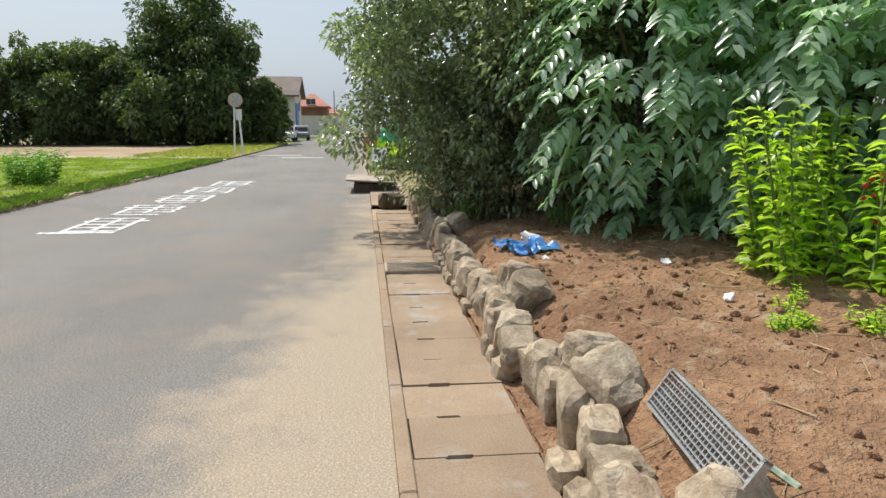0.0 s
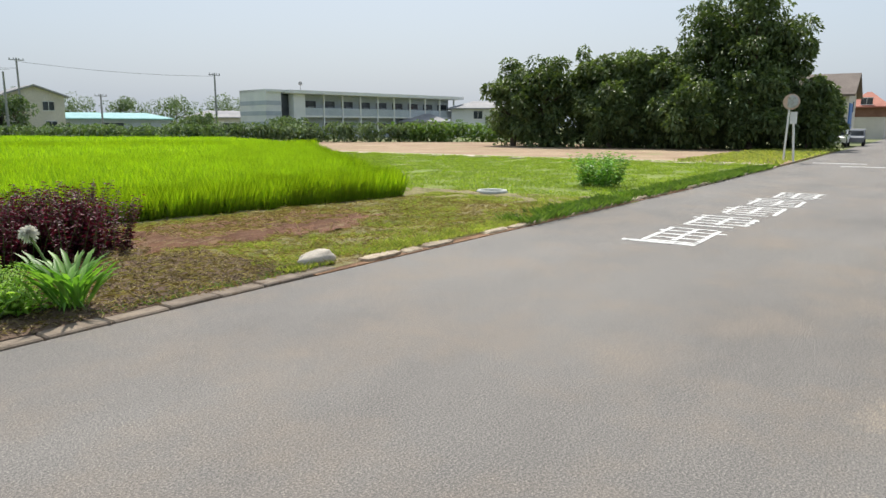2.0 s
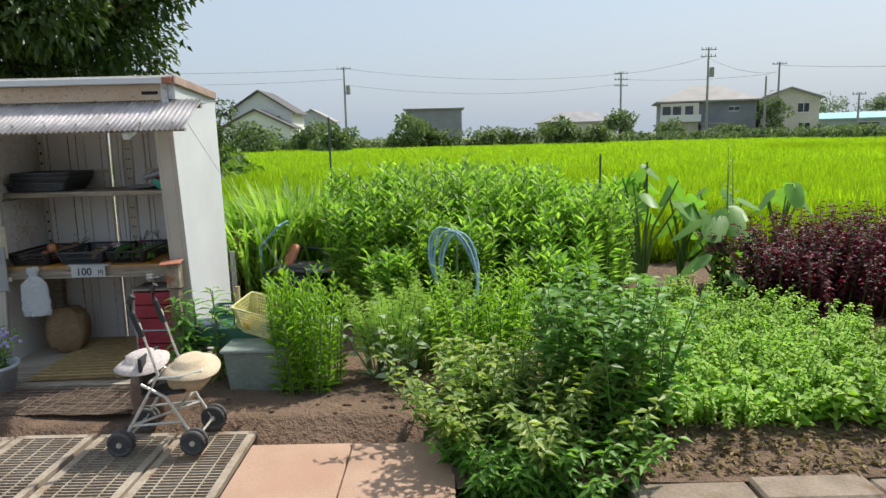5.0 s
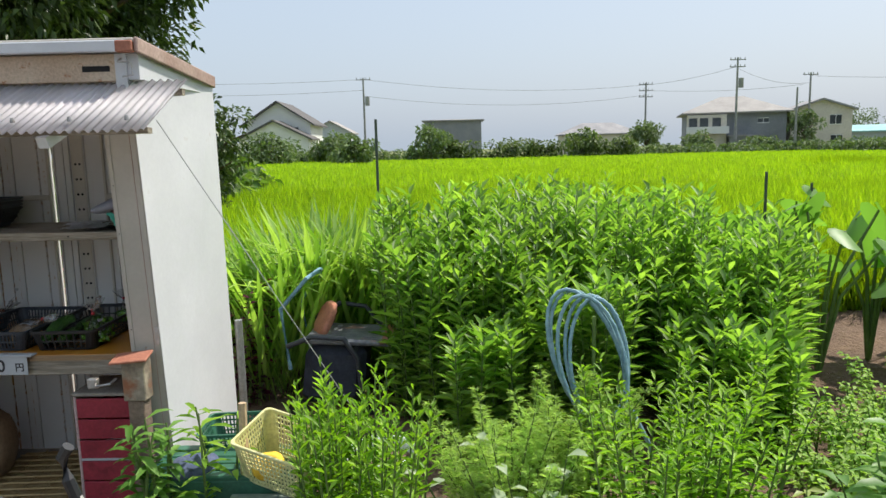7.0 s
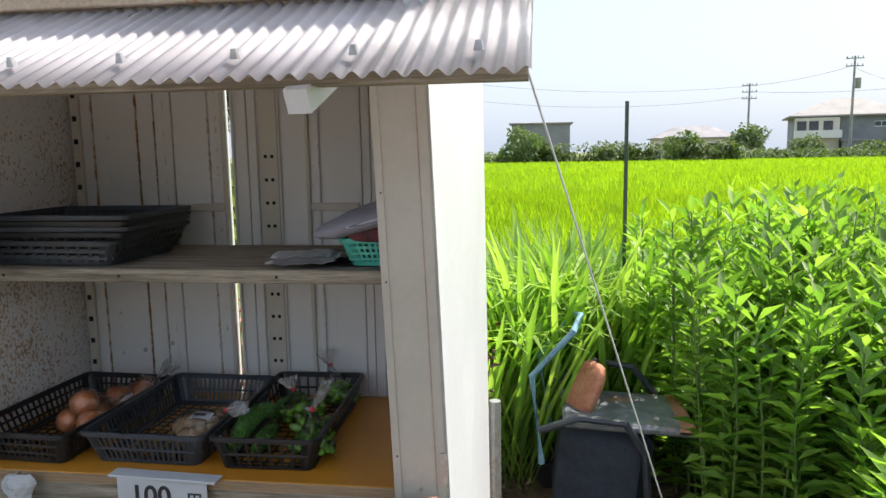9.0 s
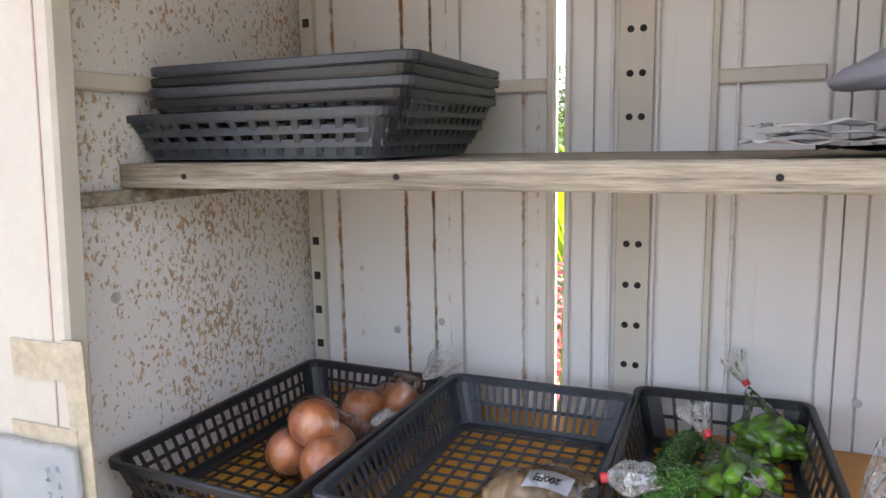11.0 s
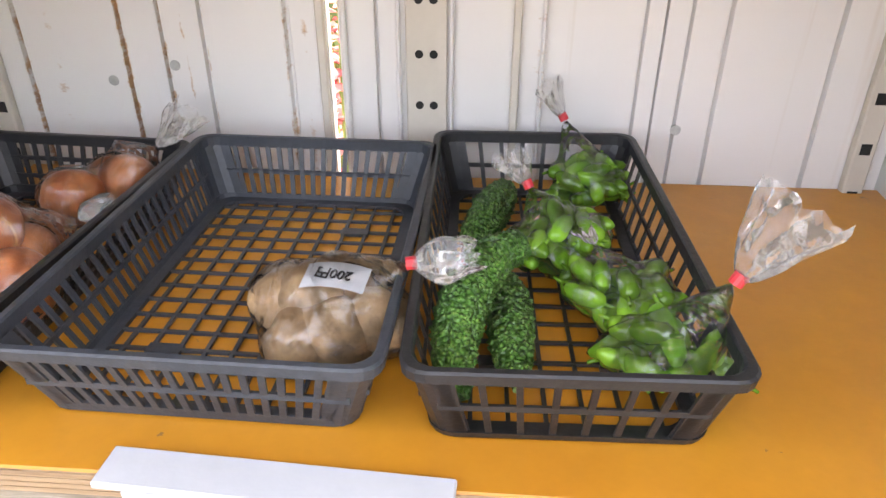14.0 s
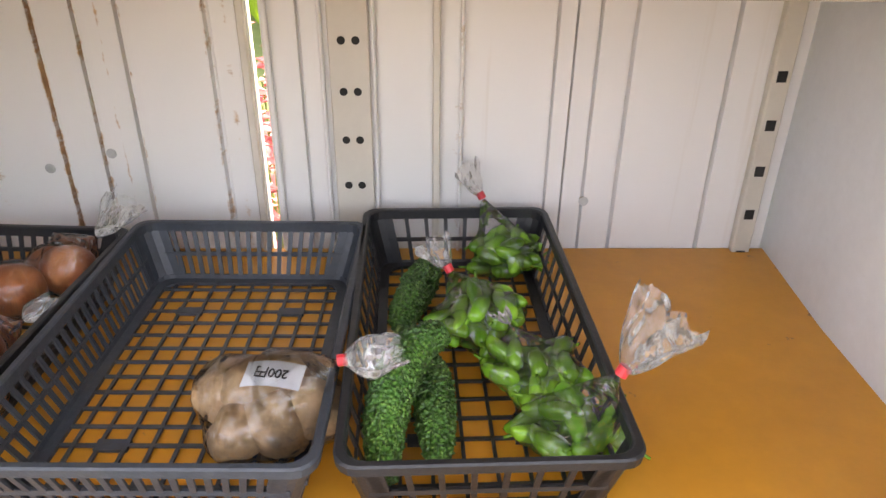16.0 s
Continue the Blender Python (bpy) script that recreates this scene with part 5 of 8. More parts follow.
ORANGE_TOP = surface("orange_varnish", (0.48, 0.19, 0.016), (0.62, 0.275, 0.028), 2.0, 30, 0.32, 0.03, stains=(0.27, 0.13, 0.05), stain_scale=26, stain_at=(0.68, 0.71), grain=0.06)
PLY = surface("plywood_edge", (0.28, 0.18, 0.1), (0.5, 0.36, 0.22), 8, 70, 0.9, 0.5, stretch=(0.2, 1, 9))
PAPER = surface("white_paper", (0.42, 0.44, 0.46), (0.5, 0.52, 0.54), 4, 40, 0.8, 0.05, grain=0.03)


def translucent_sheet(name, colour, share):
    m, n, l = shader(name)
    co = n.new("ShaderNodeNewGeometry").outputs["Position"]
    r = ramp_of(n, [(0.35, tuple(c * 0.8 for c in colour)), (0.65, colour)])
    l.new(noise_of(n, l, 4, 5, 0.6, co), r.inputs[0])
    p = n.new("ShaderNodeBsdfPrincipled")
    p.inputs["Roughness"].default_value = 0.5
    t = n.new("ShaderNodeBsdfTranslucent")
    l.new(r.outputs[0], p.inputs["Base Color"])
    l.new(r.outputs[0], t.inputs["Color"])
    mx = n.new("ShaderNodeMixShader")
    mx.inputs[0].default_value = share
    l.new(p.outputs[0], mx.inputs[1])
    l.new(t.outputs[0], mx.inputs[2])
    o = n.new("ShaderNodeOutputMaterial")
    l.new(mx.outputs[0], o.inputs[0])
    return m


PVC = translucent_sheet("corrugated_plastic", (0.93, 0.9, 0.92), 0.38)
TRIM = surface("faded_brown_trim", (0.3, 0.19, 0.15), (0.46, 0.34, 0.29), 5, 60, 0.7, 0.2)
XL, XR, YF, YB = -3.225, -1.864, 9.79, 10.45

stand = empty("vegetable_stand", (0, 0, 0), "white steel shed used as a roadside vegetable stand", "stand")


def sheet_profile(x0, x1, y, grooves, z0, z1, depth=0.01, back=0.02):
    """A steel sheet with pressed vertical grooves, of real thickness."""
    prof = [(x0, y)]
    for g, w in grooves:
        prof += [(g - w, y), (g - w * 0.5, y + depth), (g + w * 0.2, y + depth), (g + w, y)]
    prof.append((x1, y))
    bm = bmesh.new()
    A = [bm.verts.new((px, py, z0)) for px, py in prof]
    B = [bm.verts.new((px, py, z1)) for px, py in prof]
    for i in range(len(prof) - 1):
        bm.faces.new((A[i], A[i + 1], B[i + 1], B[i]))
    c = [bm.verts.new(v) for v in ((x0, y + back, z0), (x1, y + back, z0), (x1, y + back, z1), (x0, y + back, z1))]
    bm.faces.new(c[::-1])
    bm.faces.new((A[0], B[0], c[3], c[0]))
    bm.faces.new((A[-1], c[1], c[2], B[-1]))
    return bm


part("back_panel", sheet_profile(XL, -2.686, YB, [(-3.149, .004), (-2.993, .0035), (-2.932, .003), (-2.87, .0035), (-2.744, .005)], 0.1, 1.99), BACK_WALL, stand)
part("back_panel", sheet_profile(-2.669, XR, YB, [(-2.615, .003), (-2.24, .0032), (-2.212, .002), (-2.178, .0032), (-2.126, .004), (-1.976, .0038)], 0.1, 1.99), BACK_WALL, stand)
for x, w in ((-2.694, .012), (-2.661, .008), (-2.583, .006), (-2.507, .006), (-2.415, .012), (-2.378, .006)):
    bm = bmesh.new()
    part("seam", box(bm, x - w / 2, x + w / 2, YB - .012, YB - .0005, .1, 1.98, .002), SHED_CREAM if w > .011 else BACK_WALL, stand)
# uprights: nothing is pierced, black caps paint the dark inside their holes
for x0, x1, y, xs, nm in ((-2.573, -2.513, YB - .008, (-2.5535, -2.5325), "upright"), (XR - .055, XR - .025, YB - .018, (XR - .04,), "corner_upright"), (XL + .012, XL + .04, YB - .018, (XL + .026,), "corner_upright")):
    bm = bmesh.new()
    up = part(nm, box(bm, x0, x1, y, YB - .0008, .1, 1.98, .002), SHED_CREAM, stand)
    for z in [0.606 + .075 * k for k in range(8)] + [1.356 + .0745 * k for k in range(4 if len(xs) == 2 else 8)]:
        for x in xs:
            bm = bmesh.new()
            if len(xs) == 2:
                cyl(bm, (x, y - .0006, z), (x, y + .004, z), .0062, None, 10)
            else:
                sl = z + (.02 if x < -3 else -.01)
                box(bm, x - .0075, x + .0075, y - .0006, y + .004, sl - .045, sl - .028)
            part("dark_slot_cap", bm, BLACK, up)
for x0, x1 in ((-2.86, -2.70), (-2.41, -2.25)):
    bm = bmesh.new()
    part("rail", box(bm, x0, x1, YB - .014, YB - .001, 1.405, 1.43, .003), SHED_CREAM, stand)
bm = bmesh.new()
part("side_panel", box(bm, XL - .03, XL, YF + .002, YB + .03, .1, 2.0), RUST_WALL, stand, "rust-speckled white inner side wall")
bm = bmesh.new()
# the outer side wall stands a little out of square with the inner corner
LEAN = -.036
quad = [(-1.893, 9.722, LEAN), (XR + .012, YB + .03, -.01), (XR + .002, YB + .03, -.01), (-1.903, 9.74, LEAN)]
lo = [bm.verts.new((x + k * (.1 - 1.2), y, .1)) for x, y, k in quad]
hi = [bm.verts.new((x + k * (1.99 - 1.2), y, 1.99)) for x, y, k in quad]
bm.faces.new(lo)
bm.faces.new(hi[::-1])
for i in range(4):
    bm.faces.new((lo[i], hi[i], hi[(i + 1) % 4], lo[(i + 1) % 4]))
bmesh.ops.recalc_face_normals(bm, faces=bm.faces)
part("side_panel", bm, SHED_OUT, stand, "bright white painted steel side wall")


def lean(bm, k, z):
    for v in bm.verts:
        v.co.x += k * (v.co.z - z)
    return bm


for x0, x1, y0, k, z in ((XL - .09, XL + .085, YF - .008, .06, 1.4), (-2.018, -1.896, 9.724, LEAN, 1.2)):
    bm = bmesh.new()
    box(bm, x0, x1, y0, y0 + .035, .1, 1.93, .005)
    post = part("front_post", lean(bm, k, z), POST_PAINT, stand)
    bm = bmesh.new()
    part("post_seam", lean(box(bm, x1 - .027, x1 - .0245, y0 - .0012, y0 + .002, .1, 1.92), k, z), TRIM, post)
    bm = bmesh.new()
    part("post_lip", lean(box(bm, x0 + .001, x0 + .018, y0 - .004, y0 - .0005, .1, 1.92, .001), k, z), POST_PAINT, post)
# small black discs painted on for the shade in the screw holes
for z in (.49, .92, 1.31, 1.5):
    bm = bmesh.new()
    x = -2.006 + LEAN * (z - 1.2)
    part("dark_screw_cap", cyl(bm, (x, 9.7185, z), (x, 9.7215, z), .0022, None, 8), BLACK, stand)
bm = bmesh.new()
part("latch", box(bm, -1.9, -1.884, 9.717, 9.7235, .86, .93), GALV, stand)
bm = bmesh.new()
part("floor_pan", box(bm, XL, XR - .02, YF - .02, YB, .04, .1), CONCRETE, stand)
bm = bmesh.new()
m = Matrix.Translation((0, 9.65, 2.03)) @ pose(0, 0, 0, -4.2, 0, 0)
part("roof", box(bm, XL - .08, -1.862, 0, .84, -.012, .02, .004, m), SHED_CREAM, stand)
bm = bmesh.new()
part("roof_edge", box(bm, XL - .1, -1.885, 9.635, 9.665, 1.998, 2.04, .004), SHED_OUT, stand)
bm = bmesh.new()
part("roof_edge_end", box(bm, -1.925, -1.862, 9.632, 9.668, 1.996, 2.038, .004), RUST_RED, stand, "rusted corner of the roof edge")
bm = bmesh.new()
part("side_trim", box(bm, -1.861, -1.845, .0, .84, -.034, .022, .004, m), TRIM, stand, "faded pinkish roof trim")
bm = bmesh.new()
part("fascia", box(bm, XL - .05, -1.945, 9.69, 9.715, 1.895, 1.998, .003), RUST_FASCIA, stand, "rust-stained cream fascia")
# black strip on the solid fascia, the vent's dark opening as colour
bm = bmesh.new()
part("dark_vent_cap", box(bm, -2.08, -1.975, 9.687, 9.692, 1.932, 1.953), BLACK, stand)
bm = bmesh.new()
part("side_lintel", box(bm, -1.955, -1.912, 9.69, YF, 1.8, 1.998), SHED_OUT, stand)
bm = bmesh.new()
part("gusset", box(bm, -1.912, -1.868, 9.7, 10.45, 1.9, 2.0, .002, Matrix.Translation((0, 0, 0))), SHED_OUT, stand)
bm = bmesh.new()
part("lintel", box(bm, XL, -1.95, 9.72, YF, 1.82, 1.9), SHED_CREAM, stand)
bm = bmesh.new()
part("wire_hook", tube(bm, [(-1.93, 9.69, 1.98), (-1.93, 9.66, 1.965), (-1.88, 9.66, 1.96), (-1.88, 9.67, 1.915), (-1.92, 9.67, 1.91)], .004, 5), GALV, stand)
bm = bmesh.new()
part("wall_rail", box(bm, XL + .0006, XL + .014, YF + .05, YB - .03, 1.40, 1.425, .003), SHED_CREAM, stand)
bm = bmesh.new()
part("shelf_bracket", box(bm, XL + .0006, XL + .022, YF + .06, YB - .03, 1.238, 1.259, .003), OLD_WOOD, stand)
for x, z in ((-2.92, .955), (-2.174, .875), (-3.02, .93)):
    bm = bmesh.new()
    part("blind_rivet", cyl(bm, (x, YB - .001, z), (x, YB + .003, z), .008, .008, 12), GREY_ZINC, stand)
bm = bmesh.new()
part("blind_rivet", cyl(bm, (XL - .002, 9.922, 1.1), (XL + .001, 9.922, 1.1), .009, .009, 12), GREY_ZINC, stand)
# corrugated awning
bm = bmesh.new()
nx = 440
xa, xb = -3.5, -1.7
rows = []
for yy, zz in ((9.315, 1.697), (9.52, 1.796), (9.735, 1.9)):
    rows.append([bm.verts.new((xa + (xb - xa) * i / nx, yy, zz + .0055 * math.cos(2 * math.pi * (xb - xa) * i / nx / .032))) for i in range(nx + 1)])
for a, b in zip(rows, rows[1:]):
    for i in range(nx):
        bm.faces.new((a[i], a[i + 1], b[i + 1], b[i]))
bmesh.ops.solidify(bm, geom=list(bm.faces), thickness=.0025)
awn = part("awning", bm, PVC, stand, "faded pinkish corrugated plastic awning", True)
for x in [-3.34 + .195 * k for k in range(9)]:
    bm = bmesh.new()
    part("roofing_nail", cyl(bm, (x, 9.375, 1.735), (x, 9.371, 1.75), .009, .005, 8), GALV, awn)
bm = bmesh.new()
part("batten", box(bm, xa, xb - .005, 9.36, 9.395, 1.688, 1.708), OLD_WOOD, awn)
bm = bmesh.new()
part("batten", box(bm, xa, xb - .005, 9.685, 9.715, 1.838, 1.863), OLD_WOOD, awn)
bm = bmesh.new()
part("bracket", box(bm, -.02, .02, -.02, .4, -.02, .02, 0, Matrix.Translation((-2.06, 9.37, 1.672)) @ pose(0, 0, 0, 25, 0, -8)), SHED_OUT, awn)
# upper shelf and table, cut to the slanting side wall
def to_wall(bm):
    for v in bm.verts:
        if v.co.x > -2.0:
            f = (v.co.y - 9.74) / (YB + .03 - 9.74)
            v.co.x = (-1.903 + LEAN * (v.co.z - 1.2)) * (1 - f) + (XR + .002 - .01 * (v.co.z - 1.2)) * f - .002
    return bm


bm = bmesh.new()
shelf = part("shelf", to_wall(box(bm, XL + .003, XR - .003, 9.945, YB - .02, 1.261, 1.296, .003)), OLD_WOOD, stand, "weathered grey plank shelf")
for x in (-2.769, -2.342, -3.1):
    bm = bmesh.new()
    part("nail", cyl(bm, (x, 9.943, 1.278), (x, 9.947, 1.278), .004, None, 8), BLACK, shelf)
bm = bmesh.new()
table = part("tabletop", to_wall(box(bm, XL + .003, XR - .003, 9.828, YB - .002, .764, .79, .002)), ORANGE_TOP, stand, "orange varnished plywood tabletop")
bm = bmesh.new()
for k in range(4):
    box(bm, XL + .004, XR - .004, 9.8255, 9.829, .7645 + k * .0062, .7695 + k * .0062)
part("plywood_edge", to_wall(bm), PLY, table)
bm = bmesh.new()
part("apron", box(bm, XL + .02, XR - .15, 9.835, 9.87, .70, .764, .003), OLD_WOOD, stand, "grey weathered wooden rail")
for x in (XL + .05, XR - .17):
    bm = bmesh.new()
    part("table_leg", box(bm, x, x + .06, 10.36, 10.42, .1, .764, .004), OLD_WOOD, stand)


# ---- plastic baskets ----
BLACK_PLASTIC = surface("black_plastic", (0.011, 0.0115, 0.013), (0.022, 0.023, 0.026), 6, 90, 0.42, 0.1, stains=(0.02, 0.02, 0.02), stain_scale=14)
GREY_PLASTIC = surface("greyed_plastic", (0.026, 0.032, 0.041), (0.05, 0.059, 0.073), 6, 90, 0.45, 0.1, stains=(0.05, 0.05, 0.05), stain_scale=14)


def crate(name, w, l, h, nx, ny, mat, label, rows=2, category="basket", flare=0.028, solid=0.012, bar=0.0032, mesh=0.028):
    """A slatted tray: flanged rim, four pierced sides, a grid base. Origin at the middle of its base."""
    t = empty(name, (0, 0, 0), label, category)

    def loop(z, inset, c=0.022):
        a, b = w / 2 - inset, l / 2 - inset
        pts = []
        for cx, cy, a0 in ((a - c, b - c, 0), (-a + c, b - c, 90), (-a + c, -b + c, 180), (a - c, -b + c, 270)):
            for k in range(5):
                q = radians(a0 + 22.5 * k)
                pts.append((cx + c * math.cos(q), cy + c * math.sin(q), z))
        return pts

    def band(rings):
        bm = bmesh.new()
        R = [[bm.verts.new(p) for p in r] for r in rings]
        n = len(R[0])
        for A, B in zip(R, R[1:] + R[:1]):
            for k in range(n):
                bm.faces.new((A[k], A[(k + 1) % n], B[(k + 1) % n], B[k]))
        return bm

    part("rim", band([loop(h - .012, 0), loop(h - .002, -.001), loop(h, .001), loop(h, .007), loop(h - .002, .009), loop(h - .015, .0095), loop(h - .015, .006), loop(h - .006, .004)]), mat, t)
    g = flare
    part("base_rim", band([loop(.001, g), loop(solid, g - .002), loop(solid, g + .0015), loop(.006, g + .003), loop(.006, g + .016), loop(.001, g + .016)]), mat, t)

    def side(length, n, m):
        bm = bmesh.new()
        z0, z1 = .004, h - .01
        for k in range(n + 1):
            u = -length / 2 + .034 + (length - .068) * k / n
            e = .009 if k in (0, n) else bar
            lo, hi = Vector((u * (1 - 1.6 * flare / length), flare, z0)), Vector((u, .005, z1))
            vs = [bm.verts.new(m @ (c + Vector((dx, dy, 0)))) for c in (lo, hi) for dx, dy in ((-e, 0), (e, 0), (e, .0032), (-e, .0032))]
            for f in ((0, 1, 5, 4), (1, 2, 6, 5), (2, 3, 7, 6), (3, 0, 4, 7)):
                bm.faces.new([vs[i] for i in f])
        for k in range(1, rows + 1):
            f = k / (rows + 1)
            z = z0 + (z1 - z0) * f
            y = flare + (.005 - flare) * f
            box(bm, -length / 2 + .03, length / 2 - .03, y - .0002, y + .003, z - bar, z + bar, 0, m)
        return bm

    for length, n, m in ((w, nx, Matrix.Translation((0, -l / 2, 0))), (w, nx, Matrix.Translation((0, l / 2, 0)) @ pose(0, 0, 0, 0, 0, 180)),
                         (l, ny, Matrix.Translation((-w / 2, 0, 0)) @ pose(0, 0, 0, 0, 0, -90)), (l, ny, Matrix.Translation((w / 2, 0, 0)) @ pose(0, 0, 0, 0, 0, 90))):
        tagged(part("side", side(length, n, m), mat, t), kind="stuff")
    # closed rounded corners between the pierced sides
    for sx in (-1, 1):
        for sy in (-1, 1):
            bm = bmesh.new()
            R = []
            for z, i in ((.004, flare), (h - .01, .005)):
                row = []
                for d in (0, .003):
                    a_, b_, c = w / 2 - i - d, l / 2 - i - d, .022
                    pts = [(a_ - c - .012, b_)] + [(a_ - c + c * math.sin(radians(q)), b_ - c + c * math.cos(radians(q))) for q in (0, 30, 60, 90)] + [(a_, b_ - c - .012)]
                    row.append([bm.verts.new((sx * px, sy * py, z)) for px, py in pts])
                R.append(row)
            for k in range(5):
                for d in (0, 1):
                    bm.faces.new((R[0][d][k], R[0][d][k + 1], R[1][d][k + 1], R[1][d][k]))
            part("corner", bm, mat, t)
    bm = bmesh.new()
    a, b = w / 2 - flare - .002, l / 2 - flare - .002
    ca, cb = max(3, int(2 * a / mesh)), max(3, int(2 * b / mesh))
    for k in range(1, ca):
        x = -a + 2 * a * k / ca
        box(bm, x - .002, x + .002, -b, b, .001, .0045)
    for k in range(1, cb):
        y = -b + 2 * b * k / cb
        box(bm, -a, a, y - .002, y + .002, .0015, .005)
    for sx in (-.5, .5):
        for sy in (-.6, .6):
            box(bm, sx * a - .018, sx * a + .018, sy * b - .008, sy * b + .008, .0008, .0052)
    tagged(part("base_grid", bm, mat, t), kind="stuff")
    return t


def set_down(t, x, y, z, rz=0):
    t.matrix_basis = pose(x, y, z, 0, 0, rz)
    return t


set_down(crate("plastic_basket", .315, .51, .088, 13, 20, BLACK_PLASTIC, "black slatted plastic basket with bagged onions", 2, solid=.016, bar=.003), -3.035, 10.1, .791, -3)
set_down(crate("plastic_basket", .345, .50, .09, 17, 24, GREY_PLASTIC, "greyed black plastic basket holding one bag of potatoes", 1), -2.695, 10.115, .791, -1)
set_down(crate("plastic_basket", .285, .545, .09, 7, 14, BLACK_PLASTIC, "black open-mesh plastic basket with peppers and bitter melons", 1, solid=.008, bar=.003, mesh=.033, flare=.022), -2.378, 10.14, .791, 1.5)
set_down(crate("stacked_basket", .46, .36, .068, 11, 13, GREY_PLASTIC, "greyed black plastic basket at the bottom of a stack", 2, solid=.018, bar=.0055), -3.005, 10.14, 1.299, -3)
for k in range(4):
    set_down(crate("stacked_basket", .43, .36, .068, 12, 12, GREY_PLASTIC if k % 2 else BLACK_PLASTIC, "black plastic basket in a nested stack", 2, solid=.02, bar=.006), -2.975 + .003 * k, 10.15, 1.321 + .015 * k, -2 + 2 * (k % 2))
set_down(crate("green_basket", .24, .2, .075, 11, 9, surface("teal_plastic", (.05, .45, .35), (.08, .55, .44), 6, 60, .45, .05), "small teal plastic basket on the shelf", 3), -2.07, 10.07, 1.299, 0)


# ---- produce ----
def clear_film(name="clear_film", haze=0.0):
    """Thin clear plastic: soft creases that catch the light, a few milky folds whose white also paints highlights."""
    m, n, l = shader(name)
    g = n.new("ShaderNodeBsdfGlossy")
    g.inputs["Roughness"].default_value = 0.1
    tr = n.new("ShaderNodeBsdfTransparent")
    tr.inputs[0].default_value = (0.985, 0.985, 0.985, 1)
    co = n.new("ShaderNodeNewGeometry").outputs["Position"]
    wr = noise_of(n, l, 24, 2, 0.5, co, (1.5, 0.6, 1.2))
    b = n.new("ShaderNodeBump")
    b.inputs["Strength"].default_value, b.inputs["Distance"].default_value = 0.8, 0.03
    l.new(wr, b.inputs["Height"])
    l.new(b.outputs[0], g.inputs["Normal"])
    fr = n.new("ShaderNodeFresnel")
    fr.inputs[0].default_value = 1.45
    l.new(b.outputs[0], fr.inputs["Normal"])
    ad = n.new("ShaderNodeMath")
    ad.operation = "MULTIPLY_ADD"
    ad.inputs[1].default_value, ad.inputs[2].default_value = 0.9, 0.035
    l.new(fr.outputs[0], ad.inputs[0])
    milk_glint = n.new("ShaderNodeBsdfDiffuse")
    milk_glint.inputs[0].default_value = (0.9, 0.9, 0.9, 1)
    fold = noise_of(n, l, 40, 1, 0.5, co, (0.35, 1.8, 1.3))
    mr = ramp_of(n, [(0.485, (haze,) * 3), (0.5, (haze + 0.12,) * 3), (0.515, (haze,) * 3)])
    l.new(fold, mr.inputs[0])
    soft = n.new("ShaderNodeMixShader")
    l.new(mr.outputs[0], soft.inputs[0])
    l.new(tr.outputs[0], soft.inputs[1])
    l.new(milk_glint.outputs[0], soft.inputs[2])
    mx = n.new("ShaderNodeMixShader")
    l.new(ad.outputs[0], mx.inputs[0])
    l.new(soft.outputs[0], mx.inputs[1])
    l.new(g.outputs[0], mx.inputs[2])
    o = n.new("ShaderNodeOutputMaterial")
    l.new(mx.outputs[0], o.inputs[0])
    return m


FILM = clear_film("clear_film", 0.008)
# gathered ends: more white mixed in, to paint their bright highlights
FILM_END = clear_film("gathered_film", 0.09)
TAPE = surface("red_tape", (.5, .02, .03), (.6, .04, .05), 8, 40, .4, 0)
ONION = surface("onion_skin", (.36, .09, .035), (.66, .27, .1), 26, 160, .28, .12, stretch=(1, 1, .12), vary=.2, world_space=False, stains=(.7, .42, .2), stain_scale=40, stain_at=(.62, .7))
POTATO = surface("potato_skin", (.3, .18, .085), (.45, .3, .16), 24, 120, .65, .25, vary=.14, stains=(.2, .11, .05), stain_scale=60, stain_at=(.64, .7))
PEPPER = surface("green_pepper", (.065, .21, .012), (.17, .36, .03), 20, 60, .16, .03, vary=.45, grain=.08)


def warty():
    m, n, l = shader("bitter_melon")
    co = n.new("ShaderNodeNewGeometry").outputs["Position"]
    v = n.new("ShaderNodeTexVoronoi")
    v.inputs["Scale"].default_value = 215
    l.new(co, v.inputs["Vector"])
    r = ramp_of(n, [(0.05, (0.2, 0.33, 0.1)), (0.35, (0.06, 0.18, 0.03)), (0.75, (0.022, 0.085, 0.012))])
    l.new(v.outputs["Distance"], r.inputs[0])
    big = ramp_of(n, [(0.35, (0.75, 0.8, 0.75)), (0.65, (1.45, 1.3, 1.15))])
    l.new(noise_of(n, l, 16, 3, 0.6, co), big.inputs[0])
    col = mixed(n, l, 1.0, r.outputs[0], big.outputs[0], "MULTIPLY")
    p = n.new("ShaderNodeBsdfPrincipled")
    l.new(col, p.inputs["Base Color"])
    p.inputs["Roughness"].default_value = 0.28
    b = n.new("ShaderNodeBump")
    b.invert = True
    b.inputs["Strength"].default_value, b.inputs["Distance"].default_value = 1.0, 0.006
    l.new(v.outputs["Distance"], b.inputs["Height"])
    l.new(b.outputs[0], p.inputs["Normal"])
    o = n.new("ShaderNodeOutputMaterial")
    l.new(p.outputs[0], o.inputs[0])
    return m


GOYA = warty()


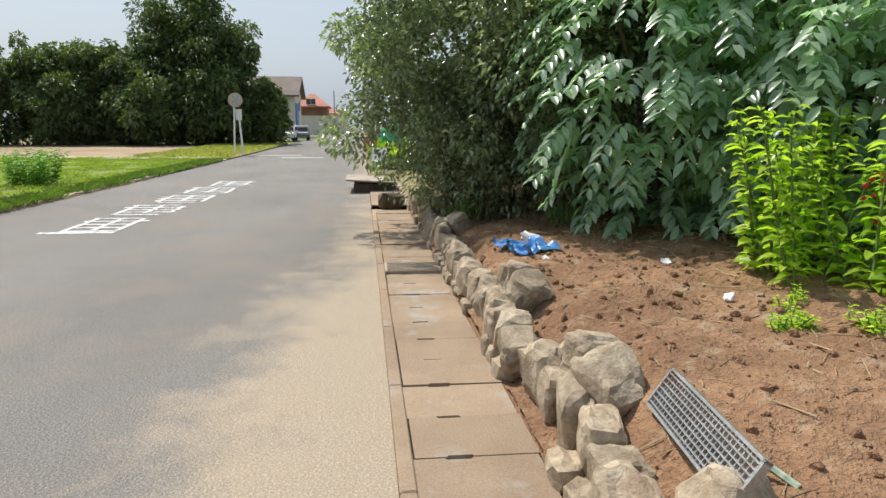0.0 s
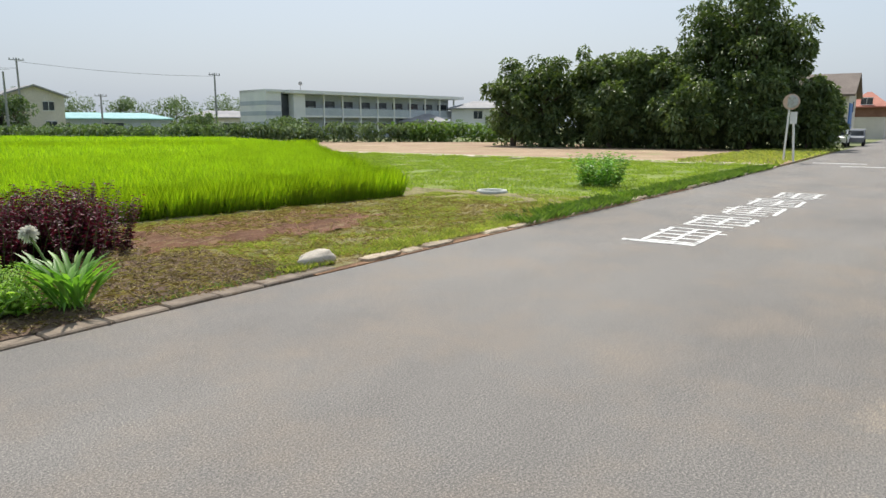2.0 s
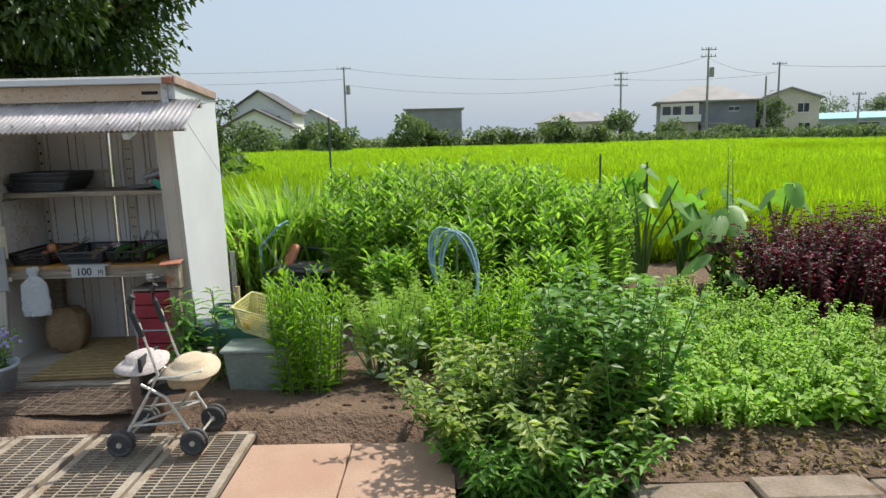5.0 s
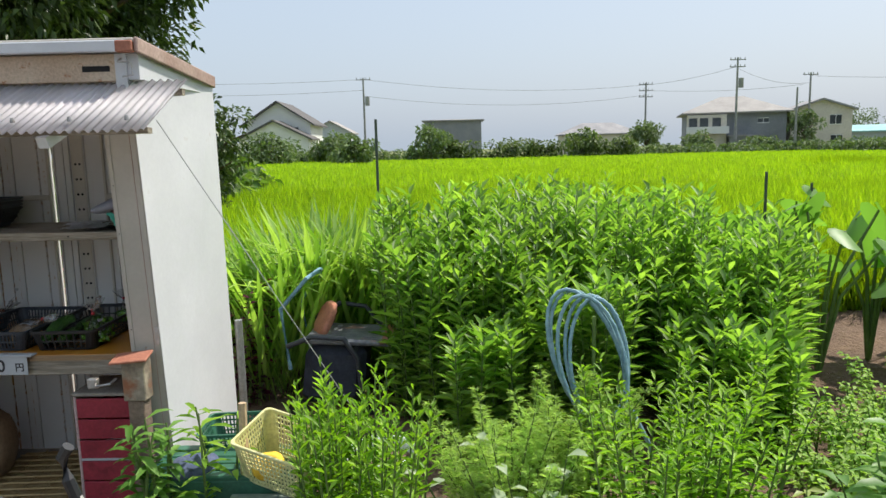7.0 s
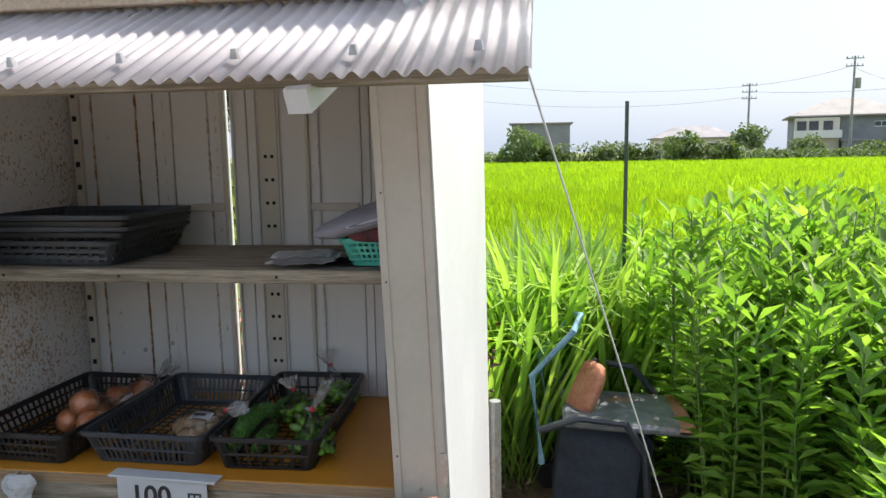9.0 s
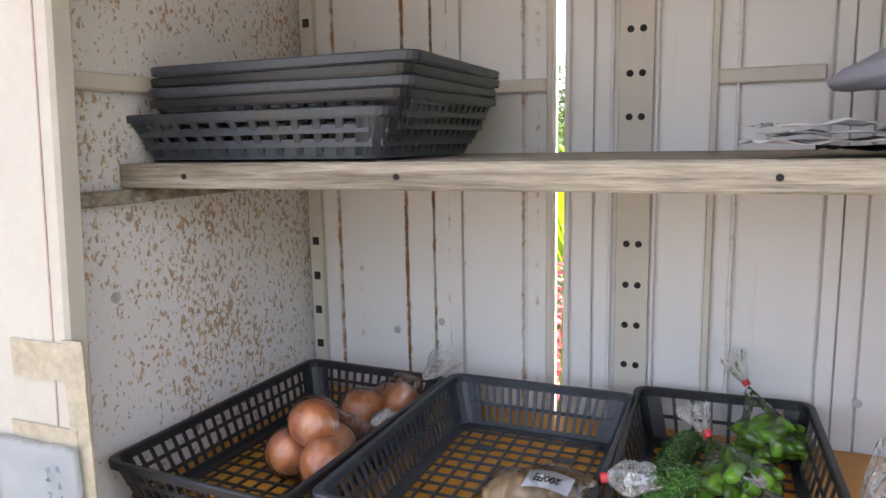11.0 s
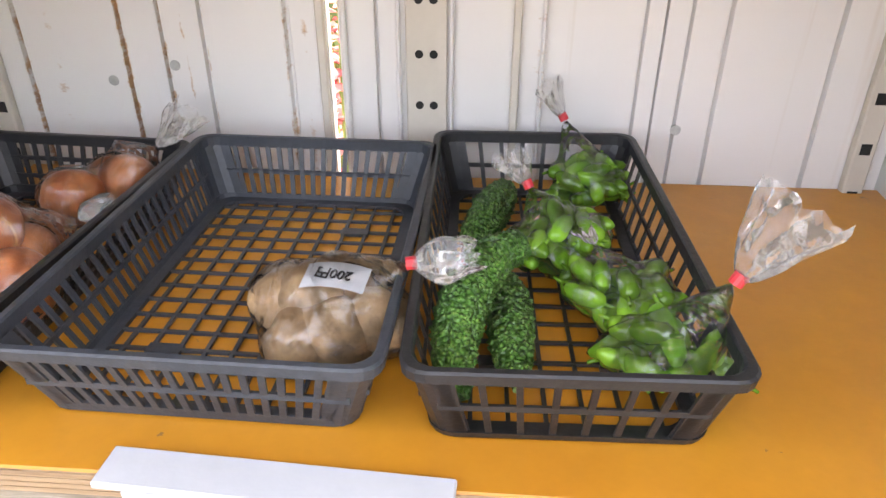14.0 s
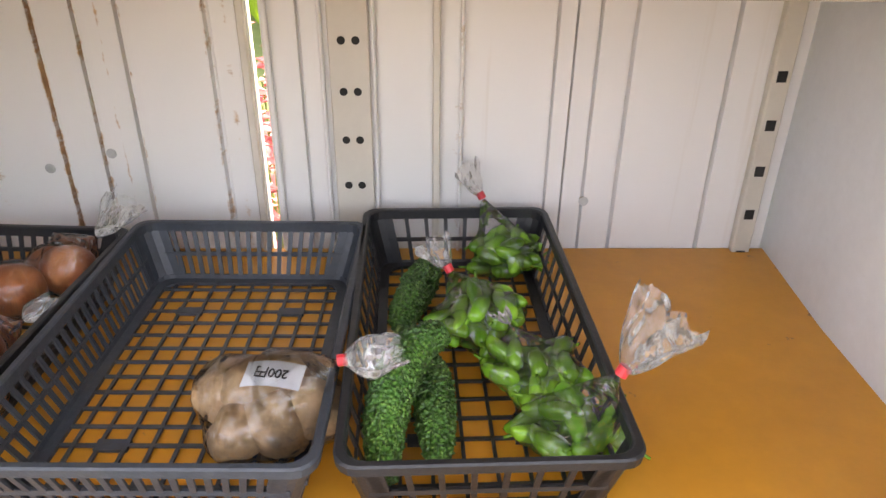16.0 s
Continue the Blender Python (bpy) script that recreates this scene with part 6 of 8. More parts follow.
def bag(at, balls, neck, ear, label, end="flag", tape=True, spread=1.0):
    """A clear bag drawn tight round balls (centre, radius), tied at a taped neck, with a loose end."""
    t = empty("plastic_bag", at, label, "bag")
    o = Vector(at)
    neck, ear = Vector(neck) - o, Vector(ear) - o
    nd, L = neck.normalized(), neck.length
    floor = min(p[2] - r for p, r in balls) - .001
    body = sum(Vector(p).length + r for p, r in balls) / len(balls) * .8
    phi = math.acos(min(.98, body / L))
    side = nd.orthogonal().normalized()
    up = nd.cross(side)
    bm = bmesh.new()
    bmesh.ops.create_icosphere(bm, subdivisions=5, radius=1)
    bm.verts.ensure_lookup_table()
    dirs = [v.co.copy() for v in bm.verts]
    reach = []
    for d in dirs:
        R = .02
        for p, q in balls:
            k = d.dot(Vector(p))
            h = k * k - Vector(p).length_squared + (q * 1.05) ** 2
            if h > 0:
                R = max(R, k + math.sqrt(h))
        th = d.angle(nd)
        if th < phi:
            w = math.atan2(d.dot(up), d.dot(side))
            cone = body / math.cos(th - phi)
            R = max(R, cone * (1 + .05 * math.sin(9 * w + 2 * math.sin(3 * w)) * min(1, th / .3) * (1 - th / phi)))
        reach.append(R)
    near = [[e.other_vert(v).index for e in v.link_edges] for v in bm.verts]
    taut = reach[:]
    for _ in range(12):
        taut = [max(r0, sum(taut[j] for j in nb) / len(nb)) for r0, nb in zip(reach, near)]
    for v, d, R in zip(bm.verts, dirs, taut):
        p = d * R
        g = 1.012 + .03 * noise.noise(p * 40 + o * 9) + .016 * noise.noise(p * 95 + o)
        v.co = p * g
        v.co.z = max(v.co.z, floor)
    part("film", bm, FILM, t, "clear crinkled plastic film", True).visible_shadow = False
    bm = bmesh.new()
    d = ear - neck
    q = d.to_track_quat("Z", "Y")
    rings = []
    m = 40
    for k in range(15):
        f = k / 14
        rr = (.005 + .019 * math.sin(math.pi * min(1, f * .9)) ** .8 if end == "puff" else .005 + .04 * f ** .65) * spread
        flat = .75 if end == "puff" else .32
        ring = []
        for i in range(m):
            w = 6.2832 * i / m
            c = 1 + .3 * noise.noise(Vector((math.cos(w) * 2.2, math.sin(w) * 2.2, f * 2.2)) + o * 7) + .14 * math.sin(7 * w + 5 * f + o.x * 40) * f
            ring.append(bm.verts.new(neck + d * f + q @ Vector((rr * c * math.cos(w), rr * c * flat * math.sin(w), .016 * f * noise.noise(Vector((math.cos(w) * 3, math.sin(w) * 3, o.y * 5)))))))
        rings.append(ring)
    for A, B in zip(rings, rings[1:]):
        for k in range(m):
            bm.faces.new((A[k], A[(k + 1) % m], B[(k + 1) % m], B[k]))
    part("bag_end", bm, FILM_END, t, smooth=True).visible_shadow = False
    if tape:
        bm = bmesh.new()
        dn = d.normalized()
        part("tape", cyl(bm, neck - dn * .005, neck + dn * .005, .0062, .0062, 12), TAPE, t, "red sealing tape")
    return t


def put_ball(t, name, p, r, mat, squash=.9, seed=0, lump=.06):
    bm = bmesh.new()
    s = bmesh.ops.create_icosphere(bm, subdivisions=3, radius=r)
    for v in s["verts"]:
        v.co *= 1 + lump * noise.noise(v.co / r * 1.3 + Vector((seed * 2.3, 0, seed)))
        v.co.z *= squash
    ob = part(name, bm, mat, t, smooth=True)
    ob.matrix_basis = pose(*p, seed * 37 % 50, seed * 23 % 40, seed * 61)
    return ob


def bagged(at, name, balls, mat, squash, seed, lump, *args, **kw):
    o = Vector(at)
    loc = [((Vector(p) - o)[:], r) for p, r in balls]
    t = bag(at, loc, *args, **kw)
    for k, (p, r) in enumerate(loc):
        put_ball(t, name, p, r, mat, squash, k + seed, lump)
    return t


# onions: two bags in the first basket
b = bagged((-2.975, 10.045, .853), "onion", (((-2.978, 10.055, .886), .04), ((-2.937, 10.022, .838), .043), ((-3.018, 10.045, .836), .039), ((-2.965, 10.085, .838), .038)), ONION, .92, 0, .06,
           (-2.905, 10.11, .872), (-2.885, 10.145, .88), "clear bag of brown onions", "puff", False, .7)
b = bagged((-2.955, 10.265, .842), "onion", (((-2.99, 10.235, .838), .04), ((-2.938, 10.285, .84), .04), ((-2.97, 10.3, .836), .034)), ONION, .92, 7, .06,
           (-2.905, 10.318, .878), (-2.87, 10.36, .915), "clear bag of brown onions lying on another", "flag", False)
# potatoes
b = bagged((-2.598, 9.99, .845), "potato", (((-2.64, 10.015, .838), .042), ((-2.59, 9.975, .832), .038), ((-2.55, 9.998, .832), .037), ((-2.625, 9.965, .83), .033), ((-2.59, 10.03, .835), .036), ((-2.615, 10.0, .86), .032)), POTATO, .85, 0, .25,
           (-2.515, 9.982, .909), (-2.457, 9.99, .915), "clear bag of potatoes with a price slip", "puff")
bm = bmesh.new()
bmesh.ops.create_grid(bm, x_segments=6, y_segments=4, size=.5, matrix=Matrix.Diagonal((.062, .031, 1, 1)))
for v in bm.verts:
    v.co.z = -6 * v.co.x ** 2
slip = part("price_slip", bm, PAPER, b, "white paper price slip")
slip.matrix_basis = pose(.012, -.012, .051, 16, -2, -9)


def lettering(text, size, parent, m, mat, depth=.0006):
    """Letters as a mesh under the thing that they are written on."""
    cu = bpy.data.curves.new("lettering", "FONT")
    cu.body, cu.size, cu.extrude, cu.offset = text, size, depth, size * (.018 if size > .03 else .003)
    cu.align_x, cu.align_y = "CENTER", "CENTER"
    tmp = bpy.data.objects.new("lettering", cu)
    scene.collection.objects.link(tmp)
    me = bpy.data.meshes.new_from_object(tmp.evaluated_get(bpy.context.evaluated_depsgraph_get()))
    bpy.data.objects.remove(tmp)
    me.materials.clear()
    me.materials.append(mat)
    ob = new("lettering", me)
    ob.parent = parent
    ob.matrix_basis = m
    return ob


INK = surface("black_ink", (.012, .012, .014), (.025, .025, .028), 9, 40, .6, 0)
lettering("200円", .0145, slip, pose(0, 0, .0012, 0, 0, 176), INK)

# peppers
def pepper_mesh():
    bm = bmesh.new()
    s = bmesh.ops.create_icosphere(bm, subdivisions=2, radius=1)
    for v in s["verts"]:
        f = (v.co.z + 1) / 2
        k = .0122 * (.78 + .3 * f)
        a = math.atan2(v.co.y, v.co.x)
        k *= 1 + .09 * math.cos(3 * a)
        v.co = Vector((v.co.x * k + .004 * math.sin(2.5 * v.co.z), v.co.y * k, v.co.z * .024))
    cyl(bm, (.002, 0, .022), (.006, 0, .034), .0024, .0019, 5)
    me = bpy.data.meshes.new("pepper")
    bm.to_mesh(me)
    bm.free()
    me.materials.append(PEPPER)
    me.polygons.foreach_set("use_smooth", [True] * len(me.polygons))
    return me


pep = pepper_mesh()
for at, size, neck, ear, n, sp in (((-2.31, 10.355, .832), (.06, .05, .026), (-2.347, 10.388, .912), (-2.372, 10.4, .955), 34, .8),
                                   ((-2.362, 10.165, .836), (.056, .058, .032), (-2.402, 10.19, .897), (-2.422, 10.205, .93), 40, .7),
                                   ((-2.306, 10.062, .832), (.064, .04, .028), (-2.33, 10.115, .862), (-2.34, 10.13, .87), 32, .3),
                                   ((-2.275, 9.968, .832), (.062, .034, .026), (-2.252, 9.915, .946), (-2.218, 9.925, 1.008), 28, 1.0)):
    items = []
    for k in range(n):
        d = sphere_dirs(1)[0] * np.array(size) * (.45 + .55 * rng.random() ** .5)
        items.append(((float(d[0]), float(d[1]), float(max(d[2], -.024))), .0135))
    b = bag(at, items, neck, ear, "clear taped bag of small green peppers", "flag", at[1] < 9.99 or at[1] > 10.1, sp)
    for d, _ in items:
        ob = new("pepper", pep)
        ob.parent = b
        ob.matrix_basis = pose(*d, rng.uniform(60, 120), rng.uniform(-25, 25), rng.uniform(0, 360))


# bitter melons
def goya(pts, r, label):
    bm = bmesh.new()
    P = [Vector(p) for p in pts]
    n, seg = 110, 40
    path = []
    for i in range(n + 1):
        u = i / n * (len(P) - 1)
        k = min(int(u), len(P) - 2)
        f = u - k
        a, b_, c, d = P[max(k - 1, 0)], P[k], P[k + 1], P[min(k + 2, len(P) - 1)]
        path.append(.5 * ((2 * b_) + (c - a) * f + (2 * a - 5 * b_ + 4 * c - d) * f * f + (3 * b_ - a - 3 * c + d) * f ** 3))
    rings = []
    for i, p in enumerate(path):
        f = i / n
        q = (path[min(i + 1, n)] - path[max(i - 1, 0)]).to_track_quat("Z", "Y")
        base = r * max(.05, math.sin(math.pi * min(1, max(0, .04 + .92 * f)))) ** .5
        ring = []
        for k in range(seg):
            a = 2 * math.pi * k / seg
            bump = .0065 * abs(noise.noise(Vector((math.cos(a) * 4.2, math.sin(a) * 4.2, f * 34)))) + .0022 * max(0, math.cos(9 * a)) + .002 * noise.noise(Vector((math.cos(a) * 9, math.sin(a) * 9, f * 80)))
            ring.append(bm.verts.new(p + q @ Vector(((base + bump) * math.cos(a), (base + bump) * math.sin(a), 0))))
        rings.append(ring)
    for A, B in zip(rings, rings[1:]):
        for k in range(seg):
            bm.faces.new((A[k], A[(k + 1) % seg], B[(k + 1) % seg], B[k]))
    bm.faces.new(rings[0][::-1])
    bm.faces.new(rings[-1])
    g = tagged(part("bitter_melon", bm, GOYA, smooth=True), label, "vegetable")
    bm = bmesh.new()
    d = (path[0] - path[3]).normalized()
    part("stem", tube(bm, [path[0], path[0] + d * .008, path[0] + d * .016 + Vector((0, 0, .003))], .003, 6), STEMM, g)
    return g


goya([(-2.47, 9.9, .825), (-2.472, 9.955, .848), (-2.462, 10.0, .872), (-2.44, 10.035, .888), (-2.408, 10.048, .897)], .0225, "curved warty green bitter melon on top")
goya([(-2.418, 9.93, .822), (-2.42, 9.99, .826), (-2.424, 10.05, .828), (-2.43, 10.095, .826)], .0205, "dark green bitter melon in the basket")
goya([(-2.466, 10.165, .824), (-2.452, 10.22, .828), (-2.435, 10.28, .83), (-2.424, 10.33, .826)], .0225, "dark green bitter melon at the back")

# cushion, folded cloths on the shelf
def cushion(at, size, mat, label, rz=0, name="cushion", sag=0.3, rx=0, ry=0):
    bm = bmesh.new()
    s = bmesh.ops.create_icosphere(bm, subdivisions=4, radius=1)
    for v in s["verts"]:
        p = v.co
        q = Vector([math.copysign(abs(c) ** .5, c) for c in p])
        w = .05 * noise.noise(p * 3 + Vector(at))
        v.co = Vector((q.x * size[0], q.y * size[1], p.z * size[2] * (1 - sag * abs(p.x)) + w * size[2] * 3))
    ob = part(name, bm, mat, smooth=True)
    ob.matrix_basis = pose(*at, rx, ry, rz)
    return tagged(ob, label, name.replace("_", " "))


def striped(name, a, b, period, axis=0):
    m, n, l = shader(name)
    co = n.new("ShaderNodeTexCoord").outputs["Object"]
    w = n.new("ShaderNodeTexWave")
    w.inputs["Scale"].default_value = period
    w.bands_direction = "XYZ"[axis]
    l.new(co, w.inputs[0])
    r = ramp_of(n, [(.7, a), (.85, b)])
    l.new(w.outputs["Fac"], r.inputs[0])
    p = n.new("ShaderNodeBsdfPrincipled")
    l.new(r.outputs[0], p.inputs["Base Color"])
    p.inputs["Roughness"].default_value = .9
    o = n.new("ShaderNodeOutputMaterial")
    l.new(p.outputs[0], o.inputs[0])
    return m


cushion((-2.08, 10.1, 1.43), (.2, .17, .032), striped("striped_cloth", (.19, .2, .27), (.5, .5, .54), 140, 1), "grey-blue striped flat cushion on folded cloth", 8, "cushion", ry=-15)
cushion((-2.06, 10.08, 1.385), (.13, .13, .032), surface("dark_plaid", (.03, .03, .04), (.25, .06, .06), 22, 80, .95, .4), "dark red and black folded cloth in a basket", 4, "folded_cloth")
def folded(at, w, d, layers, mat, label, name, rz):
    t = empty(name, at, label, "cloth", rz=rz)
    for q in range(layers):
        bm = bmesh.new()
        n = 16
        sh = rm.uniform(-.01, .01)
        g = [[bm.verts.new(((-w / 2 + w * i / n) * (1 - .06 * q) + sh + .01 * noise.noise(Vector((j * .5, q, 0))), -d / 2 + d * j / n + .012 * noise.noise(Vector((i * .4, q, 5))),
                            .004 + .009 * q + .006 * noise.noise(Vector((i * .35, j * .35, q * 3))) + .012 * max(0, i / n - .75))) for i in range(n + 1)] for j in range(n + 1)]
        for j in range(n):
            for i in range(n):
                bm.faces.new((g[j][i], g[j][i + 1], g[j + 1][i + 1], g[j + 1][i]))
        bmesh.ops.solidify(bm, geom=list(bm.faces), thickness=.004)
        part("fold", bm, mat, t, smooth=True)
    return t


folded((-2.28, 10.0, 1.309), .17, .13, 3, surface("white_cotton", (.7, .71, .73), (.8, .81, .83), 6, 80, .9, .2, grain=.05), "folded white cloth lying on the shelf", "white_cloth", 10)
folded((-2.22, 10.05, 1.301), .14, .12, 1, INK, "black cloth under the white one", "black_cloth", 4)

# price sign on the table edge
sg = empty("price_sign", (-2.61, 9.82, .79), "white paper price sign taped to the table edge", "sign")
bm = bmesh.new()
part("backing_strip", box(bm, -.145, .145, -.018, .024, .0005, .008, .002, pose(0, 0, 0, 0, 0, -3)), PAPER, sg)
bm = bmesh.new()
board = part("paper", box(bm, -.118, .118, -.0145, -.012, -.078, .004), PAPER, sg)
lettering("100", .072, board, pose(-.03, -.0152, -.042, 90, 0, 0), INK)
lettering("円", .04, board, pose(.085, -.0152, -.048, 90, 0, 0), INK)

# white sheet on the front post, taped note
bm = bmesh.new()
gx, gz = 14, 30
g = [[bm.verts.new((-.085 + .165 * i / gx, -.004 - .007 * abs(noise.noise(Vector((i * .35, j * .16, 2)))) - .003 * abs(noise.noise(Vector((i * .9, j * .3, 7)))), -.2 + .31 * j / gz + .008 * noise.noise(Vector((i * .3, 0, j // 28))))) for i in range(gx + 1)] for j in range(gz + 1)]
for j in range(gz):
    for i in range(gx):
        bm.faces.new((g[j][i], g[j][i + 1], g[j + 1][i + 1], g[j + 1][i]))
bmesh.ops.solidify(bm, geom=list(bm.faces), thickness=.0015)
nt = part("taped_note", bm, surface("pale_plastic_sheet", (.56, .6, .62), (.64, .68, .7), 3, 40, .35, .03, grain=.04), label="faded notice in a pale plastic sheet taped to the post", smooth=True)
nt.matrix_basis = pose(XL - .005, YF - .0105, .83, 0, 0, 0)
tagged(nt, category="notice")
FAINT_INK = surface("faint_ink", (.2, .23, .3), (.34, .38, .44), 30, 60, .8, 0)
for col in (.03, .05):
    for k in range(6):
        bm = bmesh.new()
        u = .075 - .018 * k + rm.uniform(-.002, .002)
        for q in range(3):
            w = rm.uniform(.002, .006)
            box(bm, -w, w, -.0145, -.0125, -.0005, .0005, 0, Matrix.Translation((col + rm.uniform(-.003, .003), 0, u + rm.uniform(-.005, .005))) @ pose(0, 0, 0, 0, rm.uniform(-90, 90), 0))
        part("writing", bm, FAINT_INK, nt)
OLD_TAPE = surface("yellowed_tape", (.34, .29, .21), (.42, .37, .28), 12, 50, .4, .05)
for x, z, w, h in ((XL + .03, 1.05, .13, .05), (XL + .075, .97, .035, .22), (XL + .01, .945, .12, .03), (XL + .03, .715, .14, .03)):
    bm = bmesh.new()
    tagged(part("tape_strip", box(bm, x - w / 2, x + w / 2, YF - .0112 - w * .012, YF - .0081, z - h / 2, z + h / 2), OLD_TAPE), "yellowed packing tape stuck on the post", "tape")
bm = bmesh.new()
nn, mm = 44, 26
rings = []
prof = [(.0, .030), (-.02, .042), (-.045, .030), (-.062, .018), (-.085, .05), (-.115, .084), (-.2, .09), (-.31, .093), (-.345, .088)]
for k in range(mm + 1):
    zz = -.345 * k / mm
    i = max(j for j in range(len(prof) - 1) if prof[j][0] >= zz)
    f = (zz - prof[i][0]) / (prof[i + 1][0] - prof[i][0])
    rr = prof[i][1] + (prof[i + 1][1] - prof[i][1]) * f
    row = []
    for q in range(nn):
        a = 6.2832 * q / nn
        p = Vector((math.cos(a) * rr * 26, math.sin(a) * 5, zz * 22))
        c = .011 * (abs(noise.noise(p)) - .2) + .008 * (abs(noise.noise(p * 2.3)) - .2)
        row.append(bm.verts.new((rr * math.cos(a) + c * 1.4, min(.3 * rr, .016) * math.sin(a) + c * 1.2 - .004, zz + c * .8)))
    rings.append(row)
for A, B in zip(rings, rings[1:]):
    for q in range(nn):
        bm.faces.new((A[q], A[(q + 1) % nn], B[(q + 1) % nn], B[q]))
bm.faces.new(rings[0])
bm.faces.new(rings[-1][::-1])
cbt = empty("carrier_bag", (-2.985, 9.79, .795), "bunch of white carrier bags hanging at the table edge", "bag", rz=8)
part("bag_body", bm, PAPER, cbt)
bm = bmesh.new()
part("hook", tube(bm, [(0, .012, .004), (0, -.004, .004), (0, -.006, -.016)], .0025, 5), GALV, cbt)
cushion((-2.95, 10.1, .27), (.14, .13, .17), surface("brown_sack", (.2, .13, .07), (.32, .22, .13), 6, 60, .9, .5), "brown paper sack under the table", 10, "sack", .1)

# ---- things in front of the stand ----
MAT_WOVEN = surface("woven_straw", (.42, .3, .13), (.6, .46, .24), 18, 90, .9, .6, stretch=(1, 5, 1), depth=.006)
DARK_MAT = surface("dark_doormat", (.13, .095, .07), (.27, .2, .15), 10, 60, .95, .8, depth=.01)


def floor_mat(x0, x1, y0, y1, z, mat, label, ribs, rz=0, cross=0):
    t = empty("floor_mat", ((x0 + x1) / 2, (y0 + y1) / 2, z), label, "mat", rz=rz)
    a, b = (x1 - x0) / 2, (y1 - y0) / 2
    bm = bmesh.new()
    n = 24
    g = [[bm.verts.new((-a + 2 * a * i / n, -b + 2 * b * j / n, .012 + .008 * noise.noise(Vector((i * .4, j * .4, z * 9))))) for i in range(n + 1)] for j in range(n + 1)]
    for j in range(n):
        for i in range(n):
            bm.faces.new((g[j][i], g[j][i + 1], g[j + 1][i + 1], g[j + 1][i]))
    bmesh.ops.solidify(bm, geom=list(bm.faces), thickness=.012)
    part("weave", bm, mat, t)
    bm = bmesh.new()
    for k in range(1, ribs):
        y = -b + 2 * b * k / ribs
        tube(bm, [(-a, y, .02), (0, y, .022), (a, y, .02)], .004, 4)
    for k in range(1, cross):
        x = -a + 2 * a * k / cross
        tube(bm, [(x, -b, .021), (x, b, .021)], .003, 4)
    part("ribs", bm, mat, t)
    return t


floor_mat(-2.9, -2.02, 9.42, 10.4, .1, MAT_WOVEN, "woven straw mat on the stand floor", 16, 2, 8)
floor_mat(-3.0, -1.98, 8.88, 9.33, .075, DARK_MAT, "worn dark patterned doormat on the ground", 9, -2, 14)
slab("timber_sill", [(-3.4, 9.33), (-1.95, 9.33), (-1.95, 9.46), (-3.4, 9.46)], 0.0, .1, OLD_WOOD, kind="structure", label="low timber sill before the stand", category="sill")
slab("floor_boards", [(-3.2, 9.46), (-1.9, 9.46), (-1.9, 9.77), (-3.2, 9.77)], 0.0, .098, OLD_WOOD, kind="structure", label="boards before the stand", category="floor")

# red crate
cr = empty("red_crate", (-2.165, 9.99, .1), "crimson painted slatted wooden crate", "crate")
RED = surface("crimson_paint", (.28, .02, .035), (.4, .04, .06), 5, 60, .6, .2, stains=(.2, .02, .03), stain_scale=9)
for k in range(5):
    bm = bmesh.new()
    part("slat", box(bm, -.175, .175, -.12, -.105, .01 + .095 * k, .097 + .095 * k, .003), RED, cr)
    bm = bmesh.new()
    part("slat", box(bm, -.175, .175, .105, .12, .01 + .095 * k, .097 + .095 * k, .003), RED, cr)
for x in (-.187, .175):
    bm = bmesh.new()
    part("end_board", box(bm, x, x + .012, -.12, .12, 0, .49, .003), surface("pink_edge", (.55, .4, .38), (.65, .5, .48), 5, 60, .7, .1), cr)
bm = bmesh.new()
part("lid", box(bm, -.19, .19, -.125, .125, .49, .505, .003), CONCRETE, cr)
bm = bmesh.new()
part("divider", box(bm, -.176, .176, -.1225, -.119, .197, .207), PAPER, cr)

# rusty money box on the post
mb = empty("money_box", (-1.958, 9.655, .655), "rusty box with a red metal lid on the post", "box")
bm = bmesh.new()
part("body", box(bm, -.045, .045, -.035, .035, 0, .17, .004), surface("rusty_tin", (.12, .09, .065), (.42, .36, .27), 14, 60, .7, .3, stains=(.3, .12, .06), stain_scale=9), mb)
bm = bmesh.new()
part("lid", box(bm, -.07, .07, -.06, .05, .172, .182, .003, pose(0, 0, 0, 5, -3, 8)), RUST_RED, mb)
bm = bmesh.new()
part("handle", tube(bm, [(-.06, -.052, .1), (-.06, -.1, .095), (-.11, -.11, .09), (-.12, -.08, .1)], .005, 6), GALV, mb)
bm = bmesh.new()
part("padlock", box(bm, -.15, -.11, -.1, -.075, .075, .115, .004), GALV, mb)
bm = bmesh.new()
tagged(part("support_post", box(bm, -1.99, -1.925, 9.625, 9.69, .0, .655, .004), DARK_MAT), "dark timber post beneath the box", "post")

# pots, plants at the stand
def pot(at, r, h, mat, label, name="flower_pot", taper=.75):
    t = empty(name, at, label, "pot")
    bm = bmesh.new()
    n = 24
    prof = [(r * taper, 0), (r, h), (r * 1.06, h), (r * 1.06, h - .02), (r * .97, h - .025), (r * .95, h - .03), (r * .7, .03)]
    rings = [[bm.verts.new((p * math.cos(2 * math.pi * k / n), p * math.sin(2 * math.pi * k / n), z)) for k in range(n)] for p, z in prof]
    for A, B in zip(rings, rings[1:]):
        for k in range(n):
            bm.faces.new((A[k], A[(k + 1) % n], B[(k + 1) % n], B[k]))
    bm.faces.new(rings[0][::-1])
    part("body", bm, mat, t, smooth=True)
    bm = bmesh.new()
    part("soil", cyl(bm, (0, 0, h - .06), (0, 0, h - .05), r * .93, r * .93, 20), GARDEN_SOIL, t)
    return t


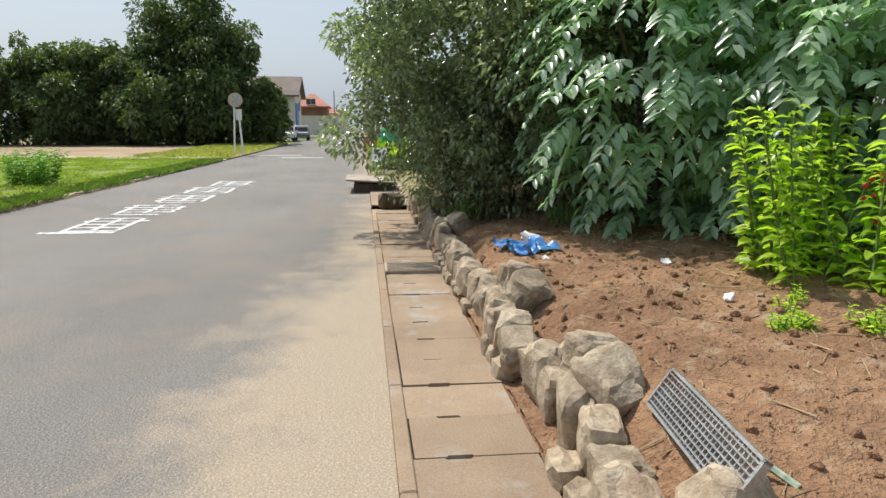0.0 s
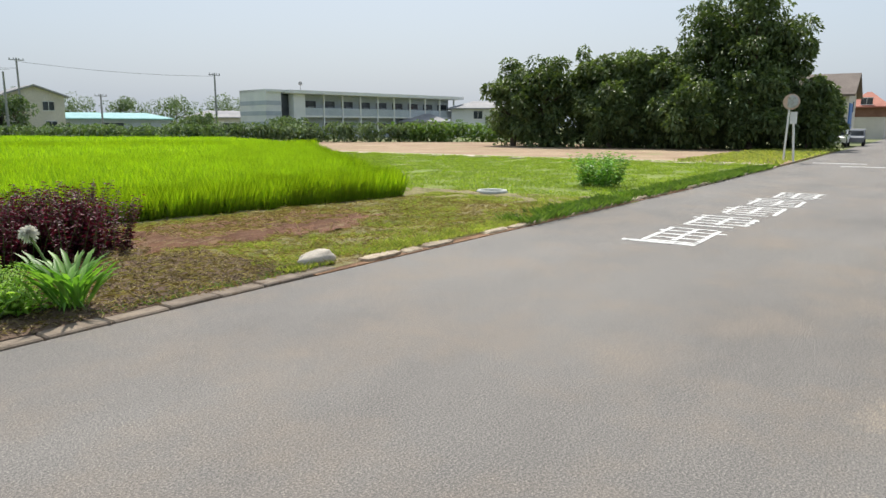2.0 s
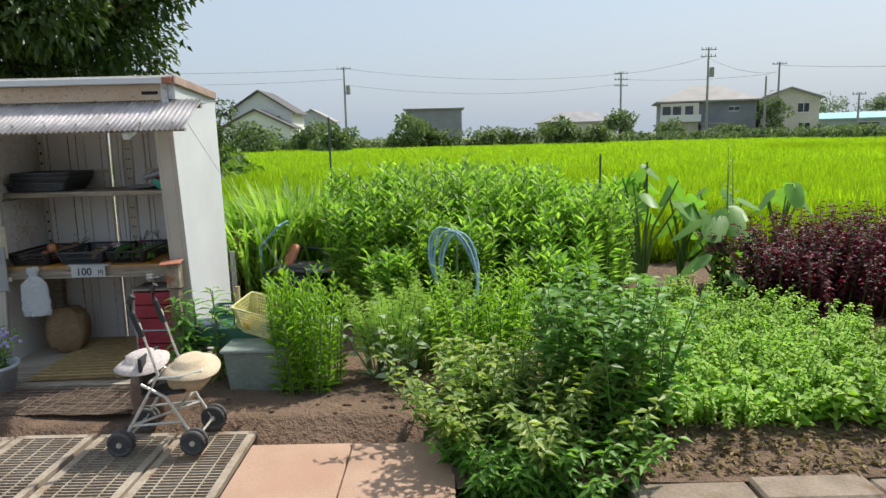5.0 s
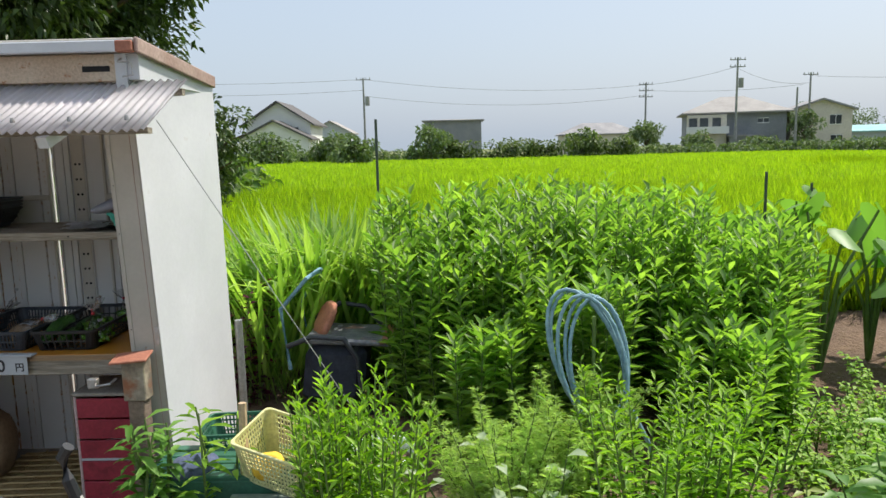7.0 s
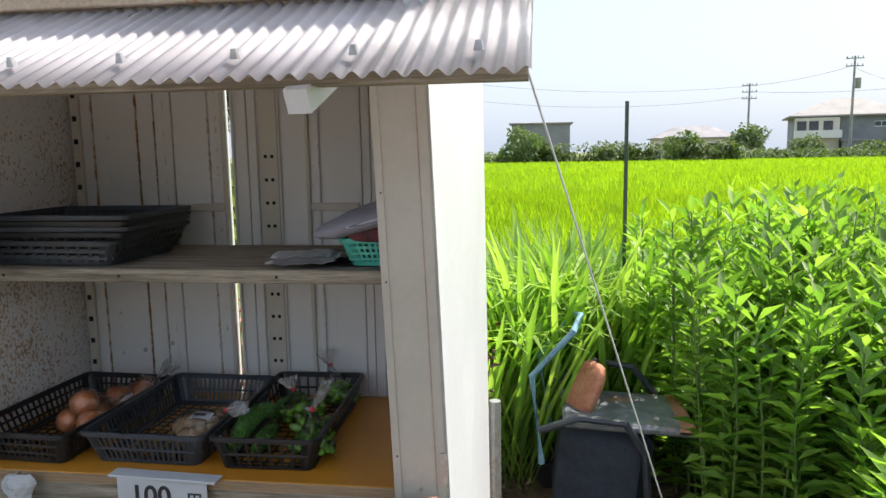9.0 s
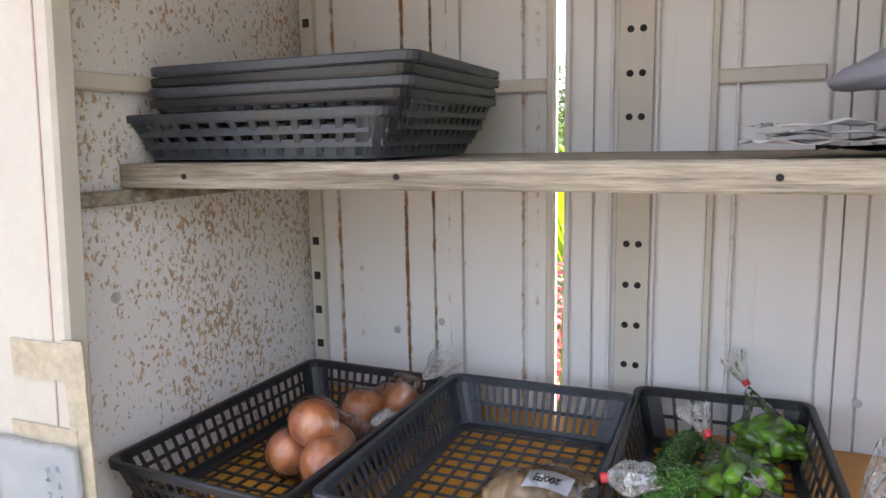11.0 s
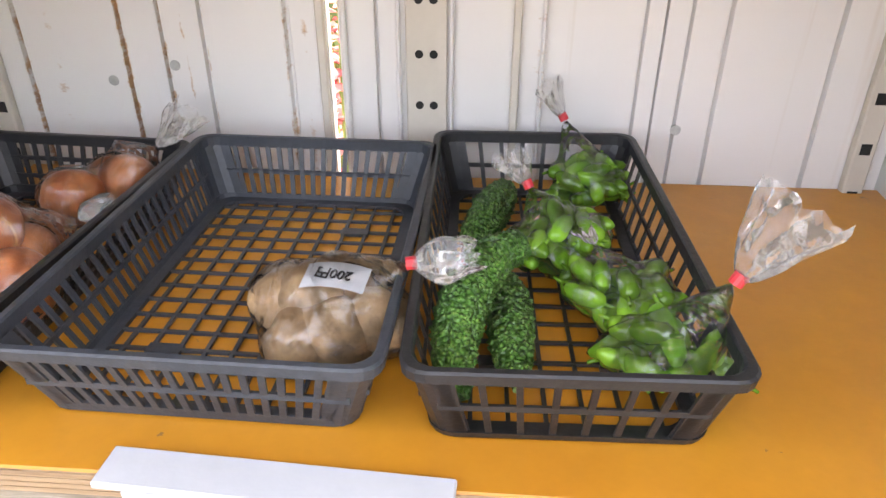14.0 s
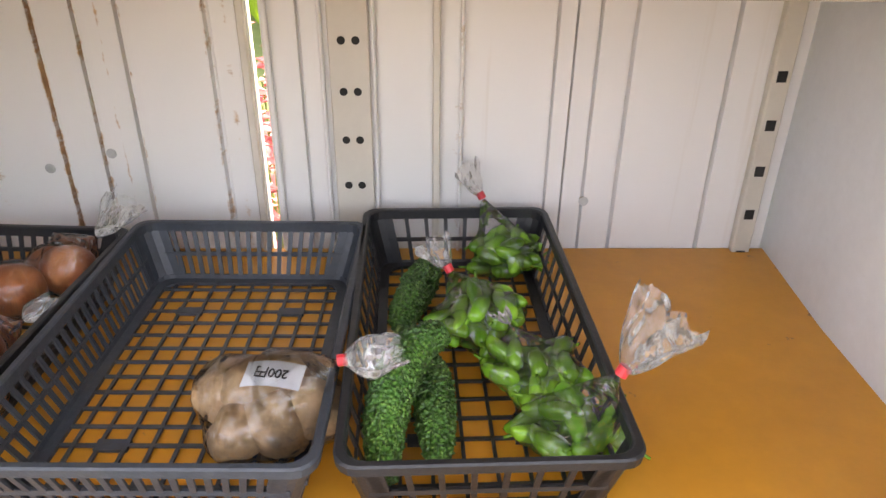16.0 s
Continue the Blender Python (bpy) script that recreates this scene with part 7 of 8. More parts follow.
BLUEGREY = surface("blue_grey_plastic", (.48, .53, .6), (.58, .63, .7), 4, 50, .5, .05)
pot((-3.05, 9.3, .06), .17, .2, BLUEGREY, "pale blue-grey washbasin used as a planter", "basin", .8)
stems("potted_flower", [(-3.05 + rm.uniform(-.12, .12), 9.3 + rm.uniform(-.12, .12)) for _ in range(22)], .24, 14, .07, .35, LEAF_PEONY, "leafy plant with mauve flowers in a basin", "plant", z0=.2, spread=.8)
fl = bmesh.new()
for k in range(26):
    bmesh.ops.create_icosphere(fl, subdivisions=1, radius=.014, matrix=Matrix.Translation((-2.96 + rm.uniform(-.12, .12), 9.28 + rm.uniform(-.1, .1), .42 + rm.uniform(-.05, .06))))
tagged(part("mauve_blossom", fl, surface("mauve_petal", (.3, .25, .5), (.45, .4, .65), 20, 60, .7, .1)), "pale mauve blossoms over a basin", "flowers", kind="stuff")
pot((-1.8, 9.42, .07), .1, .2, CONCRETE, "weathered grey flower pot beside a crate")
stems("lily", [(-1.8 + rm.uniform(-.05, .05), 9.42 + rm.uniform(-.05, .05)) for _ in range(6)], .4, 18, .16, .24, LEAF_PEONY, "dark leafy lily stems in a pot", "plant", z0=.2, spread=.2, detail=2, droop=.35, stem_r=.008)
stems("lily", [(-1.62 + rm.uniform(-.04, .04), 9.5 + rm.uniform(-.04, .04)) for _ in range(3)], .62, 26, .15, .2, LEAF_BOX, "single upright leafy stem beside the stand", "plant", z0=.02, spread=.1, detail=2, stem_r=.008)

# green bench with baskets
gb = empty("garden_bench", (-1.6, 9.62, .03), "low dark green slatted bench", "bench")
DGREEN = surface("dark_green_paint", (.02, .1, .06), (.04, .15, .09), 6, 60, .5, .1)
for k in range(5):
    bm = bmesh.new()
    part("slat", box(bm, -.28, .3, -.15 + .06 * k, -.1 + .06 * k, .36, .38, .004), DGREEN, gb)
bm = bmesh.new()
part("apron", box(bm, -.27, .29, -.15, -.135, .26, .36, .004), DGREEN, gb)
for x in (-.27, .24):
    for y in (-.14, .1):
        bm = bmesh.new()
        part("leg", box(bm, x, x + .045, y, y + .045, 0, .36, .004), DGREEN, gb)
YELLOW = surface("pale_yellow_plastic", (.62, .6, .26), (.72, .7, .36), 6, 60, .4, .05)
yb = crate("shopping_basket", .34, .24, .19, 17, 12, YELLOW, "pale yellow plastic basket tilted on the bench", 7, flare=.03)
yb.matrix_basis = pose(-1.34, 9.52, .385, 14, 10, -20)
gbk = crate("green_tray", .3, .26, .1, 14, 12, DGREEN, "green plastic tray behind the yellow basket", 3)
gbk.matrix_basis = pose(-1.63, 9.85, .37, 0, 0, 5)
slab("timber_block", [(-1.75, 9.75), (-1.5, 9.75), (-1.5, 9.95), (-1.75, 9.95)], 0.0, .37, OLD_WOOD, label="timber block under a green tray", category="block")
cushion((-1.72, 9.56, .41), (.09, .09, .03), surface("navy_cloth", (.05, .07, .14), (.1, .12, .2), 9, 60, .9, .4), "dark blue folded cloth on the bench", 10, "navy_cloth")
cushion((-1.4, 9.47, .45), (.06, .04, .05), surface("yellow_rag", (.7, .42, .02), (.8, .52, .05), 9, 60, .8, .2), "bright yellow rag in a basket", 10, "yellow_rag")
bm = bmesh.new()
tagged(part("wooden_stick", cyl(bm, (-1.5, 9.5, .4), (-1.5, 9.52, .68), .018, .016, 8), surface("pale_wood", (.45, .33, .2), (.55, .42, .28), 9, 60, .8, .2)), "short pale wooden stick standing in a basket", "stick")
pot((-1.02, 9.8, .03), .15, .33, surface("pale_green_plastic", (.45, .52, .47), (.55, .62, .56), 4, 50, .5, .05), "pale grey-green plastic bucket behind a bush", "bucket", .8)
pl = empty("planter", (-1.33, 9.33, .03), "pale green plastic trough planter", "planter")
bm = bmesh.new()
box(bm, -.2, .2, -.12, .12, 0, .3, .01)
for v in bm.verts:
    if v.co.z < .15:
        v.co.x *= .86
        v.co.y *= .8
part("body", bm, surface("grey_green_plastic", (.17, .21, .18), (.25, .3, .26), 4, 50, .5, .05), pl)
bm = bmesh.new()
part("rim", box(bm, -.215, .215, -.135, .135, .29, .315, .006), surface("grey_green_rim", (.2, .25, .22), (.3, .35, .31), 4, 50, .5, .05), pl)

# stroller with old hats
st = empty("stroller", (-1.57, 8.56, .045), "old stroller frame with two sun hats laid on it", "stroller")
TUBE = surface("scratched_aluminium", (.5, .47, .42), (.64, .61, .56), 9, 60, .4, .1, metal=.4)
for y in (-.14, .14):
    bm = bmesh.new()
    part("side_tube", tube(bm, [(-.24, y, .07), (-.1, y, .3), (-.03, y, .42), (-.1, y, .68), (-.13, y, .74)], .0085, 8), TUBE, st)
    bm = bmesh.new()
    part("side_tube", tube(bm, [(-.12, y, .37), (.0, y, .3), (.13, y, .07)], .0085, 8), TUBE, st)
    bm = bmesh.new()
    part("side_tube", tube(bm, [(-.2, y, .15), (.07, y, .17)], .007, 8), TUBE, st)
    bm = bmesh.new()
    part("handle", tube(bm, [(-.09, y, .62), (-.13, y, .74), (-.14, y, .8), (-.12, y, .83)], .016, 8), BLACK_PLASTIC, st)
for p0, p1 in (((-.24, -.16, .07), (-.24, .16, .07)), ((.13, -.16, .07), (.13, .16, .07)), ((-.08, -.14, .38), (-.08, .14, .38)), ((-.2, -.14, .15), (.07, .14, .17)), ((.04, -.14, .23), (.04, .14, .23))):
    bm = bmesh.new()
    part("cross_tube", tube(bm, [p0, p1], .007, 6), TUBE, st)
bm = bmesh.new()
part("guard_hoop", tube(bm, [(-.05, -.14, .4), (.08, -.15, .41), (.17, -.1, .42), (.18, .1, .42), (.08, .15, .41), (-.05, .14, .4)], .008, 8), TUBE, st)
TYRE = surface("grey_tyre", (.05, .05, .05), (.1, .095, .09), 9, 60, .8, .2)
for x in (-.24, .13):
    for y in (-.16, .16):
        for dy in (-.021, .021):
            bm = bmesh.new()
            w = part("wheel", tube(bm, [(x + .055 * math.cos(.3142 * k), y + dy, .07 + .055 * math.sin(.3142 * k)) for k in range(20)], .013, 8, True), TYRE, st, smooth=True)
            bm = bmesh.new()
            cyl(bm, (x, y + dy - .006, .07), (x, y + dy + .006, .07), .045, None, 16)
            part("rim_disc", bm, GREY_PLASTIC, w)
            bm = bmesh.new()
            part("hub", cyl(bm, (x, y + dy - .012, .07), (x, y + dy + .012, .07), .014, None, 10), TUBE, w)
bm = bmesh.new()
part("seat", box(bm, -.1, .12, -.12, .12, .3, .32, .006, pose(0, 0, 0, 0, -6, 0)), BLACK_PLASTIC, st)
bm = bmesh.new()
part("backrest", box(bm, -.14, -.12, -.12, .12, .3, .5, .006, pose(0, 0, 0, 0, 0, 0)), BLACK_PLASTIC, st)


def hat(at, r, mat, label, rz=0):
    bm = bmesh.new()
    n = 32
    prof = [(0, .05), (r * .3, .048), (r * .5, .038), (r * .56, .016), (r * .75, .006), (r, -.018), (r, -.023), (r * .5, .003)]
    rings = [[bm.verts.new((p * math.cos(2 * math.pi * k / n), p * math.sin(2 * math.pi * k / n), z + .012 * math.sin(2 * 2 * math.pi * k / n) * (p / r) ** 2)) for k in range(n)] for p, z in prof]
    for A, B in zip(rings, rings[1:]):
        for k in range(n):
            bm.faces.new((A[k], A[(k + 1) % n], B[(k + 1) % n], B[k]))
    ob = part("sun_hat", bm, mat, label=label, smooth=True)
    ob.matrix_basis = pose(*at, 8, -6, rz)
    return tagged(ob, category="hat")


hat((-1.74, 8.56, .5), .14, surface("checked_cloth", (.42, .36, .34), (.62, .56, .53), 60, 120, .95, .4), "checked cloth sun hat lying on a stroller")
hat((-1.48, 8.54, .475), .15, surface("beige_cloth", (.5, .4, .27), (.6, .5, .36), 8, 120, .95, .3), "beige sun hat lying on a stroller", 30)
cushion((-1.49, 8.55, .405), (.1, .1, .065), surface("tan_pad", (.38, .28, .17), (.48, .37, .25), 8, 100, .95, .3), "tan pad under a sun hat", 0, "seat_pad")
cushion((-1.85, 8.9, .2), (.1, .1, .17), surface("brown_pot", (.12, .07, .05), (.2, .13, .1), 8, 60, .8, .3), "brown clay jar beside the mat", 0, "clay_jar", 0)

# walking frame cart among the grass
wf = empty("walker", (-1.43, 11.15, .05), "old wheeled walking frame with a blue handle", "walker")
BLUE_TUBE = surface("blue_grey_tube", (.12, .25, .33), (.2, .36, .45), 9, 60, .4, .1)
bm = bmesh.new()
part("handle", tube(bm, [(-.24, -.2, .3), (-.28, -.2, .66), (-.12, -.2, .84), (-.08, 0, .86), (-.1, .2, .82), (-.25, .2, .62), (-.2, .2, .3)], .013, 8), BLUE_TUBE, wf)
bm = bmesh.new()
part("bag", lean(box(bm, -.2, .17, -.17, .17, .07, .42, .05), .12, .07), surface("navy_fabric", (.02, .025, .04), (.045, .055, .08), 8, 80, .85, .3), wf)
bm = bmesh.new()
part("seat", box(bm, -.18, .34, -.2, .2, .44, .475, .012, pose(0, 0, 0, 0, 3, 0)), surface("worn_vinyl", (.09, .1, .12), (.25, .26, .29), 14, 60, .35, .3, stains=(.5, .22, .14), stain_scale=5), wf)
bm = bmesh.new()
part("seat_trim", box(bm, .28, .36, -.2, .2, .43, .46, .01), surface("orange_vinyl", (.4, .16, .1), (.52, .24, .16), 8, 60, .6, .2), wf)
bm = bmesh.new()
part("armrest", tube(bm, [(-.25, -.21, .44), (-.1, -.22, .5), (.08, -.21, .48), (.16, -.2, .36), (.18, -.2, .1)], .016, 8), GREY_PLASTIC, wf)
bm = bmesh.new()
part("armrest", tube(bm, [(-.2, .21, .5), (.0, .22, .6), (.16, .21, .58), (.26, .2, .46)], .016, 8), GREY_PLASTIC, wf)
for x in (-.2, .2):
    for y in (-.2, .2):
        bm = bmesh.new()
        part("wheel", cyl(bm, (x, y - .015, .06), (x, y + .015, .06), .06, None, 14), BLACK_PLASTIC, wf)
cushion((-1.49, 11.14, .6), (.026, .085, .115), surface("orange_cushion", (.42, .15, .09), (.55, .25, .16), 7, 60, .8, .3), "faded orange cushion on a walker seat", 35, "orange_cushion", 0, ry=28)

# hose coil on a post
hs = empty("garden_hose", (.06, 10.18, -.08), "coiled pale blue garden hose on a stake", "hose")
HOSE = surface("blue_hose", (.16, .3, .36), (.3, .45, .5), 12, 60, .4, .1)
for k in range(5):
    bm = bmesh.new()
    ph, ox, ty = .12 * k, rm.uniform(-.03, .03), rm.uniform(-.06, .06)
    part("loop", tube(bm, [(-.1 + ox + (.135 + .012 * k) * math.cos(a * .2618 + ph), ty + .1 * math.sin(a * .2618) + .03 * k - .05, .7 + (.27 + .01 * k) * math.sin(a * .2618)) for a in range(24)], .0095, 7, True), HOSE, hs)
bm = bmesh.new()
part("tail", tube(bm, [(.05, 0, .5), (.15, -.02, .3), (.2, 0, .12), (.1, .05, .05)], .0115, 7), HOSE, hs)
bm = bmesh.new()
part("stake", cyl(bm, (-.1, .03, 0), (-.1, .03, .9), .009, .008, 8), STEMM, hs)
# garden stakes, guy rope
for x, y, h in ((-1.235, 12.0, 1.83), (1.35, 11.6, 1.42), (2.0, 12.3, 1.3)):
    bm = bmesh.new()
    tagged(part("garden_stake", cyl(bm, (x, y, -.05), (x, y + .01, h), .011, .01, 8), surface("dark_green_pole", (.03, .05, .035), (.06, .09, .06), 9, 60, .5, .1)), "thin dark green plastic garden stake", "stake")
bm = bmesh.new()
tagged(part("guy_rope", tube(bm, [(-1.715, 9.46, 1.735), (-1.43, 10.05, .88), (-1.15, 10.65, .03)], .0022, 5), PAPER), "thin pale rope from the awning to the ground", "rope")
bm = bmesh.new()
tagged(part("down_pipe", cyl(bm, (-1.83, 10.55, .0), (-1.83, 10.55, .75), .02, None, 10), GALV), "grey pipe standing behind the stand", "pipe")

# ---- garden plants ----
def around(c, r, n, ry=None):
    a, k = rng.uniform(0, 6.283, n), np.sqrt(rng.random(n))
    return np.c_[c[0] + r * k * np.cos(a), c[1] + (ry or r) * k * np.sin(a)]


def fennel(at, r, h, n, label):
    """Plumes of fine threads along arching stalks."""
    t = empty("fennel", (*at, .05), label, "plant")
    b2 = around((0, 0), r * .5, n)
    bm = bmesh.new()
    Ps, Ds = [], []
    for bx, by in b2:
        hh = h * rm.uniform(.6, 1.08)
        out = Vector((bx, by, 0)) * rm.uniform(.6, 1.6) + Vector((rm.uniform(-.08, .08), rm.uniform(-.08, .08), 0))
        p0, p1, p2 = Vector((bx, by, 0)), Vector((bx, by, hh * .6)) + out * .3, Vector((bx, by, hh)) + out
        tube(bm, [p0, p1, p2], [.006, .004, .0015], 4)
        for k in range(34):
            f = .25 + .75 * k / 33
            p = p0.lerp(p1, f).lerp(p1.lerp(p2, f), f)
            side = Vector((math.cos(k * 2.4), math.sin(k * 2.4), .55))
            for q in range(7):
                w = p + side * (.075 * (1.15 - f)) * (q + 1) / 7
                for sgn in (-1, 1):
                    Ps.append(w)
                    Ds.append(side + Vector((rm.uniform(-1, 1), rm.uniform(-1, 1), rm.uniform(-.4, .9))))
    tagged(part("stalk_mass", bm, STEMM, t), kind="stuff")
    P, D = np.array(Ps), np.array(Ds)
    leaves("threads", t, P, unit(D), rng.normal(size=D.shape), rng.uniform(.018, .04, len(P)), .0028, LEAF_FENNEL, droop=.3)
    return t


stems("upright_bush", around((-1.04, 9.32), .22, 60), .72, 44, .105, .2, LEAF_BOX, "dense upright bush of narrow bright leaves", "bush", spread=.12, rise=.75, detail=1, tips=.8)
for c, r, n, h in (((-.74, 10.95), .3, 55, 1.1), ((-.35, 11.2), .5, 90, 1.22), ((.35, 11.5), .55, 100, 1.28), ((1.0, 11.4), .5, 90, 1.1), ((.85, 11.0), .4, 60, .98), ((-.7, 11.6), .5, 70, 1.3), ((-.55, 10.5), .26, 42, .72), ((-.08, 10.7), .3, 50, .95), ((.75, 10.5), .3, 40, .7), ((.1, 12.3), .7, 80, 1.3), ((1.35, 12.0), .4, 50, 1.1)):
    stems("aster_clump", around(c, r, n), h * .93, 54, .125, .25, LEAF_TALL, "dense stand of tall leafy green stems", "plants", spread=.1, rise=.5, detail=1, tips=.9, taper=-.05, group="tall garden plants")
stems("nandina", around((.1, 8.18), .2, 40), .26, 26, .1, .42, LEAF_PEONY, "dark low foliage hanging over the ditch", "shrub", spread=1.0, rise=.0, first=.1, z0=-.06)
stems("nandina", around((.5, 8.2), .2, 40), .3, 26, .1, .42, LEAF_PEONY, "dark low foliage hanging over the ditch", "shrub", spread=1.0, rise=.0, first=.1, z0=-.06)
stems("nandina", around((.25, 8.42), .32, 74), .5, 34, .1, .4, LEAF_NANDINA, "variegated yellow-green shrub at the kerb", "shrub", spread=.85, rise=.15, first=.25)
stems("nandina", around((.0, 8.5), .22, 34), .36, 26, .095, .4, LEAF_NANDINA, "low variegated shrub hanging over the ditch", "shrub", spread=1.0, rise=.1, first=.2)
stems("peony", around((.7, 8.62), .26, 54), .78, 34, .14, .42, LEAF_PEONY, "dark broad-leaved upright shrub at the kerb", "shrub", spread=.28, rise=.35, detail=2)
stems("marigold", around((.12, 9.5), .3, 56), .68, 44, .1, .24, LEAF_BOX, "bushy bright green flower plants", "plant", spread=.3, rise=.5, tips=.6)
fennel((-.5, 9.5), .3, .56, 46, "feathery pale green fennel")
fennel((-.28, 9.68), .24, .62, 34, "feathery pale green fennel tops")
stems("lamb_ear", around((-.48, 9.35), .12, 6), .5, 10, .14, .5, leafy("silver_leaf", (.3, .38, .24), (.48, .54, .38), .7, .25), "pale silver-green broad leaves", "plant", spread=.5, detail=2)
for c, r, n, h in (((1.25, 8.85), .4, 80, .3), ((1.75, 9.0), .45, 95, .33), ((2.25, 9.0), .4, 80, .32), ((1.4, 9.6), .5, 100, .36), ((2.1, 9.7), .55, 110, .36), ((1.75, 10.25), .55, 110, .38), ((1.1, 10.0), .3, 50, .36), ((2.5, 9.5), .3, 50, .33)):
    stems("peanut_plant", around(c, r, n), h, 34, .05, .62, LEAF_PEANUT, "low bright green peanut plants in a bed", "plant", spread=.8, rise=.02, first=.45, group="peanut bed")
for px in (1.25, 1.7, 2.15, 2.55):
    stems("bean_plant", around((px, 8.66 + .04 * rm.uniform(-1, 1)), .2, 22), .27, 16, .11, .6, LEAF_PEANUT, "broad-leaved yellow-green plant at the bed edge", "plant", spread=.9, rise=.1, first=.3, group="bed edge")
for c, r, n, h in (((2.85, 11.2), .5, 70, .72), ((3.5, 11.3), .55, 80, .78), ((4.1, 11.2), .5, 70, .84), ((4.55, 10.95), .35, 45, .74), ((3.2, 10.8), .45, 50, .62), ((3.9, 10.75), .45, 50, .66)):
    stems("purple_perilla", around(c, r, n), h, 44, .085, .62, LEAF_PURPLE, "dark purple leafy perilla hedge", "plant", spread=.4, rise=.2, group="perilla row", detail=1)
# strap-leaved crinum
ag = empty("crinum", (2.82, 8.42, .05), "large strap-leaved lily with one white flower", "plant")
p = np.c_[rng.normal(size=(70, 2)) * .07, np.zeros(70)]
P, D, U, L, W = blades(p, np.full(70, .8), .055, .65)
leaves("leaves", ag, P, D, U, L, W, LEAF_PEONY, droop=.3, detail=2)
bm = bmesh.new()
part("flower_stalk", tube(bm, [(0, 0, 0), (-.08, .2, .4), (-.16, .3, .66)], .011, 6), STEMM, ag)
d = sphere_dirs(170, .4)
leaves("flower_head", ag, np.tile([[-.16, .3, .67]], (170, 1)), d, np.cross(d, [[0, 0, 1.0]]) + .1, .09, .026, leafy("white_petal", (.74, .72, .62), (.85, .83, .76), .7, .45, (1, 1, 1)), label="white flower head")
# taro
def taro(at, n, h, label):
    t = empty("taro", (*at, .03), label, "plant")
    for k in range(n):
        a, r, hh = k * 2.4, rm.uniform(.1, .35), h * rm.uniform(.65, 1.05)
        e = Vector((math.cos(a) * r, math.sin(a) * r, hh))
        bm = bmesh.new()
        part("stalk", tube(bm, [(0, 0, 0), (e.x * .3, e.y * .3, hh * .6), e], [.016, .012, .008], 6), STEMM, t)
        bm = bmesh.new()
        m, s = 14, rm.uniform(.12, .175)
        c = bm.verts.new((0, 0, 0))
        ring = []
        for i in range(m + 1):
            q = -2.75 + 5.5 * i / m
            rad = s * (.82 + .75 * max(0, math.cos(q)) ** 4 - (.25 if abs(q) > 2.5 else 0))
            ring.append(bm.verts.new((rad * math.cos(q), rad * .85 * math.sin(q), -.05 * abs(math.sin(q)) - .25 * max(0, rad * math.cos(q)) ** 1.2)))
        for i in range(m):
            bm.faces.new((c, ring[i], ring[i + 1]))
        lf = part("leaf", bm, LEAF_TARO, t, smooth=True)
        lf.matrix_basis = Matrix.Translation(e) @ pose(0, 0, 0, rm.uniform(-20, 20), rm.uniform(20, 65), math.degrees(a))
    return t


for x, y, n, h in ((2.45, 11.5, 8, .9), (1.75, 11.6, 7, 1.15), (2.2, 11.8, 6, 1.05), (2.65, 12.0, 6, .95), (3.4, 12.3, 6, 1.0), (1.9, 12.4, 6, 1.2), (2.3, 11.1, 5, .6)):
    taro((x, y), n, h, "taro plant with big heart-shaped leaves")
stems("seed_stalk", around((2.57, 11.5), .06, 3), 1.35, 26, .09, .35, leafy("grey_green_leaf", (.18, .26, .15), (.32, .4, .26), .7, .3), "tall grey-green seed stalk among taro", "plant", spread=.06, rise=.4)
# long grass-like ginger leaves beside the stand
for c, r, n, h in (((-1.86, 11.4), .2, 120, 1.3), ((-1.5, 11.85), .35, 280, 1.5), ((-1.9, 11.8), .3, 140, 1.35), ((-1.05, 12.2), .4, 170, 1.3), ((-1.5, 12.6), .5, 150, 1.35), ((-.6, 12.5), .5, 120, 1.3), ((-2.1, 12.4), .5, 120, 1.25)):
    t = empty("tall_grass", (c[0], c[1], .02), "tall clump of arching grass blades", "grass clump", "grass clumps behind the stand")
    b2 = around((0, 0), r, n)
    leaves("blades", t, *blades(np.c_[b2, np.zeros(n)], np.full(n, h), .036, .38), LEAF_BLADE, droop=.2, detail=2)
    b3 = around((0, 0), r, n // 2)
    P, D, U, L, W = blades(np.c_[b3, np.full(n // 2, h * .45)], np.full(n // 2, h * .6), .026, .9)
    leaves("arching_blades", t, P, D, U, L, W, LEAF_BLADE, droop=.45, detail=2)
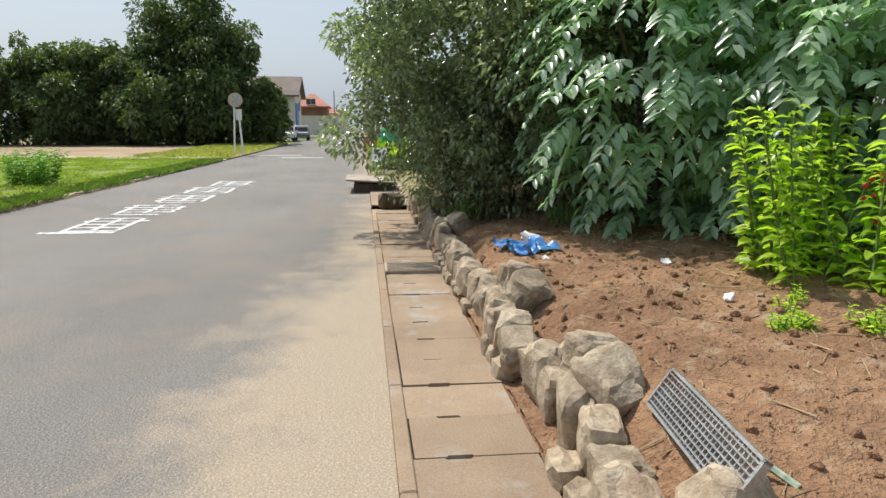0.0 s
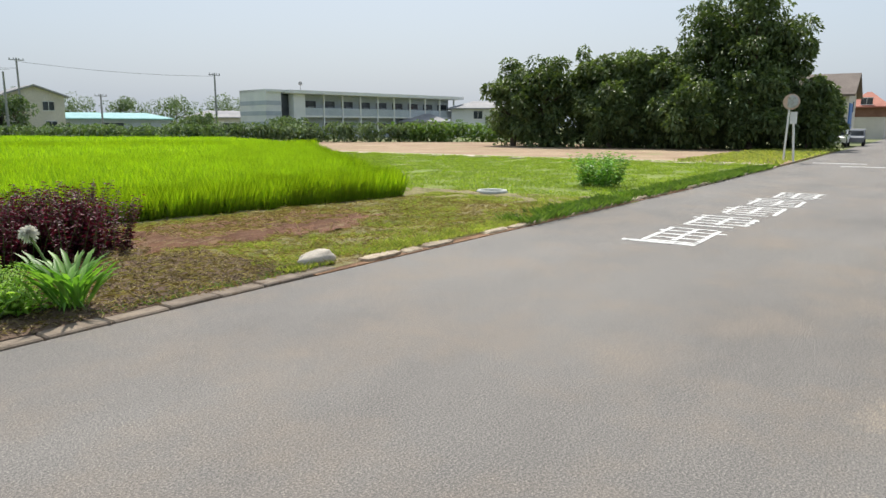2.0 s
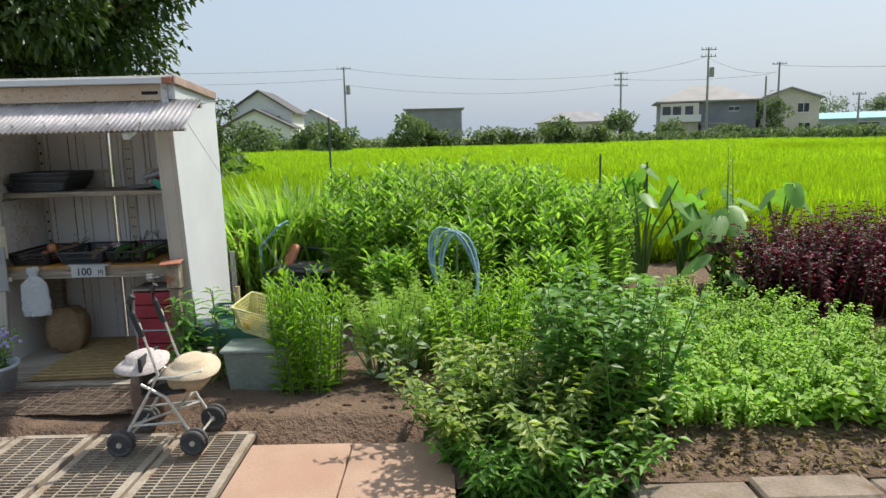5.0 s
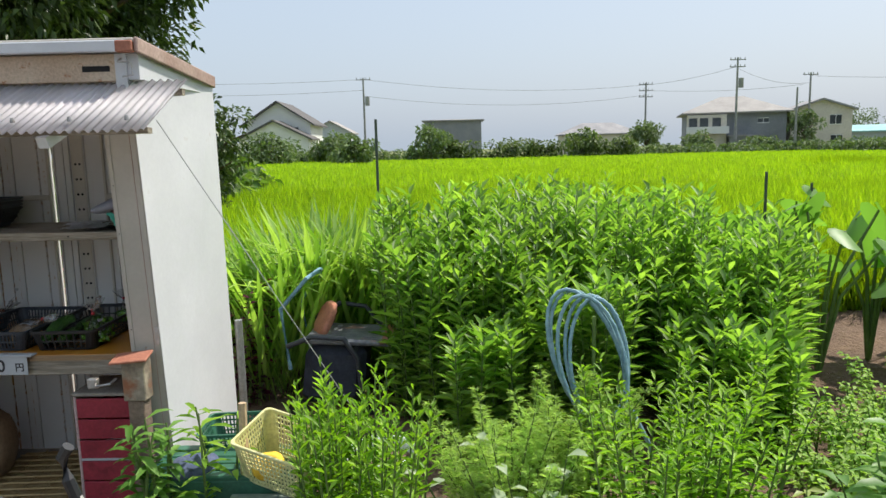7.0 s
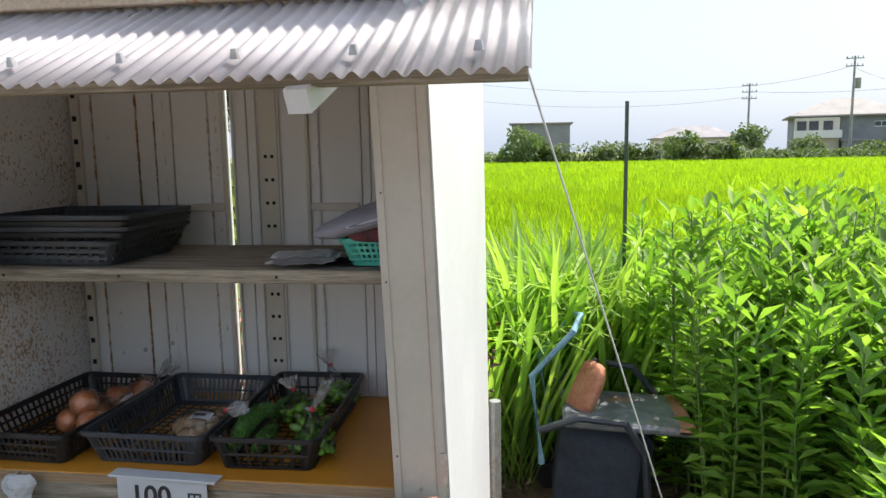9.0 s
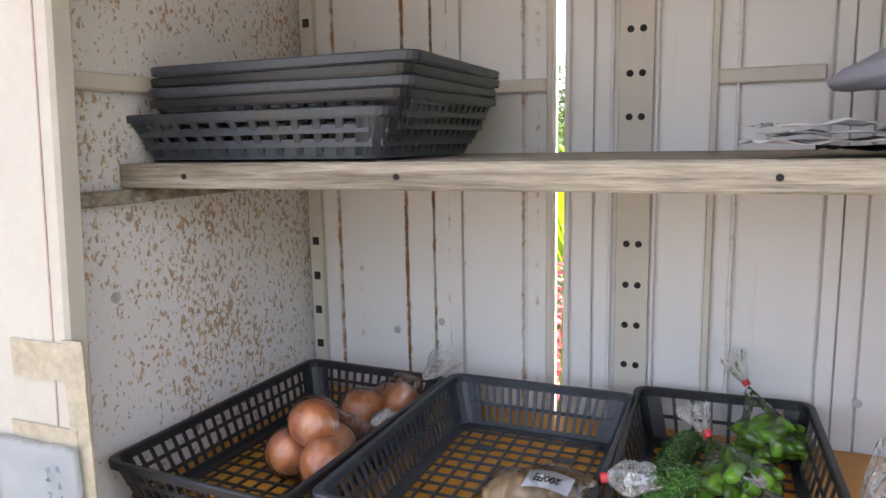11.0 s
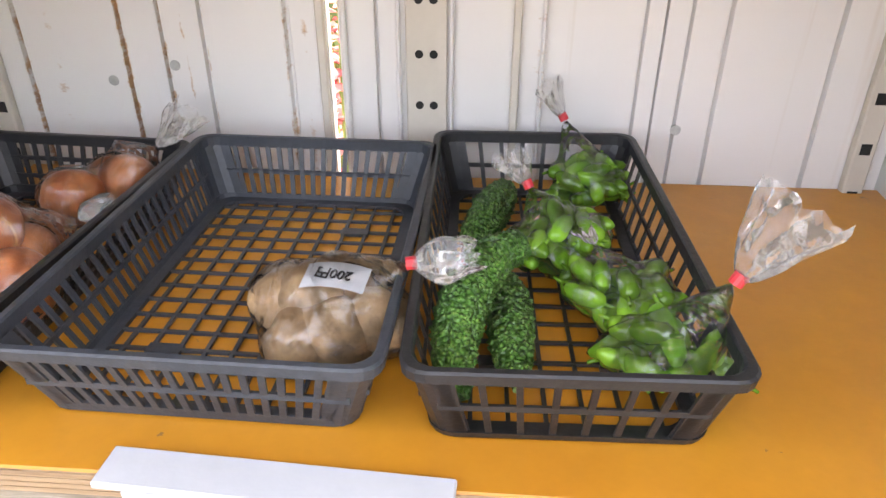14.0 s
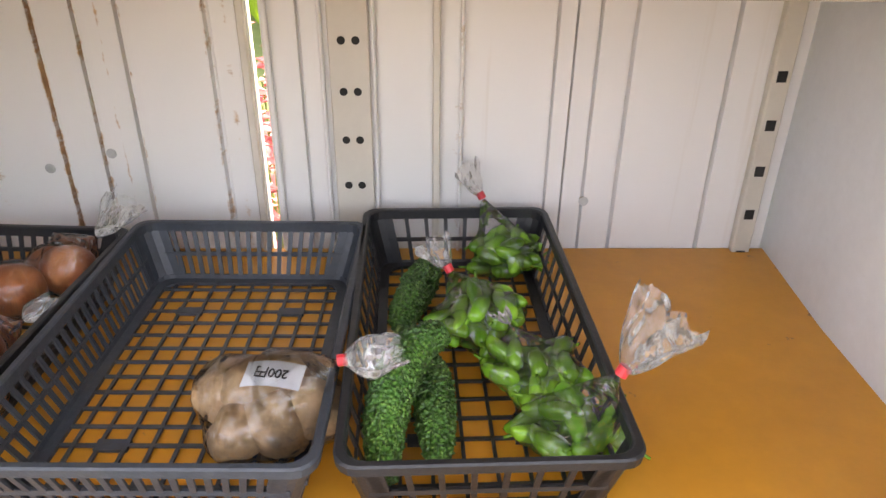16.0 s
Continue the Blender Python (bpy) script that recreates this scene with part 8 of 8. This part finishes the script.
# red-flowered plant seen through the gap in the back wall
stems("red_plant", around((-2.72, 10.85), .2, 40), 1.0, 34, .07, .5, leafy("red_leaf", (.2, .02, .03), (.7, .4, .4), .5, .3, (1.5, .6, .6)), "red and pink leafy plant behind the stand", "plant", spread=.15)
stems("dark_scrub", around((-2.2, 11.1), .28, 40), .75, 30, .08, .4, LEAF_PURPLE, "dark reddish weeds behind the stand", "plant", spread=.2)
# small weeds, soil crumbs, leaf litter
bm = bmesh.new()
for k in range(900):
    x, y, s = rm.uniform(-1.6, 5.2), rm.uniform(8.05, 10.4), rm.uniform(.006, .022)
    bmesh.ops.create_icosphere(bm, subdivisions=1, radius=s, matrix=Matrix.Translation((x, y, garden_z(x, y) + s * .3)) @ Matrix.Diagonal((1, rm.uniform(.6, 1), .6, 1)))
tagged(part("soil_crumbs", bm, GARDEN_SOIL), "loose crumbs of garden soil", "soil", kind="stuff")
p = scatter([(.4, 8.05), (5.2, 8.05), (5.2, 10.6), (2.9, 10.4), (2.6, 9.0), (.4, 8.6)], 6000)
z = np.array([garden_z(x, y) for x, y in p])
d = sphere_dirs(6000)
d[:, 2] = np.abs(d[:, 2]) * .3
new_ob = new("leaf_litter", leaf_mesh("leaf_litter", np.c_[p, z + .012], d, np.tile([[0, 0, 1.0]], (6000, 1)) + rng.normal(size=(6000, 3)) * .3, .05, .018, leafy("dry_leaf", (.06, .04, .025), (.36, .27, .13), .8, .2)))
tagged(new_ob, "dry leaf litter and cut weeds on soil", "leaf litter", kind="stuff")

# cut straw over the verge and the bare strip
n = 16000
p = scatter([(2.9, 8.05), (12.5, 7.85), (12.5, 11.8), (9.5, 12.2), (5.0, 12.9), (4.6, 11.0), (2.9, 10.5)], n)
z = np.array([garden_z(x, y) for x, y in p])
d = sphere_dirs(n)
d[:, 2] = np.abs(d[:, 2]) * .22
tagged(new("cut_straw", leaf_mesh("cut_straw", np.c_[p, z + .015 + .1 * (np.abs(p[:, 0] - 7.1) < 1.8) * (np.abs(p[:, 1] - 10.9) < .8)], d, np.tile([[0, 0, 1.0]], (n, 1)) + rng.normal(size=(n, 3)) * .4, rng.uniform(.05, .14, n), .009, leafy("straw_blade", (.16, .1, .05), (.5, .42, .22), .8, .2))),
       "dry cut straw scattered on the verge", "straw", kind="stuff")
